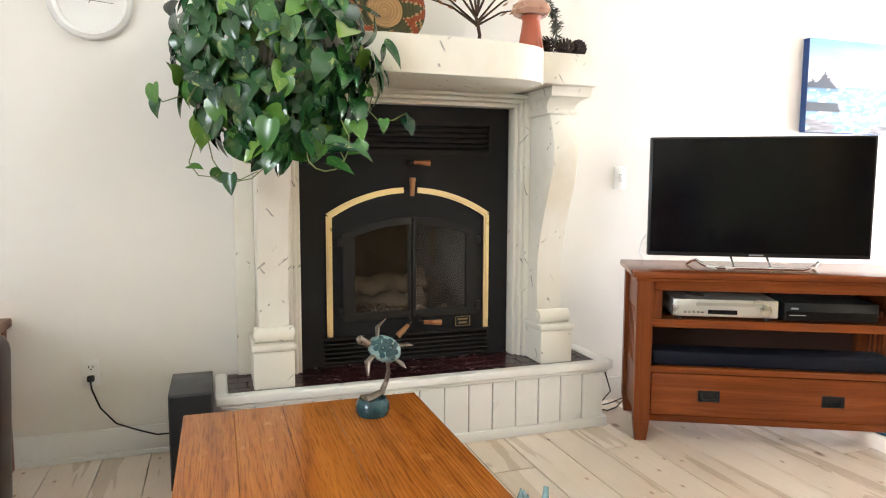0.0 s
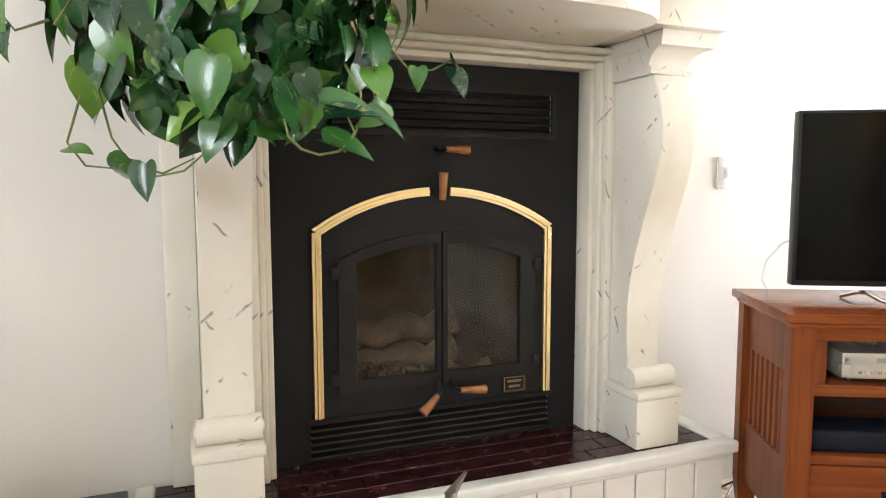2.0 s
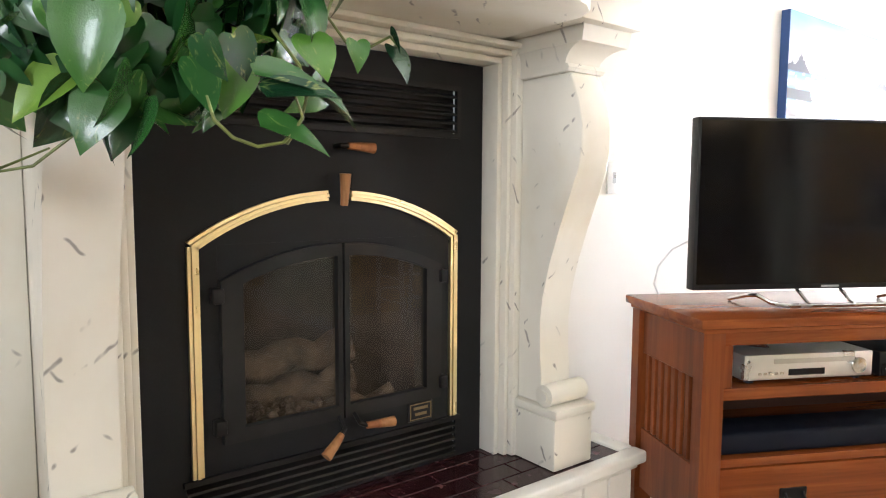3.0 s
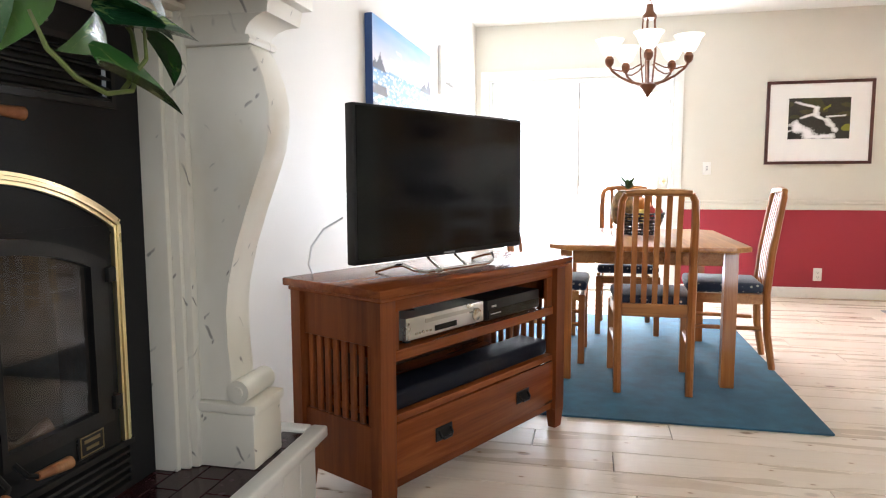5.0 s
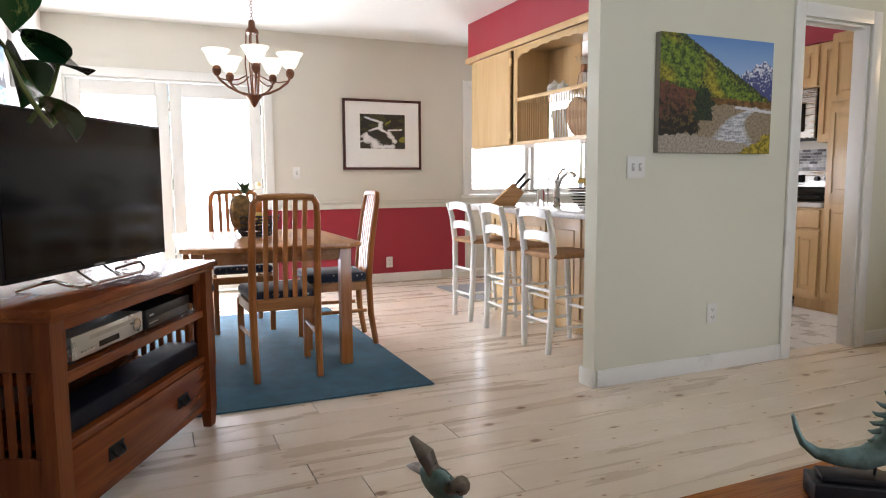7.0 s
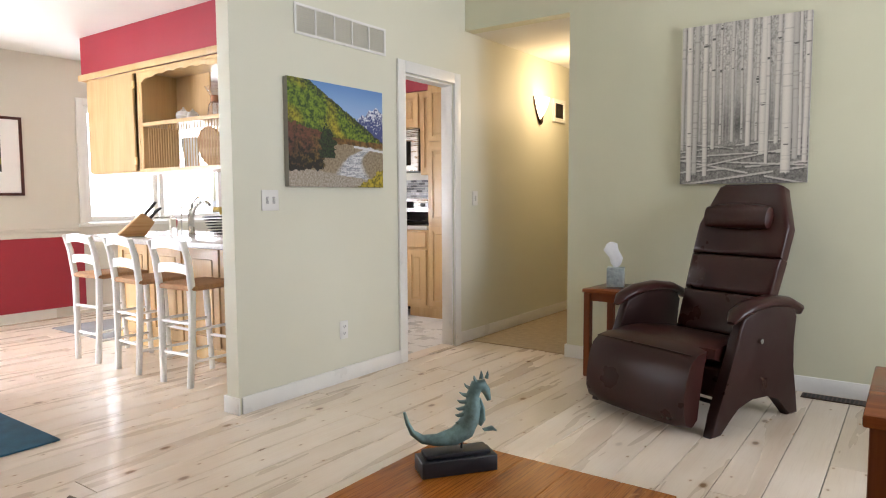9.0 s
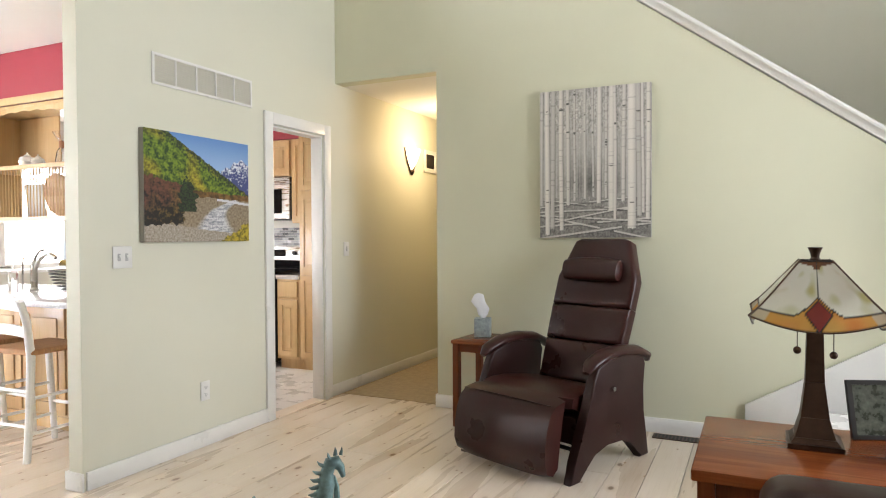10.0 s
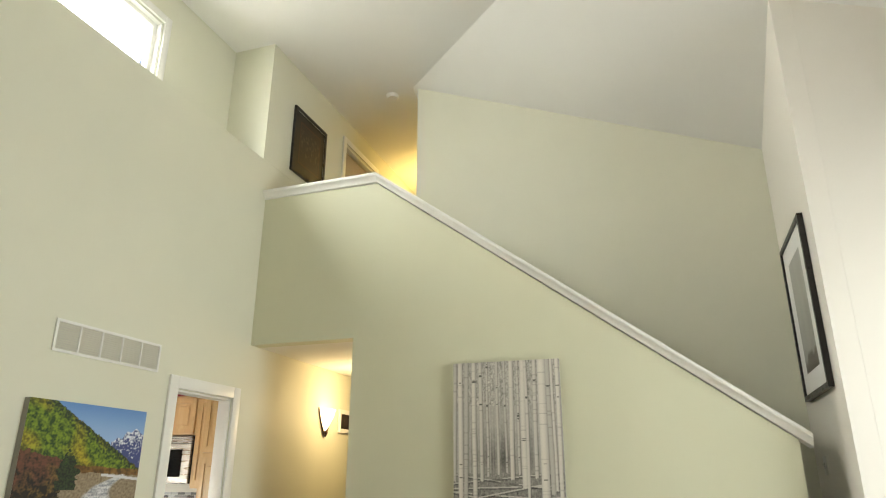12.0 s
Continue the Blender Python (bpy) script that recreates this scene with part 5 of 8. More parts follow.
for i in range(26):
    a, l, up = i * 2.4, 0.05 + 0.04 * random.random(), 0.3 + 0.7 * (i / 26)
    d = Vector((math.cos(a) * (1 - up * 0.75), math.sin(a) * (1 - up * 0.75), up)).normalized()
    o = Vector((-0.02, 0.055, 0.222))
    tube(bm, [o, o + d * l * 0.5, o + d * l + Vector((math.cos(a), math.sin(a), -0.3)) * 0.012], [0.006, 0.006, 0.0008], 5, flat=0.35)
part("crown", bm, mat("pineapple_crown_green", (0.09, 0.16, 0.05), 0.5, var=0.4), pa)

# chandelier
CHM = pose(4.33, 1.69, -0.10)
cl = thing("chandelier", "bronze chandelier with five frosted glass shades", "chandelier", CHM)
bm = bmesh.new()
lathe(bm, [(0.0, 1.69), (0.012, 1.70), (0.03, 1.735), (0.05, 1.76), (0.052, 1.772), (0.03, 1.785), (0.0, 1.79)], 20)
part("bowl_finial", bm, COPPERB, cl)
bm = bmesh.new()
lathe(bm, [(0.0, 2.265), (0.02, 2.26), (0.025, 2.215), (0.042, 2.195), (0.045, 2.175), (0.0, 2.172)], 16)
part("upper_hub", bm, COPPERB, cl)
bm = bmesh.new()
for k in range(5):
    a = 2 * math.pi * k / 5 + 0.3
    tube(bm, [(0.038 * math.cos(a), 0.038 * math.sin(a), 2.18), (0.05 * math.cos(a), 0.05 * math.sin(a), 1.97), (0.03 * math.cos(a), 0.03 * math.sin(a), 1.77)], 0.0045, 6)
part("cage", bm, COPPERB, cl)
bm = bmesh.new()
for k in range(19):
    c = 2.275 + k * 0.02
    pts = [(0.009 * math.cos(q) * (k % 2), 0.009 * math.cos(q) * (1 - k % 2), c + 0.013 * math.sin(q)) for q in (2 * math.pi * j / 8 for j in range(8))]
    tube(bm, pts, 0.0025, 5, closed=True)
part("chain", bm, COPPERB, cl)
bm = bmesh.new()
lathe(bm, [(0.0, ZC + 0.07), (0.03, ZC + 0.07), (0.055, ZC + 0.085), (0.06, ZC + 0.099), (0.0, ZC + 0.099)], 20)
part("canopy", bm, COPPERB, cl)
for k in range(5):
    a = 2 * math.pi * k / 5 + 0.55
    u = Vector((math.cos(a), math.sin(a), 0))
    bm = bmesh.new()
    tube(bm, [u * r + Vector((0, 0, z)) for r, z in ((0.04, 1.775), (0.10, 1.785), (0.17, 1.815), (0.225, 1.855), (0.245, 1.885))], 0.008, 8)
    tube(bm, [u * r + Vector((0, 0, z)) for r, z in ((0.045, 1.90), (0.10, 1.87), (0.17, 1.855), (0.225, 1.865))], 0.005, 6)
    lathe(bm, [(0.0, 1.88), (0.012, 1.88), (0.026, 1.90), (0.028, 1.925), (0.018, 1.94), (0.018, 1.955), (0.0, 1.955)], 14, (u.x * 0.245, u.y * 0.245, 0))
    arm = part("arm", bm, COPPERB, cl)
    bm = bmesh.new()
    c = (u.x * 0.245, u.y * 0.245, 0)
    lathe(bm, [(0.022, 1.945), (0.038, 1.955), (0.055, 1.985), (0.068, 2.02), (0.088, 2.045), (0.086, 2.047), (0.064, 2.022), (0.051, 1.988), (0.034, 1.96), (0.02, 1.95)], 24, c)
    part("shade", bm, SHADEGL, arm, "lit frosted bell shade")


# ---- pictures ----
def picture_mesh(w, h, nx, ny, fn):
    """A flat print, its colours worked out point by point: fn(u, v), u to the right and v up, from 0 to 1."""
    xs, ys = np.linspace(0, 1, nx + 1), np.linspace(0, 1, ny + 1)
    verts = [((u - 0.5) * w, 0, (v - 0.5) * h) for v in ys for u in xs]
    faces = [(j * (nx + 1) + i, j * (nx + 1) + i + 1, (j + 1) * (nx + 1) + i + 1, (j + 1) * (nx + 1) + i) for j in range(ny) for i in range(nx)]
    me = bpy.data.meshes.new("print")
    me.from_pydata(verts, [], faces)
    at = me.color_attributes.new("Col", "FLOAT_COLOR", "POINT")
    cols = []
    for v in ys:
        for u in xs:
            cols.extend((*fn(u, v), 1.0))
    at.data.foreach_set("color", cols)
    return me


def nz(x, y, z=0.0):
    return noise.noise(Vector((x, y, z)))


def lerp3(a, b, f):
    f = min(1, max(0, f))
    return tuple(p + (q - p) * f for p, q in zip(a, b))


def landscape(u, v):
    n1, n2, n3, n4 = nz(u * 9, v * 9), nz(u * 24, v * 22, 3), nz(u * 58, v * 50, 7), nz(u * 78, v * 84, 1)
    ridge = 1.13 - 0.66 * u + 0.015 * n2 + 0.01 * n3
    peak = 0.70 + 0.13 * (1 - abs(u - 0.92) / 0.20) + 0.03 * nz(u * 22, 5)
    c = lerp3((0.34, 0.50, 0.76), (0.11, 0.26, 0.58), (v - 0.66) * 2.8)
    if v < peak and u > 0.70:
        c = lerp3((0.05, 0.07, 0.22), (0.74, 0.77, 0.84), (v - 0.66) * 5 + n3 * 1.6 + n2)
    if v < ridge:
        slope = nz(u * 6 + v * 5, 2.5 * (u - v), 15)
        lit = 0.45 + n2 * 0.9 + n3 * 0.7 + n4 * 0.4
        c = lerp3((0.02, 0.055, 0.008), (0.20, 0.29, 0.02), lit)
        c = lerp3(c, lerp3((0.16, 0.12, 0.008), (0.50, 0.40, 0.03), lit), slope * 1.6 + (u - 0.42) * 0.7 - 0.5 * (0.6 - v))
        edge = (ridge - v) / 0.09
        if u > 0.12:
            c = lerp3((0.018, 0.028, 0.016), c, edge + n3 * 0.8)
        if v < 0.62 - 0.25 * u:
            c = lerp3(c, (0.015, 0.04, 0.008), 0.5 + n2)
    low = 0.50 - 0.04 * u + 0.012 * n1
    if v < low:
        c = lerp3((0.07, 0.035, 0.010), (0.24, 0.12, 0.03), 0.5 + n2 + 0.5 * n3)
    if v < low - 0.055 + 0.01 * n2:
        f = (0.44 - v) / 0.44
        c = lerp3((0.20, 0.15, 0.09), (0.36, 0.29, 0.20), 0.5 + 0.7 * n3 + 0.3 * n4)
        mid = 0.90 - 0.26 * math.sin(min(1.0, max(0.0, f) * 2.0) * 1.57) + 0.02 * n1
        w = 0.03 + 0.26 * max(0.0, f) ** 1.2
        if abs(u - mid) < w + 0.03 * n2:
            c = lerp3(c, lerp3((0.26, 0.27, 0.31), (0.72, 0.72, 0.74), 0.5 + n4 * 0.8 + nz(u * 14, v * 55, 9)), 2.5 - 2.5 * abs(u - mid) / w)
        if abs(v - 0.405 + 0.10 * (u - 0.7)) < 0.012 and u > 0.66 or abs(v - 0.448) < 0.007 and 0.46 < u < 0.60:
            c = (0.66, 0.66, 0.68)
        if v < 0.20 - 0.16 * u + 0.03 * n1:
            c = lerp3((0.26, 0.21, 0.16), (0.47, 0.42, 0.35), 0.5 + n4 * 0.7 + n3 * 0.5)
    rim = 0.155 + 0.04 * n2 + 0.20 * max(0.0, u - 0.22)
    if u < 0.34 + 0.03 * n2 + 0.02 * n3 and rim < v < 0.60 - 0.22 * u + 0.03 * n2:
        hue = lerp3((0.15, 0.055, 0.032), (0.22, 0.14, 0.03), 2.6 * (u - 0.08) + n1 - (v - 0.4) * 2)
        c = lerp3((0.012, 0.010, 0.006), hue, 0.35 + n2 * 0.8 + n3 * 0.6 + n4 * 0.4 + 2.6 * (v - 0.36))
    if 0.30 + 0.05 * n2 < u < 0.46 + 0.07 * n2 and 0.28 < v < 0.58 - abs(u - 0.37) * 1.1 + 0.12 * n2 + 0.06 * n3:
        c = lerp3((0.008, 0.014, 0.008), (0.03, 0.055, 0.016), 0.4 + n3 + n4)
    if v < 0.10 + 0.05 * n2 - 0.5 * max(0.0, 0.86 - u) + 0.16 * max(0.0, u - 0.86) * 4 and u > 0.70:
        c = lerp3((0.13, 0.11, 0.012), (0.50, 0.38, 0.03), 0.5 + n2 + n3)
    return c


ASPENS = [(0.012, 0.016, 0.22, 0.8), (0.070, 0.022, 0.02, 1.0), (0.125, 0.020, 0.06, 0.72), (0.200, 0.019, 0.05, 0.95), (0.268, 0.016, 0.22, 0.85), (0.325, 0.010, 0.25, 0.8), (0.42, 0.012, 0.26, 0.8), (0.50, 0.010, 0.27, 0.75), (0.552, 0.019, 0.23, 0.95), (0.615, 0.011, 0.26, 0.8), (0.660, 0.027, 0.18, 0.95), (0.692, 0.013, 0.12, 0.9), (0.765, 0.017, 0.24, 0.85), (0.838, 0.036, 0.06, 1.0), (0.900, 0.022, 0.14, 0.7), (0.928, 0.012, 0.16, 0.9), (0.982, 0.018, 0.12, 0.95)]


def aspens(u, v):
    n2, n3, n4 = nz(u * 40, v * 34, 2), nz(u * 90, v * 90, 8), nz(u * 170, v * 150, 4)
    deep = max(0.0, 1 - abs(v - 0.36) / 0.22) * max(0.0, 1 - abs(u - 0.5) / 0.55)
    g = 0.46 + 0.07 * n3 + 0.06 * n2 - 0.24 * deep
    far = nz(u * 62, v * 0.9, 12)
    if v > 0.26:
        g += 0.16 * max(-0.5, min(0.6, far * 1.6)) * (0.5 + deep)
    if v > 0.70:
        g += 0.16 * n2 + 0.16 * n3
    if v < 0.27 + 0.01 * n2:
        g = 0.23 + 0.12 * n2 + 0.12 * n3 + 0.10 * n4 + 0.35 * (v - 0.1)
        for k in range(8):
            tilt = (0.10, -0.16, 0.05, -0.05, 0.14, 0.02, -0.10, 0.07)[k]
            vv = 0.045 + 0.028 * k + tilt * (u - 0.5)
            if abs(v - vv) < 0.006 - 0.0004 * k and 0.05 * (k % 4) < (u * 1.2 + 0.23 * k) % 1.0 < 0.9:
                g = 0.58 + 0.1 * n4
            elif 0 < vv - v < 0.014 and (u * 1.2 + 0.23 * k) % 1.0 < 0.9:
                g *= 0.6
    for x, w, foot, tone in ASPENS:
        xx = x + 0.010 * nz(x * 31, v * 1.6, 5) + 0.012 * (v - 0.5) * math.sin(x * 60)
        d = (u - xx) / w
        if abs(d) < 1 and v > foot + 0.01 * nz(u * 80, 3):
            g = (0.76 - 0.22 * max(0, d) - 0.16 * abs(d) ** 4) * tone + 0.04 * n3
            ring_ = nz(x * 97, v * 26, 3)
            if ring_ > 0.50 and abs(d) < 0.3 + 1.1 * (ring_ - 0.48) * 4 and nz(x * 97, v * 90, 9) > -0.1:
                g = 0.10 + 0.1 * abs(d)
            elif abs(nz(x * 53, v * 75, 6)) > 0.52:
                g *= 0.75
        elif 1 <= d < 1.5 and v > foot:
            g *= 0.72
    g = min(0.80, max(0.03, g))
    return (g, g * 0.945, g * 0.85)


def ocean(u, v):
    n1, n2, n3 = nz(u * 5, v * 14), nz(u * 18, v * 40, 2), nz(u * 50, v * 90, 4)
    if v > 0.5:
        c = lerp3((0.62, 0.60, 0.66), (0.16, 0.40, 0.74), (v - 0.55) * 2.1 + n1 * 0.15)
        if n1 > 0.12 and 0.55 < v < 0.8:
            c = lerp3(c, (0.78, 0.77, 0.80), 0.7)
    else:
        c = lerp3((0.11, 0.27, 0.50), (0.24, 0.42, 0.60), 0.5 + n1)
        if n2 + n3 * 0.5 > 0.14:
            c = (0.68, 0.74, 0.80)
    for x, w, h in ((0.10, 0.085, 0.17), (0.03, 0.06, 0.10), (0.86, 0.10, 0.12), (0.95, 0.07, 0.20)):
        if 0.48 < v < 0.48 + h * (1 - (abs(u - x) / w) ** 0.8) + 0.01 * n3:
            c = (0.035, 0.045, 0.075)
    if v < 0.32 and abs(u - 0.08 - 0.1 * n1) < 0.10 and 0.22 < v:
        c = (0.03, 0.035, 0.05)
    if v < 0.14 and n1 > 0.0:
        c = lerp3((0.10, 0.09, 0.10), (0.30, 0.30, 0.33), 0.5 + n2)
    return tuple(max(0.003, q) for q in c)


FALLS = [(0.12, 0.90, 0.48, 0.76, 0.030), (0.46, 0.76, 0.44, 0.60, 0.055), (0.44, 0.62, 0.22, 0.52, 0.035), (0.46, 0.55, 0.62, 0.46, 0.035), (0.62, 0.48, 0.76, 0.22, 0.060), (0.14, 0.40, 0.10, 0.22, 0.060), (0.12, 0.34, 0.36, 0.12, 0.105), (0.30, 0.06, 0.70, 0.06, 0.075), (0.62, 0.54, 0.92, 0.56, 0.018), (0.02, 0.20, 0.16, 0.26, 0.03)]


def cascade(u, v):
    n1, n2, n3 = nz(u * 4 + v * 2, v * 6, 11), nz(u * 11, v * 13, 5), nz(u * 40, v * 40, 6)
    g = 0.018 + 0.03 * max(0, n3)
    c = (g * 1.1, g, g * 0.8)
    if v > 0.5 and n1 > 0.05:
        c = (0.055 + 0.03 * n3, 0.05, 0.015)
    if abs(u - 0.62) < 0.06 and abs(v - 0.76 - (u - 0.62) * 0.8) < 0.03 or (u - 0.94) ** 2 + (v - 0.26) ** 2 < 0.008 + 0.01 * n2:
        c = (0.22, 0.22, 0.02)
    for x0, y0, x1, y1, w in FALLS:
        dx, dy = x1 - x0, y1 - y0
        f = max(0.0, min(1.0, ((u - x0) * dx + (v - y0) * dy) / (dx * dx + dy * dy)))
        d = math.hypot(u - x0 - f * dx, v - y0 - f * dy) / w + 0.55 * n2 + 0.3 * n3
        if d < 1:
            k = 0.84 - 0.5 * max(0, d) ** 2
            c = (max(c[0], k), max(c[1], k), max(c[2], k * 1.02))
    return c


def dusk(u, v):
    n1, n2 = nz(u * 6, v * 6, 31), nz(u * 20, v * 16, 33)
    if 0.14 < u < 0.86 and 0.14 < v < 0.86:
        if abs(u - 0.5) < 0.345 and abs(v - 0.5) < 0.345:
            g = 0.02 + 0.10 * max(0, n2) * (0.3 < v < 0.75)
            return (g * 1.3, g, g * 0.8)
        return (0.08, 0.03, 0.012)
    return (0.014, 0.011, 0.01)


def mist(u, v):
    n1 = nz(u * 3, v * 2, 41)
    g = 0.30 + 0.18 * v + 0.1 * n1
    if v < 0.12 + 0.1 * n1:
        return (0.11, 0.09, 0.07)
    return (g, g * 0.99, g * 0.92)


def canvas(label, m, w, h, nx, ny, fn, depth=0.036, edge=None):
    """A stretched canvas; it faces -y, its back at y = 0."""
    t = thing("canvas_picture", label, "picture", m)
    bm = bmesh.new()
    box(bm, -w / 2, w / 2, -depth, -0.001, -h / 2, h / 2)
    part("stretcher", bm, edge or mat("canvas_edge", (0.30, 0.29, 0.26), 0.7), t, smooth=0)
    ob = new("print", picture_mesh(w, h, nx, ny, fn))
    ob.data.materials.append(PRINT)
    ob.parent, ob.location = t, (0, -depth - 0.0015, 0)
    return t


def framed(label, m, w, h, fw, material, mw, mh, fn, nx=70, ny=60, depth=0.025, mat_dy=0.0):
    t = thing("framed_picture", label, "picture", m)
    bm = bmesh.new()
    ring(bm, [(-w / 2, -h / 2), (w / 2, -h / 2), (w / 2, h / 2), (-w / 2, h / 2)], [(-w / 2 + fw, -h / 2 + fw), (w / 2 - fw, -h / 2 + fw), (w / 2 - fw, h / 2 - fw), (-w / 2 + fw, h / 2 - fw)], -depth, -0.001)
    part("frame", bm, material, t, smooth=0)
    bm = bmesh.new()
    box(bm, -w / 2 + fw, w / 2 - fw, -depth * 0.6, -0.002, -h / 2 + fw, h / 2 - fw)
    part("mat_board", bm, MATBOARD, t, smooth=0)
    ob = new("print", picture_mesh(mw, mh, nx, ny, fn))
    ob.data.materials.append(PAPERPRINT)
    ob.parent, ob.location = t, (0, -depth * 0.6 - 0.0015, mat_dy)
    return t


EASTW = (0, 0, -90)
canvas("unframed autumn mountain river canvas", pose(XE - 0.001, -0.508, 1.552, *EASTW), 0.815, 0.622, 230, 176, landscape)
canvas("unframed pale aspen grove canvas", pose(0.425, YS + 0.001, 1.743, 0, 0, 180), 0.727, 0.985, 220, 290, aspens)
canvas("unframed blue seacoast canvas", pose(3.80, YN - 0.001, 1.668), 1.24, 0.51, 110, 60, ocean, 0.04, mat("blue_canvas_edge", (0.03, 0.08, 0.24), 0.6))
framed("mahogany framed waterfall photograph with wide mat", pose(XD - 0.001, 0.07, 1.578, *EASTW), 0.87, 0.735, 0.026, MAHOG, 0.50, 0.36, cascade, 90, 66, mat_dy=0.035)
framed("dark framed upper hallway picture", pose(XE - 0.001, -2.58, 4.495, *EASTW), 0.60, 0.67, 0.03, FRAMEBK, 0.53, 0.60, dusk, 60, 60)
framed("black framed misty print beside the stairs", pose(-1.519, -2.34, 2.53, 0, 0, 90), 0.82, 1.08, 0.03, FRAMEBK, 0.44, 0.76, mist, 20, 30, 0.035)
framed("white framed small print past the seacoast canvas", pose(5.15, YN - 0.001, 1.90), 0.62, 0.36, 0.05, TRIM, 0.30, 0.16, mist, 20, 20)

# ---- kitchen ----
sf = slab("soffit", RED, "crimson boxed soffit above the hanging cabinets", "soffit", EW + 0.001, 5.50, -0.86, -0.475, 2.225, ZC - 0.001)
slab("soffit_south", RED, "crimson soffit above the far cabinets", "soffit", EW + 0.001, XD - 0.001, -3.249, -2.86, 2.235, ZC - 0.001)
trim_run("soffit_trim", "pale maple strip below the soffit", [(EW + 0.001, 5.505, -0.474, -0.455, 2.195, 2.245), (5.5005, 5.52, -0.86, -0.455, 2.195, 2.245)], MAPLE, 0.003)

hc = thing("hanging_cabinet", "maple hanging cabinet with a door and open display shelves", "kitchen cabinet")
ZB, ZTOP, CY0, CY1 = 1.385, 2.19, -0.80, -0.47
bm = bmesh.new()
for b in ((5.36, 5.38, CY0, CY1, ZB, ZTOP), (4.60, 4.62, CY0, CY1, ZB, ZTOP), (4.62, 5.36, CY0, CY1, ZB, ZB + 0.02), (4.62, 5.36, CY0, CY1, ZTOP - 0.02, ZTOP), (4.62, 5.36, CY0, CY0 + 0.01, ZB + 0.02, ZTOP - 0.02)):
    box(bm, *b)
part("closed_case", bm, MAPLE, hc, smooth=0)
bm = bmesh.new()
box(bm, 4.65, 5.37, CY1 + 0.001, CY1 + 0.02, ZB + 0.01, ZTOP - 0.02, 0.003)
hd = part("door", bm, MAPLE, hc)
for z in (1.48, 2.08):
    bm = bmesh.new()
    box(bm, 4.635, 4.652, CY1 + 0.004, CY1 + 0.024, z - 0.03, z + 0.03, 0.002)
    part("hinge", bm, BRASS, hd)
for name, b in (("bottom_board", (EW + 0.002, 4.598, CY0, CY1, ZB, ZB + 0.03)), ("middle_shelf", (EW + 0.002, 4.598, CY0, CY1, 1.745, 1.775)), ("top_board", (EW + 0.002, 4.598, CY0, CY1, ZTOP - 0.02, ZTOP)), ("post", (3.44, 3.52, CY1 - 0.02, CY1, ZB + 0.031, ZTOP - 0.021)), ("post", (4.555, 4.597, CY1 - 0.02, CY1, ZB + 0.031, ZTOP - 0.021)), ("divider", (4.575, 4.595, CY0, CY1 - 0.021, ZB + 0.031, ZTOP - 0.021))):
    bm = bmesh.new()
    box(bm, *b, 0.002)
    part(name, bm, MAPLE, hc)
# scalloped valance
bm = bmesh.new()
low = [(3.52 + 1.035 * i / 40, ZTOP - 0.10 + 0.045 * math.sin(math.pi * i / 40) ** 0.6 + 0.012 * abs(math.sin(i * 0.55))) for i in range(41)]
prism(bm, low + [(4.555, ZTOP - 0.021), (3.52, ZTOP - 0.021)], CY1 - 0.018, CY1, "y")
part("valance", bm, MAPLE, hc, "scalloped maple valance")
bm = bmesh.new()
box(bm, 4.12, 4.574, CY0, CY0 + 0.012, 1.776, ZTOP - 0.021)
part("back_panel", bm, MAPLE, hc)
for i in range(30):
    bm = bmesh.new()
    x = 4.525 - i * 0.034
    tube(bm, [(x, CY1 - 0.03, ZB + 0.03), (x, CY1 - 0.03, 1.745)], 0.004, 6)
    part("plate_rail_dowel", bm, MAPLE, hc)
bm = bmesh.new()
lathe(bm, [(0.0, -0.012), (0.155, -0.012), (0.16, 0.0), (0.155, 0.012), (0.0, 0.012)], 32)
solo("cutting_board", bm, wood("round_board_wood", (0.36, 0.19, 0.08), (0.48, 0.28, 0.13), (0.54, 0.34, 0.18), 0, 0.5), "round wooden board standing on the shelf", "cutting board", pose(4.03, -0.72, ZB + 0.192, 80, 0, 0))
bm = bmesh.new()
box(bm, -0.10, 0.10, -0.008, 0.008, 0, 0.25, 0.004)
solo("cutting_board", bm, mat("pale_plastic_board", (0.62, 0.60, 0.55), 0.5), "pale rectangular board standing on the shelf", "cutting board", pose(4.30, -0.735, ZB + 0.031, -6, 0, 0))
gl = thing("pour_over_carafe", "clear glass carafe with wooden collar", "carafe", pose(3.82, -0.62, 1.7755))
bm = bmesh.new()
lathe(bm, [(0.055, 0.0), (0.06, 0.02), (0.05, 0.09), (0.025, 0.13), (0.03, 0.15), (0.075, 0.225), (0.073, 0.226), (0.027, 0.151), (0.022, 0.13), (0.047, 0.09), (0.056, 0.02), (0.052, 0.004)], 24)
part("glass_body", bm, GLASSW, gl)
bm = bmesh.new()
lathe(bm, [(0.034, 0.115), (0.036, 0.14), (0.034, 0.165), (0.030, 0.165), (0.028, 0.14), (0.030, 0.115)], 20)
part("collar", bm, HANDLEW, gl)
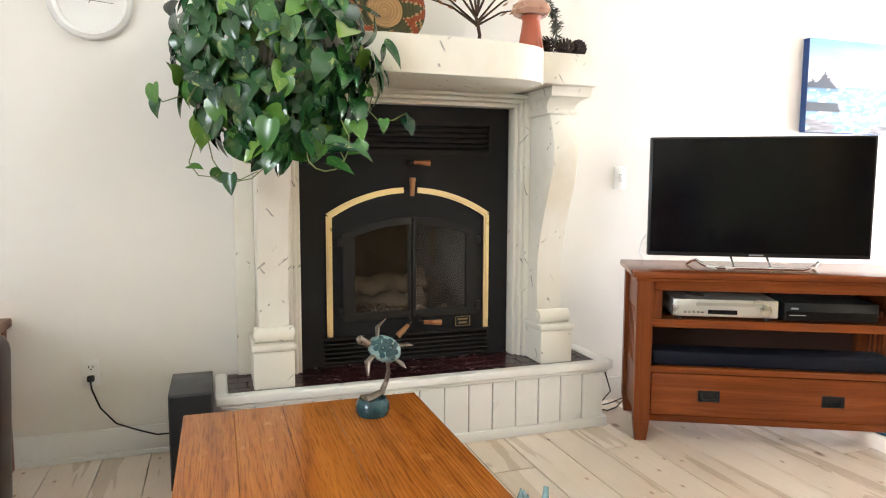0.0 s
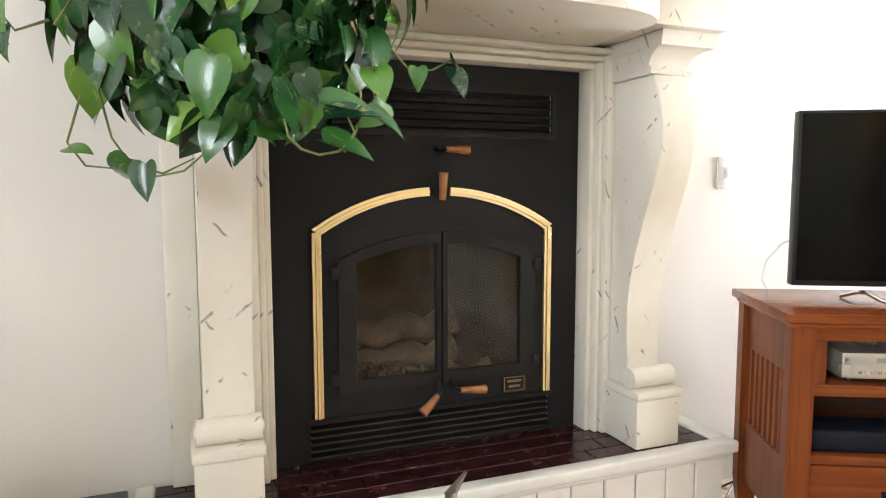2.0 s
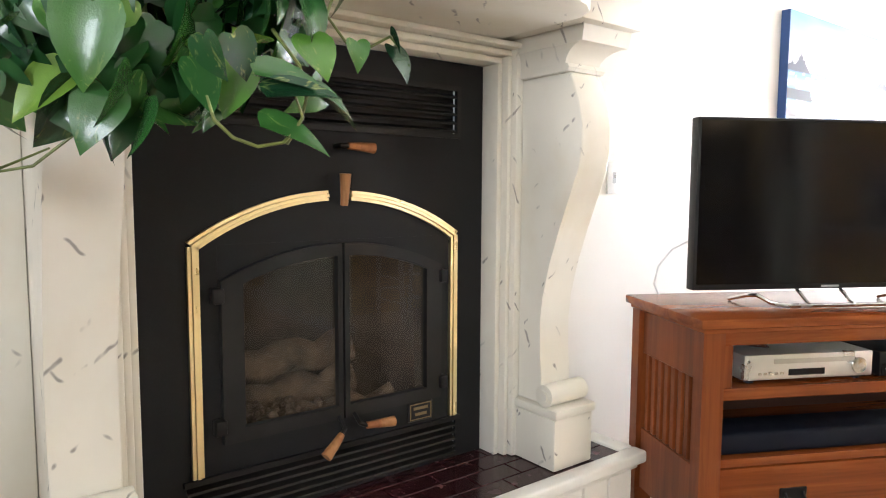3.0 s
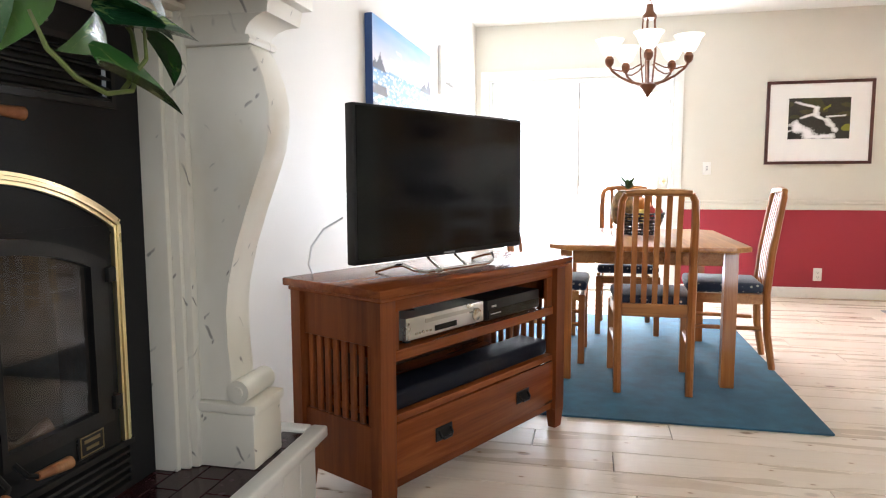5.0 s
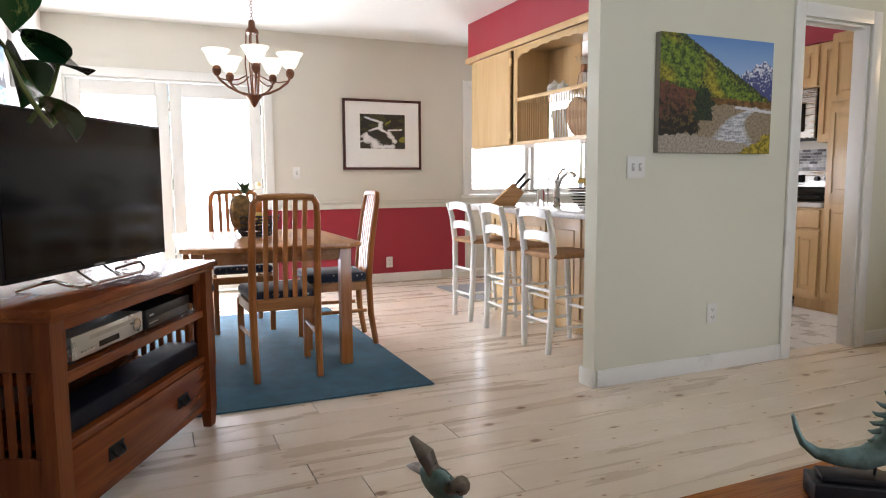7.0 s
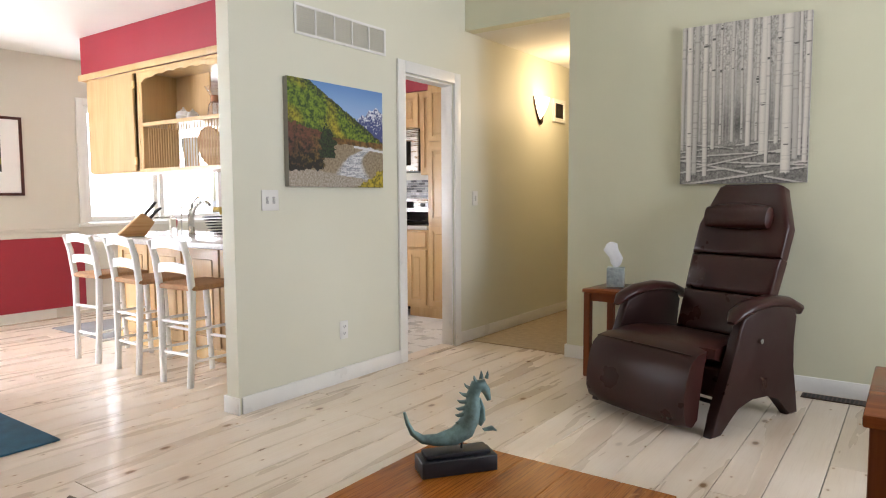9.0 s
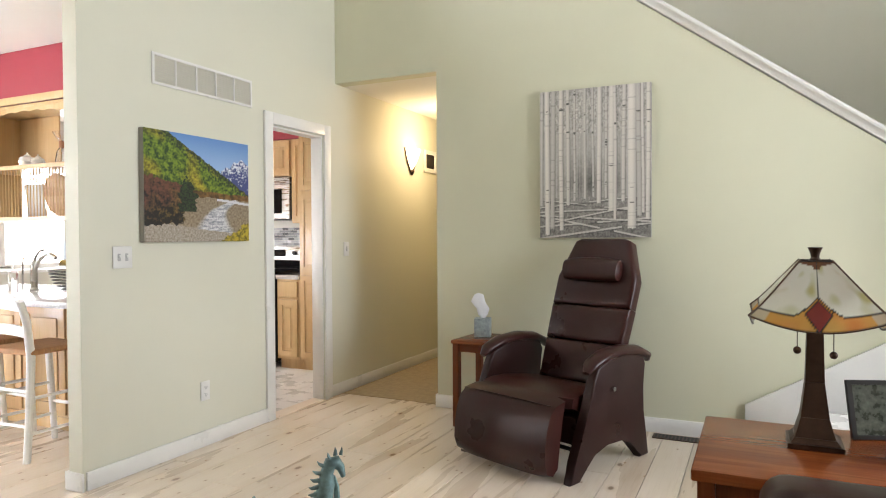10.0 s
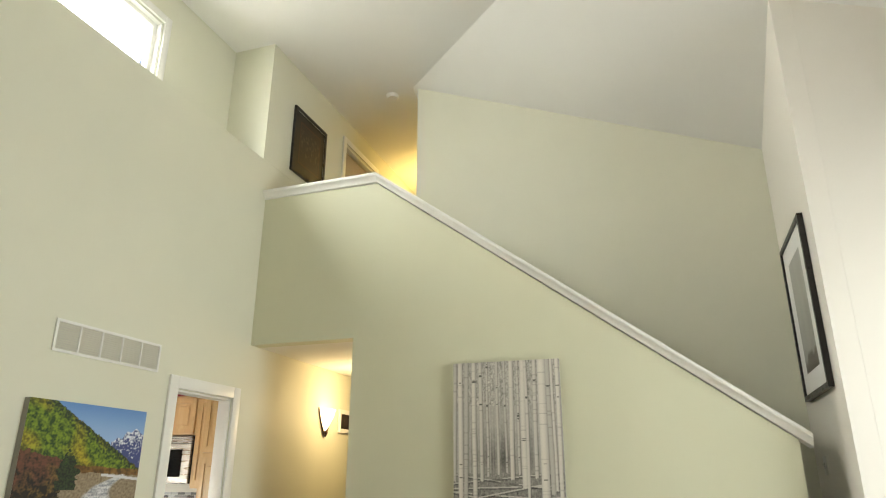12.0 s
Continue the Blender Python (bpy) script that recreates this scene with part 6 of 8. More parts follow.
for x, s in ((4.20, 1.0), (4.08, 0.8)):
    tp = thing("teapot", "white ceramic teapot on the shelf", "teapot", pose(x, -0.60, 1.7755), "white pots on the shelf")
    bm = bmesh.new()
    lathe(bm, [(0.03 * s, 0), (0.05 * s, 0.012 * s), (0.058 * s, 0.04 * s), (0.045 * s, 0.07 * s), (0.02 * s, 0.08 * s)], 20)
    part("body", bm, PLASTIC, tp)
    bm = bmesh.new()
    lathe(bm, [(0.022 * s, 0.081 * s), (0.02 * s, 0.088 * s), (0.006 * s, 0.094 * s), (0.008 * s, 0.104 * s), (0.0, 0.108 * s)], 16)
    part("lid", bm, PLASTIC, tp)
    bm = bmesh.new()
    tube(bm, [(0.05 * s, 0, 0.03 * s), (0.075 * s, 0, 0.045 * s), (0.09 * s, 0, 0.07 * s)], [0.012 * s, 0.009 * s, 0.006 * s], 8)
    part("spout", bm, PLASTIC, tp)
    bm = bmesh.new()
    tube(bm, [(-0.05 * s, 0, 0.06 * s), (-0.08 * s, 0, 0.055 * s), (-0.075 * s, 0, 0.025 * s), (-0.052 * s, 0, 0.02 * s)], 0.006 * s, 8)
    part("handle", bm, PLASTIC, tp)
for x in (3.66, 3.60, 3.70):
    bm = bmesh.new()
    lathe(bm, [(0.028, 0), (0.032, 0.09), (0.030, 0.09), (0.026, 0.004)], 16)
    solo("glass_tumbler", bm, GLASSW, "clear drinking glass on the shelf", "glass", pose(x, -0.68 + (x - 3.6), 1.7755), "glasses on the shelf")

pe = thing("peninsula", "maple breakfast peninsula with raised panels", "kitchen cabinet")
bm = bmesh.new()
box(bm, EW + 0.002, 4.90, -0.98, -0.42, 0.0, 0.848)
part("body", bm, MAPLE, pe, smooth=0)
for i in range(5):
    x0 = EW + 0.06 + i * 0.455
    bm = bmesh.new()
    ring(bm, [(x0, 0.10), (x0 + 0.43, 0.10), (x0 + 0.43, 0.83), (x0, 0.83)], [(x0 + 0.06, 0.17), (x0 + 0.37, 0.17), (x0 + 0.37, 0.76), (x0 + 0.06, 0.76)], -0.419, -0.405)
    box(bm, x0 + 0.085, x0 + 0.345, -0.4195, -0.410, 0.195, 0.735, 0.006)
    part("panel", bm, MAPLE, pe)
bm = bmesh.new()
box(bm, EW + 0.002, 4.90, -0.418, -0.404, 0.0, 0.085, 0.003)
part("plinth", bm, MAPLE, pe)
bm = bmesh.new()
prism(bm, [(EW + 0.002, -1.0), (4.96, -1.0), (4.96, -0.16), (4.90, -0.10), (EW + 0.002, -0.10)], 0.85, 0.89, "z", 0.008, 2)
solo("worktop", bm, GRANITE, "pale polished stone breakfast counter", "worktop")
bm = bmesh.new()
box(bm, 5.0, 5.9, -0.9, -0.30, 0.001, 0.010, 0.003)
solo("door_mat", bm, mat("grey_mat", (0.30, 0.30, 0.31), 0.9, fine=300, bmp=0.6), "thin grey mat on the kitchen floor", "mat")


def bar_stool(m):
    """Ladder-back counter stool; its back at y = 0, the sitter faces -y."""
    t = thing("bar_stool", "white ladder-back counter stool with a rush seat", "stool", m, "stools at the counter")
    for s in (-1, 1):
        bm = bmesh.new()
        tube(bm, [(s * 0.135, 0.012, 0.0), (s * 0.150, 0.0, 0.3), (s * 0.160, -0.005, 0.60), (s * 0.163, 0.02, 0.80), (s * 0.165, 0.055, 0.915)], [0.020, 0.022, 0.023, 0.022, 0.019], 10)
        part("back_post", bm, STOOLWHITE, t)
        bm = bmesh.new()
        tube(bm, [(s * 0.160, -0.385, 0.0), (s * 0.165, -0.37, 0.3), (s * 0.168, -0.355, 0.61)], [0.018, 0.020, 0.021], 10)
        part("front_leg", bm, STOOLWHITE, t)
        for z in (0.16, 0.36):
            bm = bmesh.new()
            tube(bm, [(s * 0.146, 0.0, z), (s * 0.164, -0.375, z)], 0.010, 8)
            part("side_rung", bm, STOOLWHITE, t)
    for z, d in ((0.20, 0.0), (0.40, 0.0)):
        bm = bmesh.new()
        tube(bm, [(-0.15, 0.0, z), (0.15, 0.0, z)], 0.010, 8)
        part("back_rung", bm, STOOLWHITE, t)
    bm = bmesh.new()
    tube(bm, [(-0.16, -0.375, 0.24), (0.16, -0.375, 0.24)], 0.011, 8)
    part("front_rung", bm, STOOLWHITE, t)
    for z, y, h in ((0.735, 0.010, 0.030), (0.885, 0.046, 0.030)):
        bm = bmesh.new()
        n = 10
        lo = [(-0.155 + 0.31 * i / n, z - h + 0.018 * math.sin(math.pi * i / n)) for i in range(n + 1)]
        hi = [(-0.155 + 0.31 * i / n, z + h + 0.016 * math.sin(math.pi * i / n)) for i in range(n + 1)]
        prism(bm, lo + hi[::-1], y - 0.008, y + 0.008, "y", 0.003, 2)
        for v in bm.verts:
            v.co.y += 0.012 * (1 - (v.co.x / 0.155) ** 2)
        part("back_slat", bm, STOOLWHITE, t)
    bm = bmesh.new()
    box(bm, -0.185, 0.185, -0.375, 0.012, 0.605, 0.640, 0.014, 3)
    part("seat", bm, RUSH, t, "woven rush seat")
    return t


st = bar_stool(pose(3.29, 0.10, 0.001, 0, 0, 3))
copy_thing(st, pose(3.855, 0.10, 0.001, 0, 0, -2))
copy_thing(st, pose(4.40, 0.10, 0.001, 0, 0, 2))

kb = thing("knife_block", "slanted wooden knife block with black knives", "knife block", pose(4.36, -0.30, 0.891, 0, 0, 68) @ Matrix.Scale(1.35, 4))
bm = bmesh.new()
prism(bm, [(-0.115, 0.0), (0.02, 0.0), (0.075, 0.080), (0.012, 0.132), (-0.115, 0.012)], -0.045, 0.045, "y", 0.004, 2)
for v in bm.verts:
    v.co.x = -v.co.x
part("block", bm, wood("block_beech", (0.36, 0.17, 0.06), (0.48, 0.25, 0.10), (0.54, 0.31, 0.14), 0, 0.45), kb)
for i in range(6):
    bm = bmesh.new()
    y, o = -0.03 + (i % 3) * 0.03, i // 3
    a = Vector((-0.026 - 0.026 * o, y, 0.119 - 0.022 * o))
    tube(bm, [a, a + Vector((-0.035, 0, 0.040)), a + Vector((-0.060, 0, 0.072 - 0.01 * o))], [0.009, 0.010, 0.009], 8, flat=0.6)
    part("knife", bm, BLACKPL, kb)
fa = thing("faucet", "satin nickel arched kitchen faucet", "faucet", pose(4.10, -0.57, 0.891))
bm = bmesh.new()
lathe(bm, [(0.0, 0), (0.032, 0), (0.032, 0.012), (0.024, 0.02), (0.022, 0.15), (0.026, 0.19), (0.018, 0.21), (0.0, 0.212)], 18)
part("body", bm, CHROME, fa)
bm = bmesh.new()
tube(bm, [(0, 0, 0.13), (-0.05, 0, 0.21), (-0.12, 0, 0.255), (-0.19, 0, 0.26), (-0.24, 0, 0.235)], [0.016, 0.015, 0.014, 0.014, 0.016], 12)
part("spout", bm, CHROME, fa)
bm = bmesh.new()
tube(bm, [(0, 0, 0.20), (-0.02, 0, 0.245), (-0.07, 0, 0.285), (-0.105, 0, 0.292)], [0.012, 0.010, 0.008, 0.009], 10)
part("lever", bm, CHROME, fa)
bm = bmesh.new()
tube(bm, [(0.13, 0, 0.0), (0.13, 0, 0.20), (0.11, 0, 0.24), (0.07, 0, 0.255), (0.03, 0, 0.24)], 0.006, 8)
part("filter_tap", bm, CHROME, fa)
wb = thing("wire_fruit_bowl", "black wire bowl with bananas on the counter", "wire bowl", pose(3.92, -0.71, 0.891))
bm = bmesh.new()
for i in range(7):
    z, r = 0.01 + i * 0.022, 0.06 + 0.075 * (i / 6) ** 0.6
    tube(bm, [(r * math.cos(a), r * math.sin(a), z) for a in (2 * math.pi * k / 24 for k in range(24))], 0.004, 6, closed=True)
part("wires", bm, BLACKPL, wb)
for k in range(3):
    bm = bmesh.new()
    tube(bm, [(-0.08 + 0.02 * k, -0.03 + 0.03 * k, 0.16), (-0.03, -0.035 + 0.03 * k, 0.20), (0.04, -0.035 + 0.03 * k, 0.205), (0.09, -0.03 + 0.02 * k, 0.18)], [0.006, 0.016, 0.016, 0.006], 8)
    part("banana", bm, FR[2], wb)
bm = bmesh.new()
lathe(bm, [(0.0, 0.0), (0.035, 0.0), (0.035, 0.11), (0.03, 0.13), (0.012, 0.14), (0.012, 0.17), (0.0, 0.172)], 16)
solo("soap_bottle", bm, GLASSW, "clear soap bottle beside the sink", "bottle", pose(4.42, -0.62, 0.891))

# far kitchen run, seen through the doorway
KY = -2.63


def panel_door(parent, x0, x1, z0, z1, y=KY):
    bm = bmesh.new()
    ring(bm, [(x0, z0), (x1, z0), (x1, z1), (x0, z1)], [(x0 + 0.05, z0 + 0.05), (x1 - 0.05, z0 + 0.05), (x1 - 0.05, z1 - 0.05), (x0 + 0.05, z1 - 0.05)], y + 0.001, y + 0.02)
    box(bm, x0 + 0.045, x1 - 0.045, y + 0.001, y + 0.010, z0 + 0.045, z1 - 0.045)
    box(bm, x0 + 0.075, x1 - 0.075, y + 0.009, y + 0.017, z0 + 0.075, z1 - 0.075, 0.006)
    return part("door", bm, MAPLE, parent)


pt = thing("pantry_cabinet", "tall maple pantry cabinet", "kitchen cabinet")
bm = bmesh.new()
box(bm, EW + 0.002, 3.348, -3.248, KY, 0.1, 2.23)
part("body", bm, MAPLE, pt, smooth=0)
bm = bmesh.new()
box(bm, EW + 0.002, 3.348, -3.248, KY - 0.05, 0.0, 0.099)
part("toe_kick", bm, MAPLE, pt)
for z0, z1 in ((0.13, 0.90), (0.93, 1.66), (1.70, 2.20)):
    panel_door(pt, 3.05, 3.335, z0, z1)
    panel_door(pt, 2.70, 3.03, z0, z1)
bc = thing("base_cabinet", "maple base cabinet with one drawer", "kitchen cabinet")
bm = bmesh.new()
box(bm, 3.352, 3.62, -3.248, KY, 0.1, 0.86)
part("body", bm, MAPLE, bc, smooth=0)
bm = bmesh.new()
box(bm, 3.352, 3.62, -3.248, KY - 0.05, 0.0, 0.099)
part("toe_kick", bm, MAPLE, bc)
bm = bmesh.new()
box(bm, 3.375, 3.60, KY + 0.001, KY + 0.02, 0.69, 0.84, 0.004)
part("drawer_front", bm, MAPLE, bc)
panel_door(bc, 3.375, 3.60, 0.13, 0.665)
bm = bmesh.new()
box(bm, 3.352, 3.622, -3.248, KY + 0.025, 0.862, 0.90, 0.004)
solo("worktop", bm, GRANITE, "short stone worktop beside the range", "worktop")
rg = thing("range", "stainless steel kitchen range with black glass", "range")
bm = bmesh.new()
box(bm, 3.63, 4.38, -3.24, KY + 0.02, 0.06, 0.90, 0.004)
part("body", bm, BLACKPL, rg)
bm = bmesh.new()
box(bm, 3.63, 4.38, -3.24, KY + 0.03, 0.905, 0.93, 0.004)
part("cooktop", bm, SCREEN, rg)
bm = bmesh.new()
box(bm, 3.63, 4.38, -3.24, -3.17, 0.931, 1.17, 0.006, 2)
bg = part("backguard", bm, STEEL, rg)
bm = bmesh.new()
box(bm, 3.95, 4.2, -3.169, -3.165, 1.06, 1.13)
box(bm, 3.645, 4.365, -3.169, -3.165, 0.935, 1.02)
part("control_glass", bm, SCREEN, bg)
for x in (3.72, 3.82, 4.27):
    bm = bmesh.new()
    tube(bm, [(x, -3.169, 1.095), (x, -3.14, 1.095)], 0.022, 14)
    part("knob", bm, BLACKPL, bg)
mw_ = thing("microwave", "stainless over-range microwave with a dark window", "microwave")
bm = bmesh.new()
box(bm, 3.63, 4.38, -3.24, -2.86, 1.44, 1.86, 0.004)
part("body", bm, BLACKPL, mw_)
bm = bmesh.new()
box(bm, 3.63, 4.38, -2.859, -2.835, 1.44, 1.79, 0.004)
md = part("front", bm, STEEL, mw_)
bm = bmesh.new()
box(bm, 3.72, 4.15, -2.834, -2.830, 1.50, 1.74)
part("window", bm, SCREEN, md)
bm = bmesh.new()
for i in range(4):
    box(bm, 3.63, 4.38, -2.859, -2.838, 1.795 + i * 0.016, 1.806 + i * 0.016)
part("vent_grille", bm, STEEL, mw_)
uc = thing("wall_cabinet", "maple wall cabinet above the microwave", "kitchen cabinet")
bm = bmesh.new()
box(bm, 3.352, 4.40, -3.248, -2.87, 1.87, 2.23)
box(bm, 3.352, 3.62, -3.248, -2.87, 1.40, 1.8695)
part("body", bm, MAPLE, uc, smooth=0)
panel_door(uc, 3.36, 3.61, 1.42, 2.21, -2.87)
panel_door(uc, 3.64, 4.38, 1.88, 2.21, -2.87)
bs = thing("backsplash", "grey mosaic tile backsplash behind the range", "backsplash", kind="structure")
random.seed(5)
MOS = [mat("mosaic_" + n, (v, v, v * 1.02), 0.2, 0.2, var=0.2) for n, v in (("pale", 0.62), ("mid", 0.36), ("dark", 0.17))]
mm = [None] * 3
for k in range(3):
    bmx = bmesh.new()
    box(bmx, -0.036, 0.036, 0.0, 0.006, -0.012, 0.012)
    o = part("tile", bmx, MOS[k], bs)
    o.location = (3.40 + 0.08 * k, -3.2485, 0.92)
    mm[k] = o.data
for r in range(9):
    for c in range(12):
        if r == 0 and c < 3:
            continue
        o = new("tile", random.choice(mm))
        o.parent, o.location = bs, (3.40 + 0.076 * c + (0.038 if r % 2 else 0), -3.2485, 0.94 + 0.027 * (r - 1) + (0.0 if r else -0.02) + 0.22)

# kitchen tiles and floor planks
slab("kitchen_bed", GROUT, "dark mortar bed under the kitchen tiles", "floor", EW + 0.002, XD - 0.002, -3.249, -1.0, -0.0175, -0.006)
kf = thing("floor_kitchen", "white square kitchen floor tiles", "floor", kind="structure")
bmx = bmesh.new()
box(bmx, -0.151, 0.151, -0.151, 0.151, -0.006, 0.001, 0.002)
first = part("tile", bmx, TILEW, kf)
first.location = (EW + 0.155, -1.16, 0)
for i in range(12):
    for j in range(7):
        if i or j:
            o = new("tile", first.data)
            o.parent, o.location = kf, (EW + 0.155 + i * 0.307, -1.16 - j * 0.307, 0)
bm = bmesh.new()
box(bm, XE - 0.03, EW + 0.0015, -1.775, -1.21, -0.001, 0.008, 0.003)
solo("threshold", bm, PLANK, "pale wooden threshold in the kitchen doorway", "threshold", kind="structure")

# ---- reclining chair ----
rcn = thing("recliner", "burgundy leather zero-gravity recliner with a head pillow", "armchair", pose(0.52, -1.32, 0, 0, 0, -21.8))
for s in (-1, 1):
    bm = bmesh.new()
    low = [(0.385, 0.0), (0.305, 0.0), (0.255, 0.07), (0.18, 0.125), (0.06, 0.155), (-0.08, 0.15), (-0.18, 0.115), (-0.25, 0.05), (-0.275, 0.0), (-0.365, 0.0)]
    up = [(-0.335, 0.12), (-0.295, 0.26), (-0.29, 0.40), (-0.33, 0.53), (-0.30, 0.585), (-0.15, 0.612), (0.02, 0.60), (0.14, 0.565), (0.175, 0.51), (0.22, 0.38), (0.29, 0.22), (0.345, 0.10)]
    a, b = sorted((s * 0.345, s * 0.40))
    prism(bm, low + up, a, b, "x", 0.012, 3)
    part("side_panel", bm, LEATHERD, rcn, smooth=50)
    bm = bmesh.new()
    pts = [(s * 0.372, 0.215, 0.545), (s * 0.372, 0.17, 0.585), (s * 0.372, 0.06, 0.620), (s * 0.372, -0.10, 0.632), (s * 0.372, -0.25, 0.615), (s * 0.372, -0.36, 0.575), (s * 0.372, -0.385, 0.54)]
    tube(bm, pts, [0.022, 0.048, 0.056, 0.056, 0.054, 0.046, 0.02], 12, flat=0.55)
    part("arm_pad", bm, LEATHER, rcn, smooth=60)
    bm = bmesh.new()
    for y in (0.345, -0.32):
        tube(bm, [(s * 0.372, y, 0.0), (s * 0.372, y, 0.016)], 0.022, 12)
    part("foot_cap", bm, OAKV, rcn)
bm = bmesh.new()
tube(bm, [(-0.402, 0.02, 0.44), (-0.42, 0.02, 0.44)], 0.013, 12)
part("lock_knob", bm, CHROME, rcn)


def swept(bm, prof, x0, x1, bev, n=8, crown=0.012):
    """A cushion drawn out sideways from a side outline, swelling towards its middle."""
    rows = []
    cy, cz = sum(p[0] for p in prof) / len(prof), sum(p[1] for p in prof) / len(prof)
    for i in range(n + 1):
        f = i / n
        e = abs(2 * f - 1)
        k = 1 - bev * e ** 6 * 2.2 + crown * (1 - e * e)
        rows.append([bm.verts.new((x0 + (x1 - x0) * f, cy + (y - cy) * k, cz + (z - cz) * k)) for y, z in prof])
    m_ = len(prof)
    for a, b in zip(rows, rows[1:]):
        for j in range(m_):
            bm.faces.new((a[j], a[(j + 1) % m_], b[(j + 1) % m_], b[j]))
    bm.faces.new(rows[0]), bm.faces.new(rows[-1])


bm = bmesh.new()
swept(bm, [(-0.22, 0.37), (-0.10, 0.41), (0.08, 0.435), (0.22, 0.437), (0.315, 0.42), (0.33, 0.36), (0.25, 0.325), (0.0, 0.31), (-0.2, 0.31)], -0.325, 0.325, 0.10)
part("seat_cushion", bm, LEATHER, rcn, smooth=60)
bm = bmesh.new()
swept(bm, [(0.318, 0.430), (0.40, 0.415), (0.452, 0.375), (0.485, 0.30), (0.505, 0.20), (0.508, 0.11), (0.485, 0.048), (0.435, 0.025), (0.39, 0.06), (0.37, 0.2), (0.345, 0.33)], -0.325, 0.325, 0.045, crown=0.015)
part("leg_rest", bm, LEATHER, rcn, smooth=60)
bm = bmesh.new()
tube(bm, [(-0.31, 0.428, 0.398), (-0.16, 0.429, 0.401), (0.0, 0.430, 0.402), (0.16, 0.429, 0.401), (0.31, 0.428, 0.398)], 0.0035, 6)
part("seam_piping", bm, LEATHERD, rcn)
BK = pose(0, -0.185, 0.385, 0) @ Matrix.Rotation(radians(20.5), 4, "X")


def back_cushion(name, pts, t0, t1, bev):
    bm = bmesh.new()
    prism(bm, pts, -t1, -t0, "y", bev, 4)
    for v in bm.verts:
        if v.co.y > -t0 - 0.03:
            v.co.y += 0.018 * (1 - min(1, abs(v.co.x) / 0.28) ** 2)
    bmesh.ops.transform(bm, matrix=BK, verts=bm.verts)
    return part(name, bm, LEATHER, rcn, smooth=60)


back_cushion("lumbar_cushion", [(-0.262, 0.0), (0.262, 0.0), (0.275, 0.25), (-0.275, 0.25)], -0.01, 0.09, 0.028)
back_cushion("back_cushion", [(-0.275, 0.252), (0.275, 0.252), (0.285, 0.475), (-0.285, 0.475)], -0.01, 0.09, 0.028)
back_cushion("head_cushion", [(-0.285, 0.477), (0.285, 0.477), (0.288, 0.66), (0.20, 0.90), (0.16, 0.915), (-0.16, 0.915), (-0.20, 0.90), (-0.288, 0.66)], -0.01, 0.085, 0.028)
bm = bmesh.new()
tube(bm, [(-0.205, 0, 0), (-0.195, 0, 0), (-0.12, 0.004, 0), (0, 0.006, 0), (0.12, 0.004, 0), (0.195, 0, 0), (0.205, 0, 0)], [0.02, 0.062, 0.072, 0.074, 0.072, 0.062, 0.02], 16, flat=0.62)
bmesh.ops.transform(bm, matrix=BK @ pose(0, 0.055, 0.69, 80), verts=bm.verts)
part("head_pillow", bm, LEATHER, rcn, "rounded leather head pillow", smooth=60)
bm = bmesh.new()
tube(bm, [(-0.34, 0.2, 0.12), (0.34, 0.2, 0.12)], 0.012, 8)
tube(bm, [(-0.34, -0.2, 0.2), (0.34, -0.2, 0.2)], 0.012, 8)
part("cross_bar", bm, IRON, rcn)
bm = bmesh.new()
box(bm, -0.34, 0.34, -0.22, 0.26, 0.16, 0.312, 0.02, 2)
part("seat_frame", bm, LEATHERD, rcn)

# side table with tissue box
sdt = thing("side_table", "small reddish wooden side table", "side table", pose(1.10, -1.72, 0, 0, 0, -4))
bm = bmesh.new()
box(bm, -0.17, 0.17, -0.20, 0.20, 0.553, 0.578, 0.005, 2)
part("top", bm, OAK, sdt)
for x in (-0.14, 0.14):
    for y in (-0.17, 0.17):
        bm = bmesh.new()
        box(bm, x - 0.022, x + 0.022, y - 0.022, y + 0.022, 0, 0.552, 0.003)
        part("leg", bm, OAKV, sdt)
for b in ((-0.118, 0.118, 0.155, 0.172), (-0.118, 0.118, -0.172, -0.155)):
    bm = bmesh.new()
    box(bm, *b, 0.50, 0.552)
    part("apron", bm, OAK, sdt)


def tissue_box(m, label, col):
    t = thing("tissue_box", label, "tissue box", m, "tissue boxes")
    bm = bmesh.new()
    box(bm, -0.056, 0.056, -0.056, 0.056, 0, 0.125, 0.003, 2)
    part("carton", bm, mat("tissue_carton", col, 0.55, var=0.35, scale=40), t)
    bm = bmesh.new()
    lathe(bm, [(0.012, 0.126), (0.030, 0.15), (0.040, 0.19), (0.045, 0.24), (0.030, 0.285), (0.008, 0.295)], 14, wob=lambda k: 1 + 0.22 * math.sin(3 * k) + 0.1 * math.sin(7 * k), sx=1.0, sy=0.6)
    for v in bm.verts:
        v.co.x += 0.05 * (v.co.z - 0.126) / 0.17 - 0.012 + 0.010 * math.sin(v.co.z * 60)
    part("tissue", bm, mat("tissue_paper", (0.82, 0.83, 0.85), 0.9, var=0.05), t, "crumpled white tissue", smooth=70)
    return t


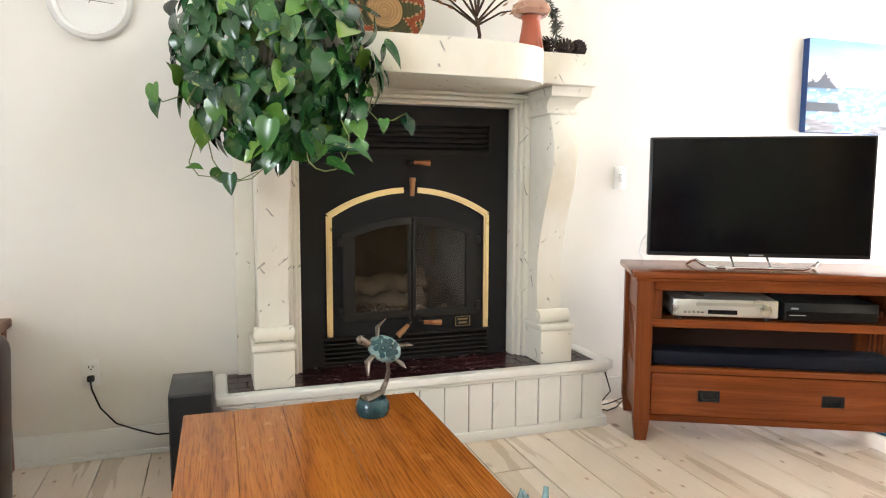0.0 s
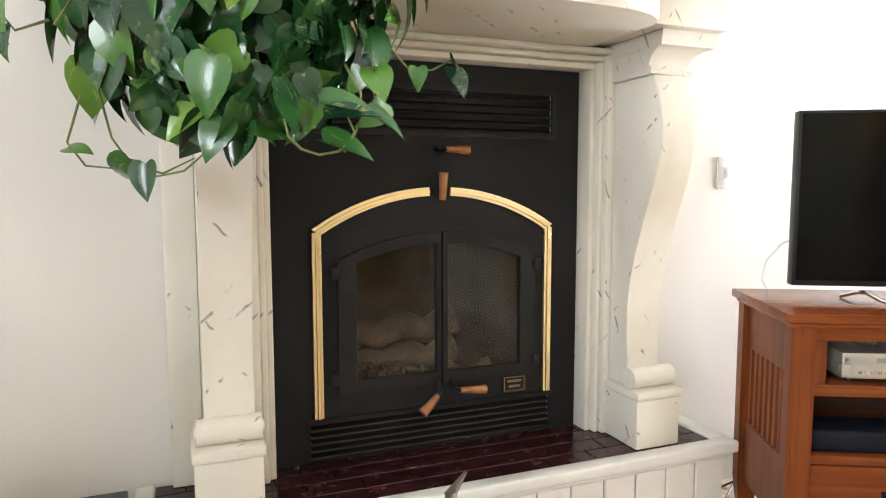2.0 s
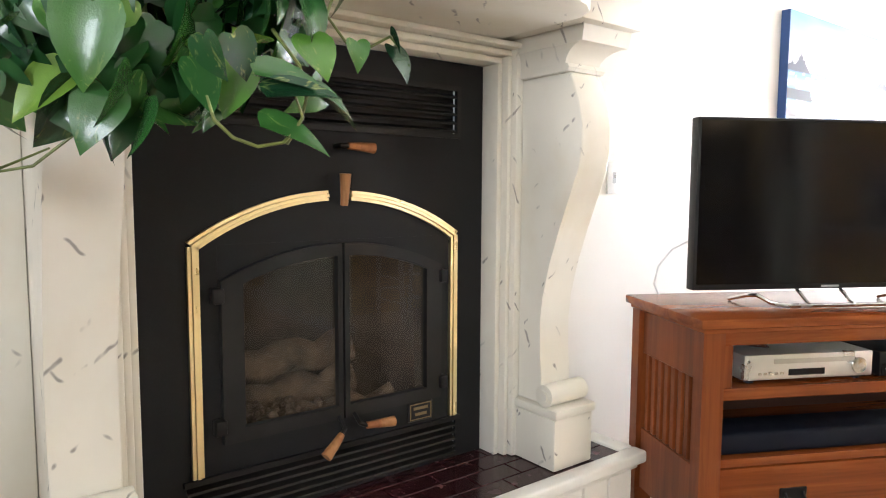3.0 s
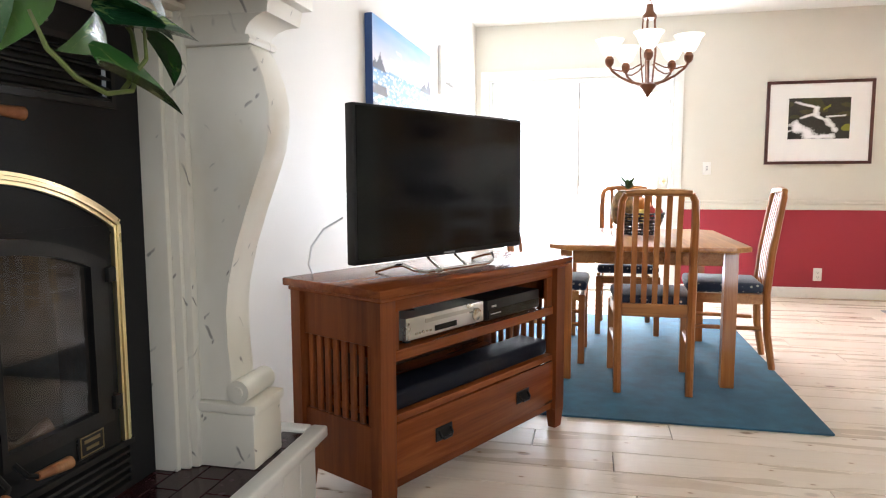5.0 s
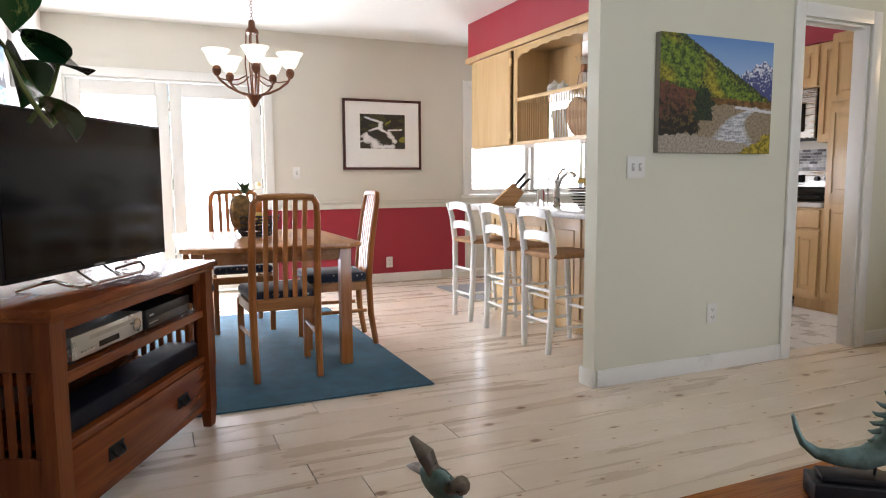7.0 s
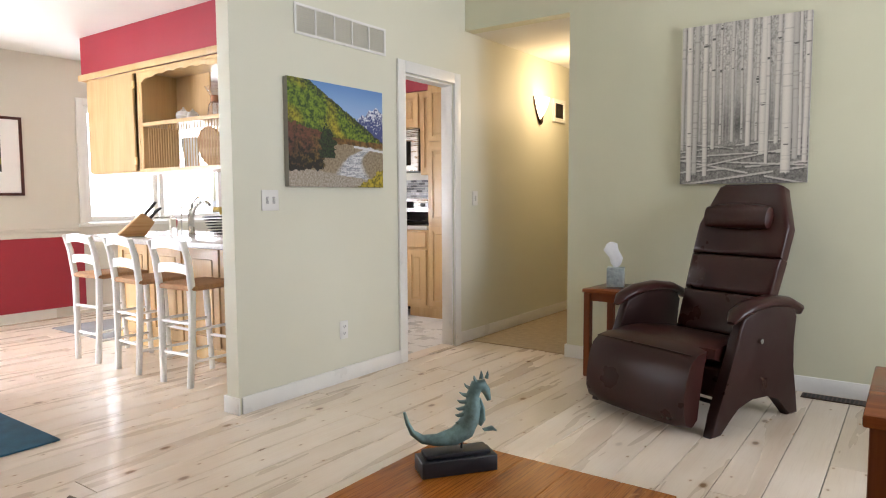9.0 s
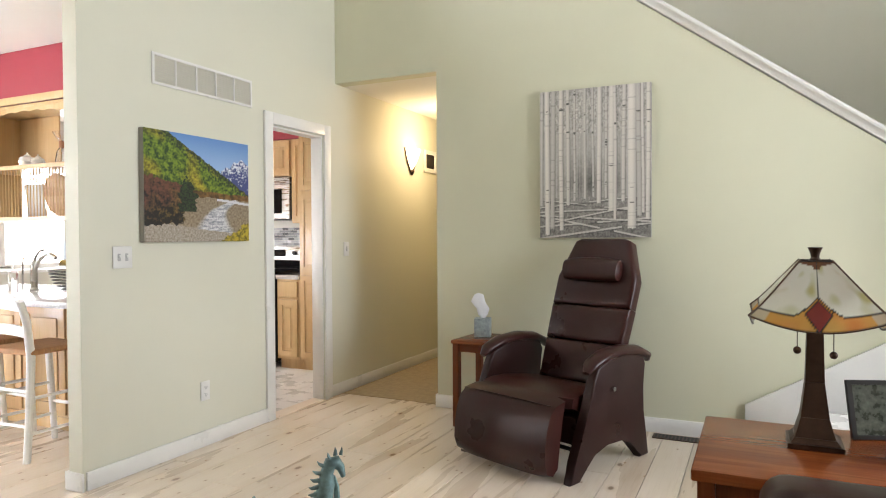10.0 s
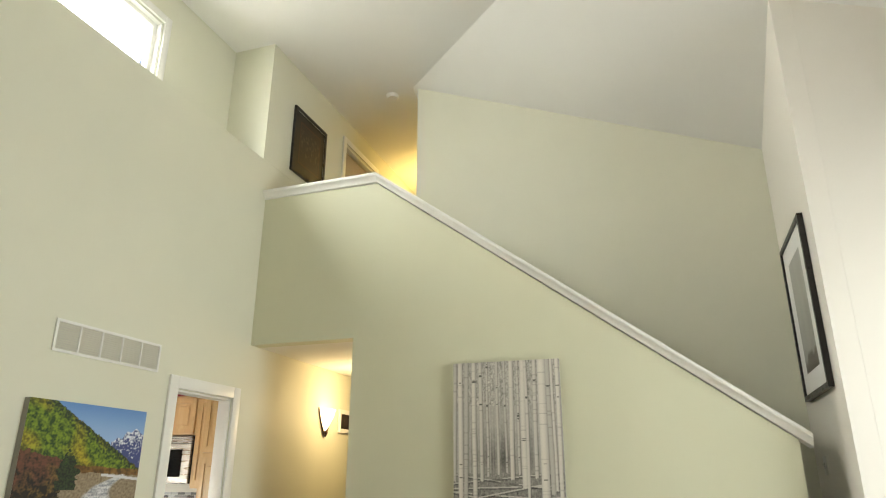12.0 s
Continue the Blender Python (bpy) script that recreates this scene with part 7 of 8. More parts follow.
tissue_box(pose(1.145, -1.76, 0.579, 0, 0, 18), "grey patterned tissue box with a raised tissue", (0.36, 0.42, 0.42))
tissue_box(pose(-0.945, 0.14, 0.601, 0, 0, 8) @ Matrix.Scale(0.70, 4), "white patterned tissue box on the end table", (0.62, 0.60, 0.60))
pf = thing("photo_frame", "black photo frame standing on the end table", "photo frame", pose(-1.02, 0.0, 0.602, -10, 0, 100) @ Matrix.Scale(0.62, 4))
bm = bmesh.new()
box(bm, -0.07, 0.07, -0.008, 0.008, 0.0, 0.20, 0.003, 2)
part("frame", bm, BLACKPL, pf)
bm = bmesh.new()
box(bm, -0.052, 0.052, -0.0105, -0.0085, 0.02, 0.18)
part("print", bm, mat("dim_photo", (0.05, 0.07, 0.06), 0.3, var=0.6, scale=20), pf)


def end_table(m, label):
    t = thing("end_table", label, "end table", m, "end tables by the sofa")
    bm = bmesh.new()
    box(bm, -0.40, 0.275, -0.31, 0.31, 0.565, 0.60, 0.006, 2)
    part("top", bm, OAK, t)
    for x in (-0.36, 0.235):
        for y in (-0.27, 0.27):
            bm = bmesh.new()
            box(bm, x - 0.024, x + 0.024, y - 0.024, y + 0.024, 0, 0.564, 0.003)
            part("leg", bm, OAKV, t)
    for y in (-0.262, 0.262):
        bm = bmesh.new()
        box(bm, -0.335, 0.21, y - 0.009, y + 0.009, 0.10, 0.564, 0.002)
        part("panel", bm, OAKV, t)
    for x in (-0.353, 0.228):
        bm = bmesh.new()
        box(bm, x - 0.009, x + 0.009, -0.245, 0.245, 0.10, 0.564, 0.002)
        part("panel", bm, OAKV, t)
    return t


et = end_table(pose(-0.655, 0.145, 0), "reddish oak end table beside the sofa")
copy_thing(et, pose(-0.955, 2.84, 0))

# table lamp with a stained-glass shade
lp = thing("table_lamp", "bronze table lamp with a stained-glass shade", "lamp", pose(-0.715, 0.055, 0.601))
bm = bmesh.new()
for z0, z1, w0, w1 in ((0.0, 0.014, 0.078, 0.078), (0.0145, 0.03, 0.070, 0.058), (0.0305, 0.09, 0.056, 0.040), (0.0905, 0.20, 0.040, 0.027), (0.2005, 0.36, 0.027, 0.023), (0.3605, 0.375, 0.028, 0.028)):
    a = [bm.verts.new((x * w0, y * w0, z0)) for x, y in ((-1, -1), (1, -1), (1, 1), (-1, 1))]
    b = [bm.verts.new((x * w1, y * w1, z1)) for x, y in ((-1, -1), (1, -1), (1, 1), (-1, 1))]
    bm.faces.new(a), bm.faces.new(b)
    for i in range(4):
        bm.faces.new((a[i], a[(i + 1) % 4], b[(i + 1) % 4], b[i]))
part("base", bm, BRONZE, lp, smooth=20)
bm = bmesh.new()
tube(bm, [(0, 0, 0.375), (0, 0, 0.60)], 0.006, 8)
part("stem", bm, BRONZE, lp)
bm = bmesh.new()
lathe(bm, [(0.0, 0.578), (0.022, 0.58), (0.012, 0.592), (0.014, 0.605), (0.022, 0.624), (0.0, 0.626)], 10)
part("finial", bm, BRONZE, lp)
STG = print_mat("stained_glass", 0.25)
stb = STG.node_tree.nodes["Principled BSDF"]
stb.inputs["Transmission Weight"].default_value = 0.25


def shade_pt(u, v):
    w = 0.043 + 0.134 * v
    z = 0.585 - 0.165 * v - 0.045 * (1 - u * u) * v ** 4
    return (u * w * (1 + 0.07 * v ** 6 * u * u), w * (1 + 0.05 * v ** 6 * u * u), z)


def shade_col(u, v):
    a = abs(u)
    vc = 0.86 - 0.24 * max(0, 1 - a / 0.42) ** 1.3
    n = nz(u * 3, v * 4, 61 if u > 0 else 65)
    lead = (0.012, 0.010, 0.009)
    d = a / 0.24 + abs(v - 0.83) / 0.185
    if v < 0.035 or v > 0.985 or a < 0.012 and v < 0.66 or a > 0.985:
        return lead
    if v < 0.13 - 0.08 * a + 0.05 * (a < 0.15):
        return (0.16, 0.06, 0.025)
    if d < 1:
        return (0.22, 0.018, 0.012) if d < 0.88 else lead
    if abs(v - vc) < 0.014:
        return lead
    if v < vc:
        return lerp3((0.74, 0.73, 0.62), (0.50, 0.46, 0.20), n * 2.2 - 0.1)
    if abs(a - 0.80) < 0.012:
        return lead
    if a > 0.8:
        return (0.55, 0.45, 0.30)
    return lerp3((0.55, 0.17, 0.02), (0.62, 0.33, 0.05), 0.5 + n)


for k in range(4):
    nx, ny = 64, 44
    vs = [shade_pt(2 * i / nx - 1, j / ny) for j in range(ny + 1) for i in range(nx + 1)]
    fc = [(j * (nx + 1) + i, j * (nx + 1) + i + 1, (j + 1) * (nx + 1) + i + 1, (j + 1) * (nx + 1) + i) for j in range(ny) for i in range(nx)]
    me = bpy.data.meshes.new("shade_panel")
    me.from_pydata(vs, [], fc)
    at = me.color_attributes.new("Col", "FLOAT_COLOR", "POINT")
    at.data.foreach_set("color", [c for j in range(ny + 1) for i in range(nx + 1) for c in (*shade_col(2 * i / nx - 1, j / ny), 1.0)])
    me.materials.append(STG)
    me.polygons.foreach_set("use_smooth", [True] * len(me.polygons))
    ob = new("shade_panel", me)
    ob.parent, ob.rotation_euler = lp, (0, 0, k * math.pi / 2)
    bm = bmesh.new()
    tube(bm, [shade_pt(1, j / 10) for j in range(11)], 0.003, 6)
    tube(bm, [shade_pt(i / 12 * 2 - 1, 1) for i in range(13)], 0.0025, 6)
    o = part("shade_rib", bm, BRONZE, lp)
    o.rotation_euler = (0, 0, k * math.pi / 2)
for x in (-0.05, 0.05):
    bm = bmesh.new()
    tube(bm, [(x, 0.03, 0.42), (x, 0.03, 0.30 + 0.01 * (x > 0))], 0.0015, 5)
    pc = part("pull_chain", bm, BRONZE, lp)
    bm = bmesh.new()
    ball(bm, (x, 0.03, 0.29 + 0.01 * (x > 0)), 0.012)
    part("pull_bead", bm, BRONZE, pc)
ph = thing("photo_frame", "small black photo frame on the end table", "photo frame", pose(-0.90, -0.07, 0.601, -14, 0, 200))
bm = bmesh.new()
ring(bm, [(-0.075, 0), (0.075, 0), (0.075, 0.19), (-0.075, 0.19)], [(-0.06, 0.015), (0.06, 0.015), (0.06, 0.175), (-0.06, 0.175)], -0.008, 0.008)
part("frame", bm, FRAMEBK, ph)
bm = bmesh.new()
box(bm, -0.06, 0.06, -0.003, 0.003, 0.015, 0.175)
part("photo", bm, mat("dark_photo", (0.10, 0.11, 0.08), 0.3, var=0.7, scale=30), ph)

# sofa
so = thing("sofa", "dark brown leather sofa with rolled arms", "sofa", pose(-1.05, 1.60, 0))
bm = bmesh.new()
box(bm, -0.42, 0.40, -0.86, 0.86, 0.06, 0.30, 0.03, 3)
part("base", bm, LEATHERD, so)
for s in (-1, 1):
    bm = bmesh.new()
    y0, y1 = sorted((s * 0.87, s * 1.10))
    box(bm, -0.42, 0.475, y0, y1, 0.03, 0.655, 0.07, 5)
    for v in bm.verts:
        if v.co.x > 0.3 and v.co.z > 0.3:
            v.co.x += 0.02
    part("arm", bm, LEATHERD, so, smooth=60)
    bm = bmesh.new()
    y0, y1 = sorted((s * 0.005, s * 0.86))
    box(bm, -0.20, 0.44, y0, y1, 0.305, 0.45, 0.045, 4)
    part("seat_cushion", bm, LEATHERD, so, smooth=60)
    bm = bmesh.new()
    box(bm, -0.40, -0.19, y0, y1, 0.455, 0.86, 0.06, 4)
    part("back_cushion", bm, LEATHERD, so, smooth=60)
for x in (-0.36, 0.36):
    for y in (-0.95, 0.95):
        bm = bmesh.new()
        tube(bm, [(x, y, 0), (x, y, 0.06)], [0.02, 0.026], 10)
        part("foot", bm, OAKV, so)

# ---- statues on the coffee table ----
random.seed(2)
bm = bmesh.new()
lathe(bm, [(0.0, 0.0), (0.052, 0.0), (0.060, 0.02), (0.056, 0.045), (0.046, 0.058), (0.0, 0.060)], 28)
tube(bm, [(-0.035, -0.01, 0.060), (0.0, -0.005, 0.063), (0.035, 0.0, 0.075), (0.052, 0.0, 0.11), (0.048, -0.03, 0.155), (0.032, -0.06, 0.19), (0.026, -0.092, 0.210)], [0.03, 0.022, 0.016, 0.012, 0.010, 0.011, 0.014], 10, 1, flat=0.5)
TM = pose(0.005, -0.10, 0.252, 0, 0, 0) @ Matrix.Rotation(radians(56), 4, "X") @ Matrix.Rotation(radians(-24), 4, "Z")
ball(bm, TM @ Vector((0, 0, 0)), (0.058, 0.046, 0.022), 2, 20, 12, TM.to_3x3().to_4x4())
for i in range(19):
    a = i * 2.399
    r = 0.9 * math.sqrt(i / 19)
    p = Vector((0.05 * r * math.cos(a), 0.04 * r * math.sin(a), 0.021 * math.sqrt(max(0, 1 - r * r * 0.8))))
    vs = bmesh.ops.create_cone(bm, cap_ends=True, segments=6, radius1=0.0125, radius2=0.009, depth=0.004)["verts"]
    nrm = Vector((p.x / 0.058 ** 2, p.y / 0.046 ** 2, p.z / 0.022 ** 2)).normalized()
    bmesh.ops.transform(bm, matrix=TM @ Matrix.Translation(p) @ nrm.to_track_quat("Z", "Y").to_matrix().to_4x4(), verts=vs)
    for f in {f for w in vs for f in w.link_faces}:
        f.material_index = 0
tube(bm, [TM @ Vector(p) for p in ((-0.05, 0, 0), (-0.072, 0, 0.006), (-0.09, 0, 0.010), (-0.10, 0, 0.008))], [0.012, 0.012, 0.016, 0.006], 10, 1)
for pts in (((-0.03, 0.03, 0), (-0.04, 0.065, 0.008), (-0.02, 0.10, 0.012)), ((-0.03, -0.03, 0), (-0.045, -0.06, -0.006), (-0.03, -0.10, -0.02)), ((0.045, 0.025, 0), (0.075, 0.04, 0), (0.095, 0.045, -0.006)), ((0.045, -0.025, 0), (0.07, -0.035, 0), (0.085, -0.04, -0.006))):
    tube(bm, [TM @ Vector(p) for p in pts], [0.012, 0.016, 0.005], 8, 1, flat=0.4)
solo("turtle_statue", bm, [TEAL, mat("aged_silver_bronze", (0.24, 0.20, 0.16), 0.35, 0.7, var=0.4, scale=40), VERDI], "teal and bronze sea turtle statue on a curved stem", "statue", pose(0.492, 2.075, TZ + 0.001, 0, 0, 8) @ Matrix.Scale(0.84, 4), smooth=40)

bm = bmesh.new()
box(bm, -0.10, 0.10, -0.036, 0.036, 0.0, 0.038, 0.003, 2, mi=1)
box(bm, -0.085, 0.085, -0.026, 0.026, 0.0385, 0.050, 0.003, 2, mi=1)
tube(bm, [(0.015, 0, 0.05), (0.015, 0, 0.075)], 0.003, 8, 1)
tube(bm, [(-0.135, 0, 0.150), (-0.128, 0, 0.125), (-0.115, 0, 0.10), (-0.09, 0, 0.082), (-0.05, 0, 0.076), (-0.005, 0, 0.080), (0.025, 0, 0.095), (0.04, 0, 0.12), (0.045, 0, 0.15), (0.046, 0, 0.175), (0.056, 0, 0.195), (0.072, 0, 0.196), (0.082, 0, 0.182), (0.090, 0, 0.160)], [0.004, 0.006, 0.008, 0.011, 0.015, 0.021, 0.025, 0.024, 0.021, 0.017, 0.017, 0.016, 0.010, 0.006], 12)
for i, (x, z, a) in enumerate(((0.012, 0.118, 200), (0.012, 0.132, 190), (0.014, 0.146, 185), (0.018, 0.160, 175), (0.024, 0.174, 165), (0.032, 0.188, 150), (0.044, 0.205, 120), (0.058, 0.213, 95), (0.072, 0.212, 75))):
    d = Vector((math.cos(radians(a)), 0, math.sin(radians(a))))
    p = Vector((x + 0.012, 0, z))
    l = 1.0 if i < 6 else 0.55
    tube(bm, [p, p + d * 0.018 * l, p + d * 0.026 * l + Vector((0, 0, 0.004))], [0.006, 0.004, 0.001], 6)
tube(bm, [(0.075, 0.0, 0.088), (0.10, 0, 0.090), (0.112, 0, 0.082)], [0.008, 0.012, 0.003], 8, flat=0.4)
tube(bm, [(0.066, 0, 0.165), (0.070, 0, 0.14), (0.072, 0, 0.115), (0.066, 0, 0.10)], [0.004, 0.010, 0.011, 0.006], 8, flat=0.7)
for v in bm.verts:
    if v.co.z > 0.07:
        v.co += Vector((nz(v.co.x * 60, v.co.y * 60, v.co.z * 60) * 0.003, 0, 0))
solo("seahorse_statue", bm, [VERDI, mat("black_plinth", (0.012, 0.013, 0.018), 0.4)], "verdigris seahorse statue on a black plinth", "statue", pose(0.497, 1.062, TZ + 0.001, 0, 0, 233) @ Matrix.Diagonal((1.04, 1.1, 1.13, 1)), smooth=45)

# ---- mantel things ----
MZ = 1.6665
bm = bmesh.new()
rings_, segs = 26, 72
vs = [[bm.verts.new((r * 0.125 / rings_ * math.cos(a), r * 0.125 / rings_ * math.sin(a), 0.03 * (r / rings_) ** 2 + 0.0022 * (r % 2))) for a in (2 * math.pi * k / segs for k in range(segs))] for r in range(1, rings_ + 1)]
for r in range(rings_ - 1):
    for k in range(segs):
        f = bm.faces.new((vs[r][k], vs[r][(k + 1) % segs], vs[r + 1][(k + 1) % segs], vs[r + 1][k]))
        ph_ = (k / segs * 7) % 1
        star = 0.42 + 0.5 * abs(ph_ - 0.5) * 2
        q = r / rings_
        f.material_index = 0 if q < 0.40 else (2 if q < star else (0 if q < star + 0.05 else (3 if q < star + 0.30 else (0 if (k + r) % 3 == 0 else 2))))
bm.faces.new(vs[0])
lathe(bm, [(0.0, -0.012), (0.06, -0.012), (0.122, 0.024), (0.1255, 0.031), (0.120, 0.024), (0.06, -0.009), (0.0, -0.009)], 48, mi=1)
solo("woven_basket_tray", bm, [mat("natural_coil", (0.50, 0.30, 0.14), 0.85, fine=300, bmp=0.5), mat("black_coil", (0.03, 0.03, 0.02), 0.85), mat("olive_coil", (0.075, 0.075, 0.03), 0.85), mat("rust_coil", (0.30, 0.07, 0.025), 0.85)], "round coiled basket with a rust star pattern", "basket", pose(0.757, 2.99, MZ + 0.165, 80, 0, 0) @ Matrix.Scale(1.32, 4))
random.seed(12)
wt = thing("wire_tree", "small metal tree sculpture with amber leaves", "sculpture", pose(1.13, 2.88, MZ) @ Matrix.Scale(1.15, 4))
bm = bmesh.new()
lathe(bm, [(0.0, 0), (0.03, 0), (0.02, 0.012), (0.009, 0.03)], 14)
tips = []
tube(bm, [(0, 0, 0.02), (0.008, 0, 0.06), (0.0, 0, 0.10), (-0.012, 0, 0.14)], [0.008, 0.007, 0.0065, 0.005], 8)
for k in range(11):
    a = radians(-78 + k * 15.6)
    b1 = Vector((-0.002 * (k % 4), 0.01 * math.sin(k * 2.1), 0.085 + 0.055 * (1 - abs(k - 5) / 6)))
    e = b1 + Vector((math.sin(a) * 0.21, 0.05 * math.sin(k * 1.3), 0.05 + math.cos(a) * 0.16))
    m_ = b1.lerp(e, 0.5) + Vector((0, 0, 0.018))
    tube(bm, [b1, m_, e], [0.005, 0.0035, 0.0015], 6)
    for t in (0.45, 0.62, 0.78, 0.9, 1.0):
        tips.append((b1.lerp(e, t) + Vector((random.uniform(-0.012, 0.012), random.uniform(-0.012, 0.012), random.uniform(0.0, 0.02))), a))
tagged(part("branches", bm, BRONZE, wt), kind="stuff")
bm = bmesh.new()
for p, a in tips:
    d = Vector((math.sin(a), random.uniform(-0.4, 0.4), math.cos(a) * 0.6 + 0.4)).normalized()
    tube(bm, [p, p + d * 0.014, p + d * 0.036], [0.001, 0.010, 0.001], 6, flat=0.35)
tagged(part("leaves", bm, mat("amber_leaf", (0.32, 0.13, 0.05), 0.4, 0.3, var=0.5, scale=60), wt), "amber metal leaves", kind="stuff")
ms = thing("ceramic_mushroom", "glazed terracotta mushroom figure on the mantel", "figurine", pose(1.375, 2.88, MZ) @ Matrix.Scale(1.14, 4))
bm = bmesh.new()
lathe(bm, [(0.0, 0), (0.052, 0), (0.050, 0.02), (0.036, 0.10), (0.032, 0.13), (0.040, 0.145), (0.0, 0.146)], 30, wob=lambda k: 1 + 0.06 * math.sin(15 * k))
part("stalk", bm, TERRA, ms)
bm = bmesh.new()
lathe(bm, [(0.0, 0.146), (0.062, 0.148), (0.074, 0.162), (0.066, 0.185), (0.04, 0.205), (0.0, 0.212)], 30, wob=lambda k: 1 + 0.05 * math.sin(5 * k))
part("cap", bm, mat("blush_glaze", (0.52, 0.28, 0.19), 0.3, var=0.2, scale=20), ms)
PINE = mat("pinecone_brown", (0.055, 0.032, 0.022), 0.8, var=0.5, scale=60)


def pinecone(m, grp="pine cones on the mantel"):
    bm = bmesh.new()
    ball(bm, (0, 0, 0), (0.022, 0.022, 0.034), 0, 10, 8)
    for i in range(70):
        z = -0.036 + 0.075 * i / 70
        r = 0.031 * math.sqrt(max(0.05, 1 - (z / 0.045) ** 2))
        a = i * 2.399
        d = Vector((math.cos(a), math.sin(a), 0.35))
        p = Vector((math.cos(a) * r * 0.6, math.sin(a) * r * 0.6, z))
        tube(bm, [p, p + d * r * 0.45, p + d * r * 0.62], [0.003, 0.008, 0.002], 5, flat=0.35)
    return solo("pine_cone", bm, PINE, "dark brown pine cone on the mantel", "pine cone", m, grp)


pc_ = pinecone(pose(1.505, 2.83, MZ + 0.036, 80, 0, 20))
copy_thing(pc_, pose(1.585, 2.84, MZ + 0.036, 75, 0, -40))
copy_thing(pc_, pose(1.455, 2.90, MZ + 0.05, 10, 20, 0))
bm = bmesh.new()
random.seed(8)
for i in range(260):
    t = random.random()
    c = Vector((1.50 + 0.035 * math.sin(t * 5), 2.95, MZ + 0.01 + 0.36 * t))
    d = Vector((random.gauss(0, 1), random.gauss(0, 1) - 0.3, random.gauss(0, 0.8))).normalized()
    tube(bm, [c, c + d * 0.022, c + d * 0.04], [0.002, 0.004, 0.0008], 4, flat=0.5)
solo("dried_garland", bm, mat("grey_green_sprig", (0.16, 0.17, 0.14), 0.85, var=0.5, scale=50), "grey-green dried sprig standing on the mantel", "dried plant")

# ---- clock ----
ck = thing("wall_clock", "round white wall clock with small pictured dial", "clock", pose(-0.357, YN - 0.001, 1.812) @ Matrix.Scale(0.96, 4))
bm = bmesh.new()
lathe(bm, [(0.118, 0.018), (0.122, 0.030), (0.135, 0.036), (0.150, 0.026), (0.156, 0.010), (0.154, 0.0), (0.0, 0.0), (0.0, 0.012), (0.118, 0.0125)], 48)
bmesh.ops.transform(bm, matrix=pose(0, 0, 0, 90), verts=bm.verts)
part("rim", bm, PLASTIC, ck)
bm = bmesh.new()
lathe(bm, [(0.0, 0.0135), (0.119, 0.0135), (0.119, 0.0145), (0.0, 0.0145)], 48)
bmesh.ops.transform(bm, matrix=pose(0, 0, 0, 90), verts=bm.verts)
part("dial", bm, MATBOARD, ck)
random.seed(3)
PB = [mat("bird_brown", (0.10, 0.07, 0.05), 0.7), mat("bird_grey", (0.12, 0.12, 0.13), 0.7), mat("bird_sand", (0.34, 0.25, 0.17), 0.7)]
for h in range(12):
    a = radians(90 - 30 * h)
    bm = bmesh.new()
    ball(bm, (0.090 * math.cos(a), -0.0155, 0.090 * math.sin(a)), (0.013, 0.001, 0.009), 0, 10, 6)
    ball(bm, (0.090 * math.cos(a) + 0.009, -0.0155, 0.090 * math.sin(a) + 0.008), (0.006, 0.001, 0.006), 0, 8, 6)
    part("hour_picture", bm, PB[h % 3], ck)
for a, l, w in ((62, 0.055, 0.0035), (-5, 0.085, 0.0025)):
    bm = bmesh.new()
    u = Vector((math.cos(radians(a)), 0, math.sin(radians(a))))
    tube(bm, [Vector((0, -0.018, 0)) - u * 0.012, Vector((0, -0.018, 0)) + u * l], w, 6, flat=0.4)
    part("pointer", bm, BLACKPL, ck)

# ---- vents, sconce, detector ----
vg = thing("air_return_grille", "white five-panel air return grille", "vent", pose(XE - 0.001, -0.592, 2.207, 0, 0, -90))
bm = bmesh.new()
wall_mesh(bm, "y", -0.010, -0.001, (-0.40, 0.40), (-0.088, 0.088), [(-0.385 + i * 0.156, -0.385 + i * 0.156 + 0.146, -0.074, 0.074) for i in range(5)])
part("frame", bm, TRIM, vg, smooth=0)
for i in range(5):
    for j in range(12):
        bm = bmesh.new()
        z = -0.070 + j * 0.0122
        x0 = -0.385 + i * 0.156
        prism(bm, [(-0.008, z), (-0.007, z + 0.0015), (-0.0015, z + 0.0105), (-0.0025, z + 0.009)], x0, x0 + 0.146, "x")
        # white slats given the greige: shade between the louvres put into their colour
        part("slat", bm, GREIGE, vg)
sc = thing("wall_sconce", "lit alabaster sconce in a bronze holder", "sconce", pose(XE - 0.001, -3.22, 2.0, 0, 0, -90))
bm = bmesh.new()
n = 12
for k in range(1):
    rows = []
    for r, z in ((0.012, -0.10), (0.045, -0.05), (0.075, 0.02), (0.10, 0.10)):
        rows.append([bm.verts.new((r * 1.15 * math.cos(a), -r * math.sin(a), z)) for a in (math.pi * j / n for j in range(n + 1))])
    for a, b in zip(rows, rows[1:]):
        for j in range(n):
            bm.faces.new((a[j], a[j + 1], b[j + 1], b[j]))
part("glass_shade", bm, SCONCEGL, sc, "glowing alabaster half bowl")
for s in (-1, 1):
    bm = bmesh.new()
    tube(bm, [(s * 0.118, -0.006, 0.11), (s * 0.105, -0.010, 0.04), (s * 0.075, -0.012, -0.03), (s * 0.03, -0.014, -0.10), (0, -0.016, -0.125)], [0.006, 0.008, 0.009, 0.011, 0.013], 8)
    part("bracket", bm, BRONZE, sc)
bm = bmesh.new()
lathe(bm, [(0.0, -0.15), (0.012, -0.14), (0.026, -0.11), (0.018, -0.095), (0.0, -0.094)], 14, (0, -0.02, 0))
part("finial", bm, BRONZE, sc)
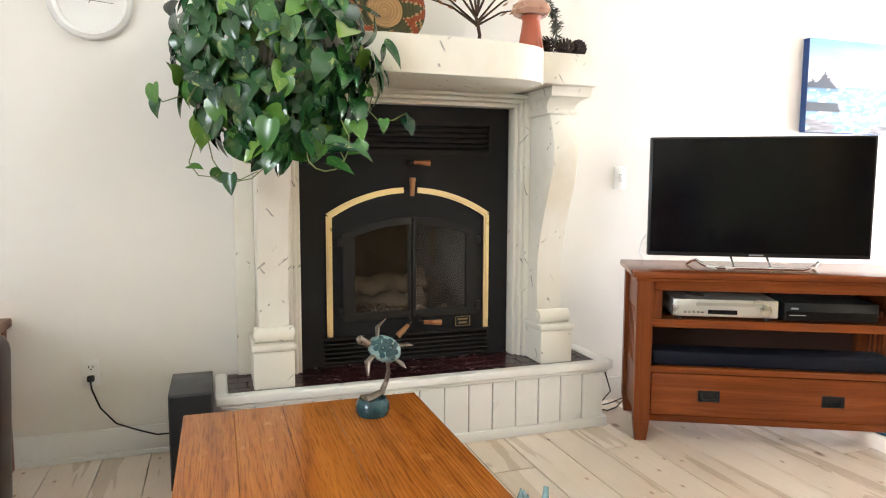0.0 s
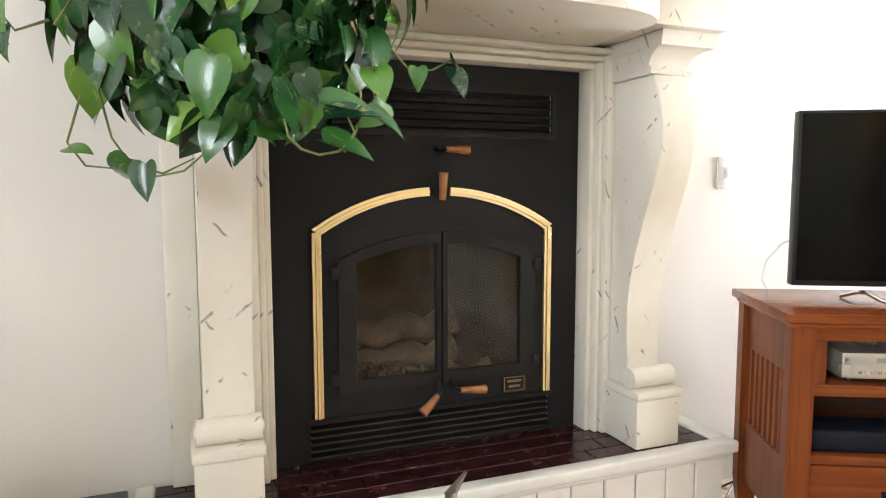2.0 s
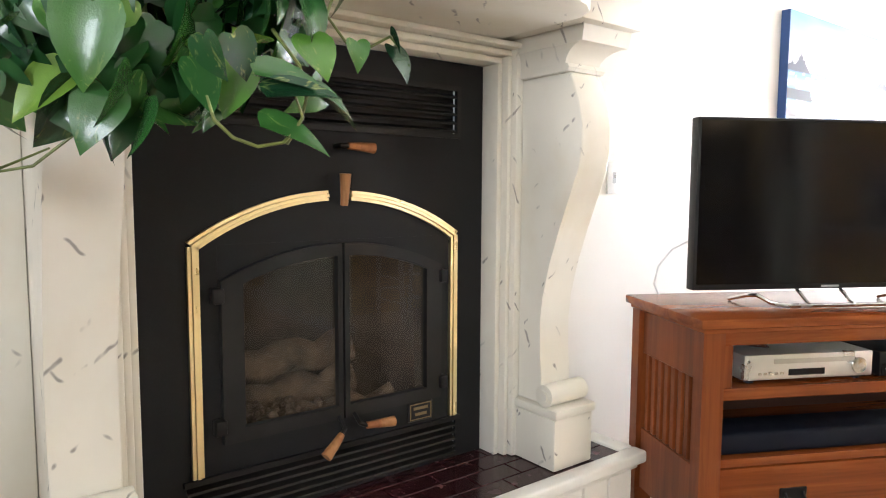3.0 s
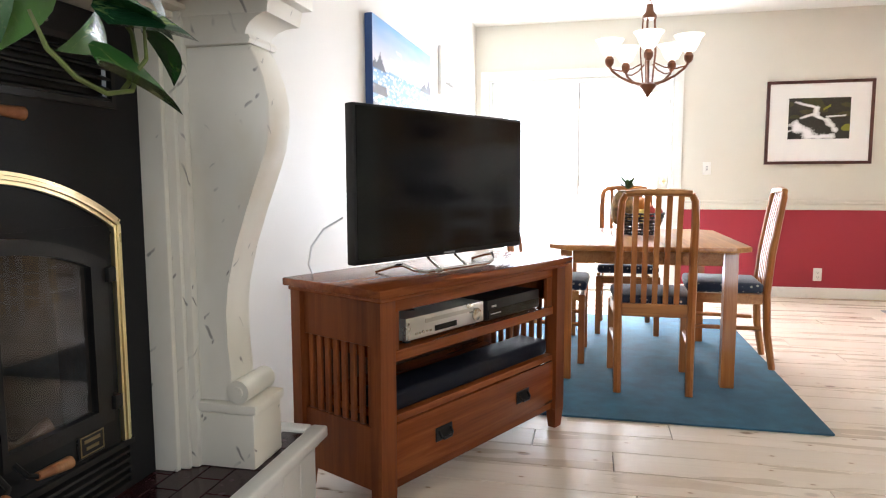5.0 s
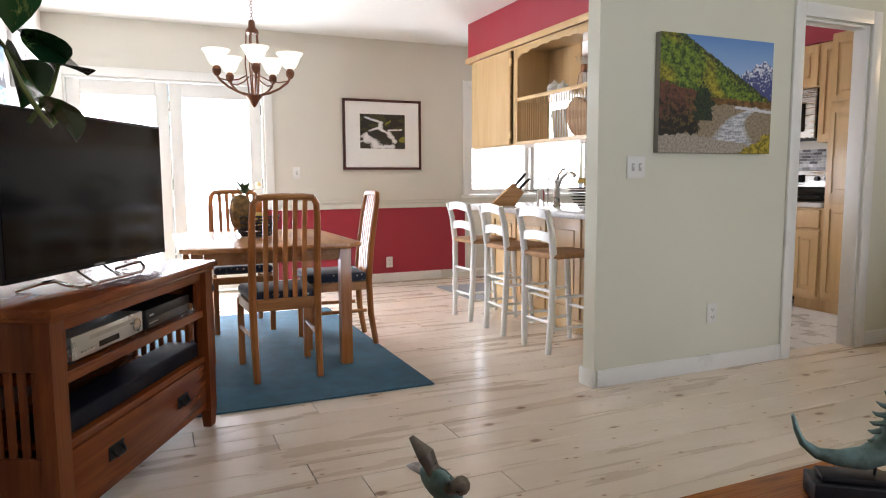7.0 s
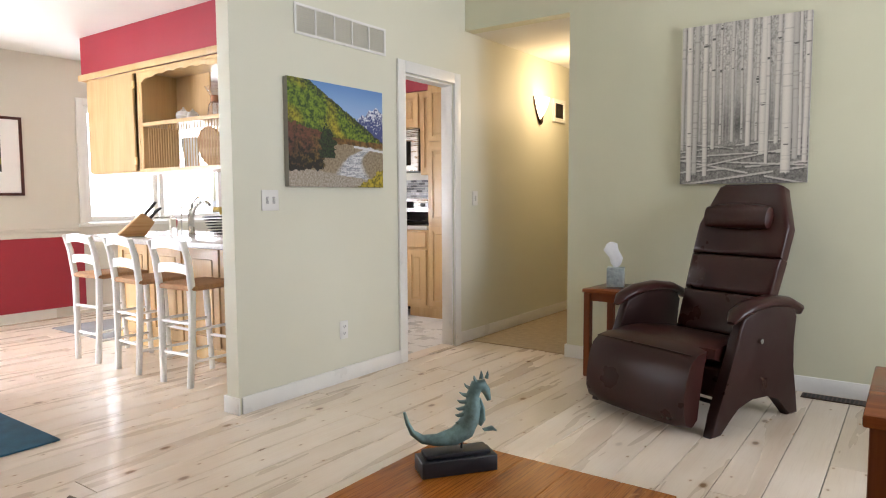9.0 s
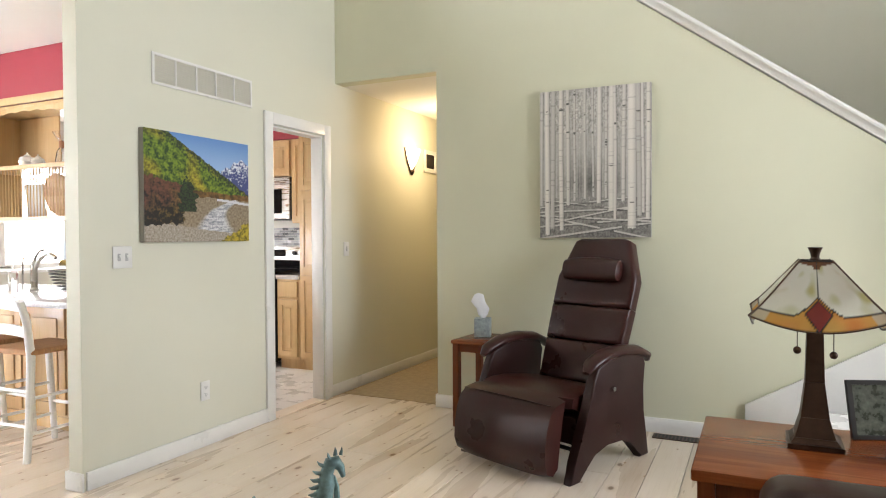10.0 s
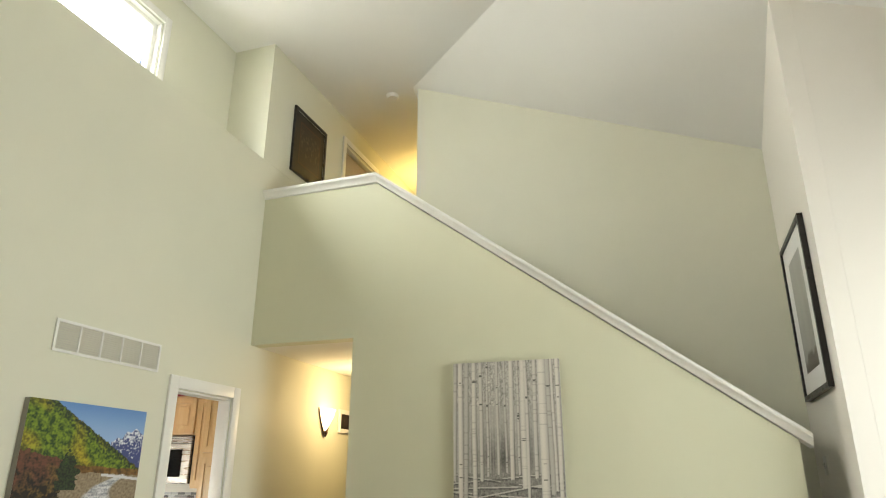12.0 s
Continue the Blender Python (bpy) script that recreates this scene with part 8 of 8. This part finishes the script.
framed("small brown picture in the hallway", pose(XE - 0.001, -3.62, 2.02, *EASTW), 0.26, 0.22, 0.03, TRIM, 0.18, 0.14, dusk, 12, 12)
bm = bmesh.new()
lathe(bm, [(0.0, -0.035), (0.05, -0.035), (0.062, -0.022), (0.066, -0.001), (0.0, -0.001)], 28)
sd_ = solo("smoke_detector", bm, PLASTIC, "round white smoke detector on the ceiling", "smoke detector", pose(1.80, -3.02, ZT - 0.001))
fr = thing("floor_register", "dark metal floor register below the sage wall", "floor vent", pose(-0.12, -1.87, 0.001))
bm = bmesh.new()
wall_mesh(bm, "y", -0.05, 0.05, (-0.16, 0.16), (0.0, 0.005))
part("plate", bm, BRONZE, fr, smooth=0)
for i in range(14):
    bm = bmesh.new()
    box(bm, -0.145 + i * 0.0215, -0.132 + i * 0.0215, -0.04, 0.04, 0.0052, 0.0062)
    part("slot", bm, DARK, fr)

# ---- trailing pothos ----
random.seed(31)
pp = thing("pothos_plant", "lush trailing green pothos in a pot on the mantel", "potted plant")
bm = bmesh.new()
lathe(bm, [(0.0, 0.0), (0.085, 0.0), (0.095, 0.02), (0.12, 0.17), (0.126, 0.17), (0.126, 0.195), (0.112, 0.195), (0.108, 0.16), (0.0, 0.158)], 28, (0.33, 2.86, 1.67))
part("pot", bm, mat("brown_pot", (0.16, 0.09, 0.055), 0.5), pp)


def leaf_mesh(bend, fold):
    bm = bmesh.new()
    prof = [(-0.07, 0.12), (-0.09, 0.22), (-0.03, 0.32), (0.12, 0.385), (0.32, 0.375), (0.52, 0.31), (0.70, 0.21), (0.86, 0.10), (1.0, 0.0)]
    def at(t, w):
        return (w, t * (1 - 0.12 * bend * t), -bend * t * t * 0.45 + fold * abs(w) - 0.25 * abs(w) ** 2)
    rib = [bm.verts.new(at(max(0.0, t), 0)) for t, _ in prof]
    for s in (-1, 1):
        side = [bm.verts.new(at(t, s * w)) for t, w in prof[:-1]]
        inn = [bm.verts.new(at((t + max(0, t)) / 2, s * w * 0.5)) for t, w in prof[:-1]]
        for i in range(len(side) - 1):
            for q in ((rib[i], rib[i + 1], inn[i + 1], inn[i]), (inn[i], inn[i + 1], side[i + 1], side[i])):
                if s < 0:
                    q = q[::-1]
                if len(set(q)) == 4:
                    bm.faces.new(q)
        q = (rib[-2], rib[-1], inn[-1])
        bm.faces.new(q if s > 0 else q[::-1])
        q = (inn[-1], rib[-1], side[-1])
        bm.faces.new(q if s > 0 else q[::-1])
    bmesh.ops.remove_doubles(bm, verts=bm.verts, dist=1e-4)
    me = bpy.data.meshes.new("leaf")
    bm.to_mesh(me)
    bm.free()
    me.materials.append(LEAF)
    me.polygons.foreach_set("use_smooth", [True] * len(me.polygons))
    return me


LEAVES = [leaf_mesh(b, f) for b, f in ((0.5, 0.35), (0.9, 0.2), (0.25, 0.5), (1.2, 0.3), (0.7, 0.1))]


def add_leaf(p, out, size, hang=0.8):
    """A leaf at p whose face looks outwards and whose tip hangs."""
    out = (out + Vector((random.gauss(0, 0.45), random.gauss(0, 0.3), random.gauss(0.2, 0.42)))).normalized()
    tip = Vector((random.gauss(0, 0.5), random.gauss(-0.1, 0.3), -hang)) + out * 0.25
    tip = (tip - out * tip.dot(out)).normalized()
    side = tip.cross(out).normalized()
    if p.y < 2.62 and p.z < 1.42:
        size *= 0.9
    m = Matrix((side, tip, out)).transposed().to_4x4()
    m.translation = p
    ob = new("leaf", random.choice(LEAVES))
    ob.parent = pp
    ob.matrix_world = m @ Matrix.Diagonal((size, size, size, 1))
    return ob


PC = Vector((0.29, 2.80, 1.605))
count = 0
while count < 268:
    th, ph_ = random.uniform(0, 2 * math.pi), random.uniform(-1, 1)
    d = Vector((math.cos(th) * math.sqrt(1 - ph_ * ph_), math.sin(th) * math.sqrt(1 - ph_ * ph_), ph_))
    if d.y > 0.35 or (d.x > 0.55 and d.z < -0.75):
        continue
    k = random.uniform(0.62, 1.0) if random.random() < 0.35 else random.uniform(0.86, 1.02)
    p = PC + Vector((d.x * (0.35 if d.x < 0 else 0.36) * k, d.y * 0.25 * k, d.z * (0.41 if d.z < 0 else 0.42) * k))
    if p.y > 2.72 and p.x > 0.15 and p.z < 1.70:
        p.y = 2.62 - random.uniform(0, 0.08)
    if p.x > 0.52 and p.z < 1.22:
        continue
    add_leaf(p, Vector((d.x, d.y - 0.35, d.z * 0.5 + 0.2)), random.uniform(0.08, 0.128))
    count += 1
# inner shade leaves
for _ in range(30):
    add_leaf(PC + Vector((random.uniform(-0.25, 0.25), random.uniform(-0.14, -0.05), random.uniform(-0.30, 0.3))), Vector((0, -1, 0.2)), random.uniform(0.09, 0.13))
# trailing stems with a few leaves at their ends
VINES = [[(0.62, 2.60, 1.44), (0.60, 2.60, 1.38), (0.64, 2.61, 1.345), (0.70, 2.63, 1.35), (0.745, 2.64, 1.375), (0.765, 2.645, 1.36)],
         [(0.05, 2.72, 1.30), (0.07, 2.74, 1.20), (0.10, 2.75, 1.15), (0.16, 2.73, 1.13), (0.22, 2.70, 1.16)],
         [(0.02, 2.74, 1.28), (-0.01, 2.76, 1.19), (0.02, 2.76, 1.145), (0.07, 2.75, 1.14)],
         [(0.26, 2.68, 1.26), (0.25, 2.69, 1.18), (0.20, 2.71, 1.135), (0.13, 2.73, 1.12)],
         [(-0.03, 2.76, 1.42), (-0.09, 2.78, 1.40), (-0.12, 2.79, 1.44)],
         [(0.50, 2.58, 1.34), (0.515, 2.52, 1.28), (0.505, 2.48, 1.23), (0.485, 2.46, 1.19), (0.455, 2.445, 1.165), (0.42, 2.445, 1.158), (0.39, 2.45, 1.168), (0.37, 2.46, 1.19), (0.365, 2.47, 1.22)],
         [(0.47, 2.47, 1.165), (0.485, 2.45, 1.20), (0.47, 2.44, 1.225)]]
for v in VINES:
    bm = bmesh.new()
    tube(bm, v, [0.003] + [0.0024] * (len(v) - 2) + [0.0016], 6)
    part("stem", bm, STEM, pp)
for p, o, s in (((0.755, 2.645, 1.36), (0.3, -1, 0), 0.075), ((0.745, 2.64, 1.38), (0.8, -0.6, 0.5), 0.05), ((0.66, 2.61, 1.35), (-0.2, -1, 0.1), 0.06), ((0.10, 2.74, 1.16), (0, -1, 0), 0.09), ((0.13, 2.73, 1.15), (0.3, -1, 0), 0.08), ((-0.01, 2.76, 1.18), (-0.6, -1, 0), 0.06), ((-0.12, 2.79, 1.46), (-0.5, -1, 0), 0.09), ((-0.11, 2.79, 1.41), (-0.5, -1, 0.6), 0.07), ((0.40, 2.47, 1.30), (-0.2, -1, 0.2), 0.075), ((0.36, 2.46, 1.29), (-0.3, -1, 0.3), 0.07), ((0.58, 2.58, 1.27), (0.6, -1, 0.3), 0.09)):
    add_leaf(Vector(p), Vector(o), s, 0.9)
for p, tip, size in (((0.437, 2.452, 1.222), (1, -0.45, 0.12), 0.10), ((0.52, 2.48, 1.235), (0.9, 0.1, -0.45), 0.09), ((0.43, 2.46, 1.185), (0.75, -0.3, -0.25), 0.10), ((0.43, 2.47, 1.25), (0.8, -0.2, -0.1), 0.11)):
    tip = Vector(tip).normalized()
    up = Vector((0.0, -0.55, 0.8))
    up = (up - tip * up.dot(tip)).normalized()
    ob = new("leaf", LEAVES[2])
    ob.parent = pp
    m = Matrix((tip.cross(up), tip, up)).transposed().to_4x4()
    m.translation = p
    ob.matrix_world = m @ Matrix.Diagonal((size * 0.85, size, size, 1))
bm = bmesh.new()
for _ in range(46):
    a = PC + Vector((random.uniform(-0.25, 0.25), random.uniform(-0.12, -0.04), random.uniform(-0.05, 0.25)))
    b = a + Vector((random.uniform(-0.12, 0.12), random.uniform(-0.06, 0.0), random.uniform(-0.34, -0.15)))
    tube(bm, [a, a.lerp(b, 0.5) + Vector((random.uniform(-0.03, 0.03), 0, 0)), b], 0.003, 5)
tagged(part("stem_tangle", bm, STEM, pp), kind="stuff")
bm = bmesh.new()
for _ in range(260):
    th, ph_ = random.uniform(math.pi, 2 * math.pi), random.uniform(-0.95, 1)
    d = Vector((math.cos(th) * math.sqrt(1 - ph_ * ph_), math.sin(th) * math.sqrt(1 - ph_ * ph_), ph_))
    if d.x > 0.5 and d.z < -0.7:
        continue
    p = PC + Vector((d.x * 0.34, d.y * 0.25, d.z * 0.41)) * random.uniform(0.75, 0.98)
    if p.y > 2.66 and p.x > 0.15 and p.z < 1.70:
        p.y = 2.62
    out = (Vector((d.x, d.y - 0.4, d.z * 0.4 + 0.2)) + Vector((random.gauss(0, 0.4), 0, random.gauss(0, 0.4)))).normalized()
    tip = Vector((random.gauss(0, 0.5), -0.1, -0.8)) + out * 0.25
    tip = (tip - out * tip.dot(out)).normalized()
    m = Matrix((tip.cross(out), tip, out)).transposed().to_4x4()
    m.translation = p
    n0 = len(bm.verts)
    bm.from_mesh(random.choice(LEAVES))
    bm.verts.ensure_lookup_table()
    bmesh.ops.transform(bm, matrix=m @ Matrix.Scale(random.uniform(0.06, 0.10), 4), verts=bm.verts[n0:])
tagged(part("inner_foliage", bm, LEAF, pp, smooth=90), kind="stuff")

# ---- outdoors: deck, railing, a bare tree ----
dk_ = thing("deck", "pale wooden deck outside the french door", "deck", kind="structure")
for i in range(14):
    bm = bmesh.new()
    box(bm, 6.64 + i * 0.145, 6.78 + i * 0.145, -0.5, 5.0, -0.16, -0.12, 0.003)
    part("plank", bm, mat("grey_deck", (0.42, 0.40, 0.37), 0.8) if i == 0 else bpy.data.materials["grey_deck"], dk_)
dr_ = thing("deck_railing", "white deck railing outside the french door", "railing")
for z in (0.78, 0.15):
    bm = bmesh.new()
    box(bm, 8.60, 8.66, -0.5, 5.0, z, z + 0.05, 0.004)
    part("rail", bm, TRIM, dr_)
for i in range(28):
    bm = bmesh.new()
    box(bm, 8.615, 8.645, -0.4 + i * 0.195, -0.365 + i * 0.195, 0.2005, 0.7795)
    part("baluster", bm, TRIM, dr_)
for y in (-0.45, 2.2, 4.9):
    bm = bmesh.new()
    box(bm, 8.67, 8.75, y, y + 0.08, -0.5, 0.88, 0.004)
    part("post", bm, TRIM, dr_)
bm = bmesh.new()
box(bm, 8.0, 8.4, 2.3, 3.1, -0.119, 0.45, 0.02, 2)
solo("storage_box", bm, mat("blue_plastic", (0.05, 0.13, 0.42), 0.4), "blue storage box on the deck", "box")
te = thing("tree", "bare pale tree beyond the deck", "tree", pose(13.0, 2.3, -0.5))
bm = bmesh.new()
tube(bm, [(0, 0, 0), (0.03, 0.02, 1.2), (-0.03, 0.05, 2.6), (0.05, 0.0, 4.2), (0.0, 0.1, 6.0)], [0.22, 0.17, 0.14, 0.10, 0.05], 12)
part("trunk", bm, mat("pale_bark", (0.40, 0.38, 0.35), 0.9, var=0.5, scale=8, bmp=0.6), te)
random.seed(17)
for i in range(14):
    z = 1.8 + i * 0.3
    a = i * 2.4
    e = Vector((math.cos(a) * 1.5, math.sin(a) * 1.5, z + 1.1))
    bm = bmesh.new()
    tube(bm, [(0, 0.03, z), (e.x * 0.4, e.y * 0.4, z + 0.35), e], [0.05, 0.03, 0.008], 6)
    for j in range(5):
        f = 0.4 + 0.13 * j
        b0 = Vector((e.x * f, e.y * f, z + 0.1 + 1.0 * f))
        tube(bm, [b0, b0 + Vector((random.uniform(-0.5, 0.5), random.uniform(-0.5, 0.5), random.uniform(0.2, 0.6)))], [0.012, 0.003], 5)
    part("limb", bm, bpy.data.materials["pale_bark"], te)

# ---- floor planks ----
fl = thing("floor", "whitewashed knotty pine plank floor", "floor", kind="structure")
random.seed(77)
PW = 0.182
lib = {}


def plank_at(x, y0, y1):
    y0, y1 = max(y0, -3.2 if x < EW else -0.995), min(y1, YN)
    if y1 - y0 < 0.05:
        return
    key = round(y1 - y0, 2)
    if key not in lib:
        bm = bmesh.new()
        box(bm, -PW / 2 + 0.0017, PW / 2 - 0.0017, -key / 2 + 0.0014, key / 2 - 0.0014, -0.017, 0.0, 0.0014)
        lib[key] = part("plank", bm, PLANK, fl, smooth=0)
        ob = lib[key]
    else:
        ob = new("plank", lib[key].data)
        ob.parent = fl
    ob.location = (x, (y0 + y1) / 2, 0)


for c in range(int((XD + 3.3) / PW) + 1):
    x = -3.3 + PW / 2 + c * PW
    y = -3.3 - random.uniform(0, 1.6)
    while y < YN:
        L = random.choice((1.4, 1.8, 2.2, 2.6, 3.0))
        lo_y = -1.73 if x < -1.5 else (YS - 0.06 if x < EW else -0.995)
        plank_at(x, max(y, lo_y), y + L)
        y += L
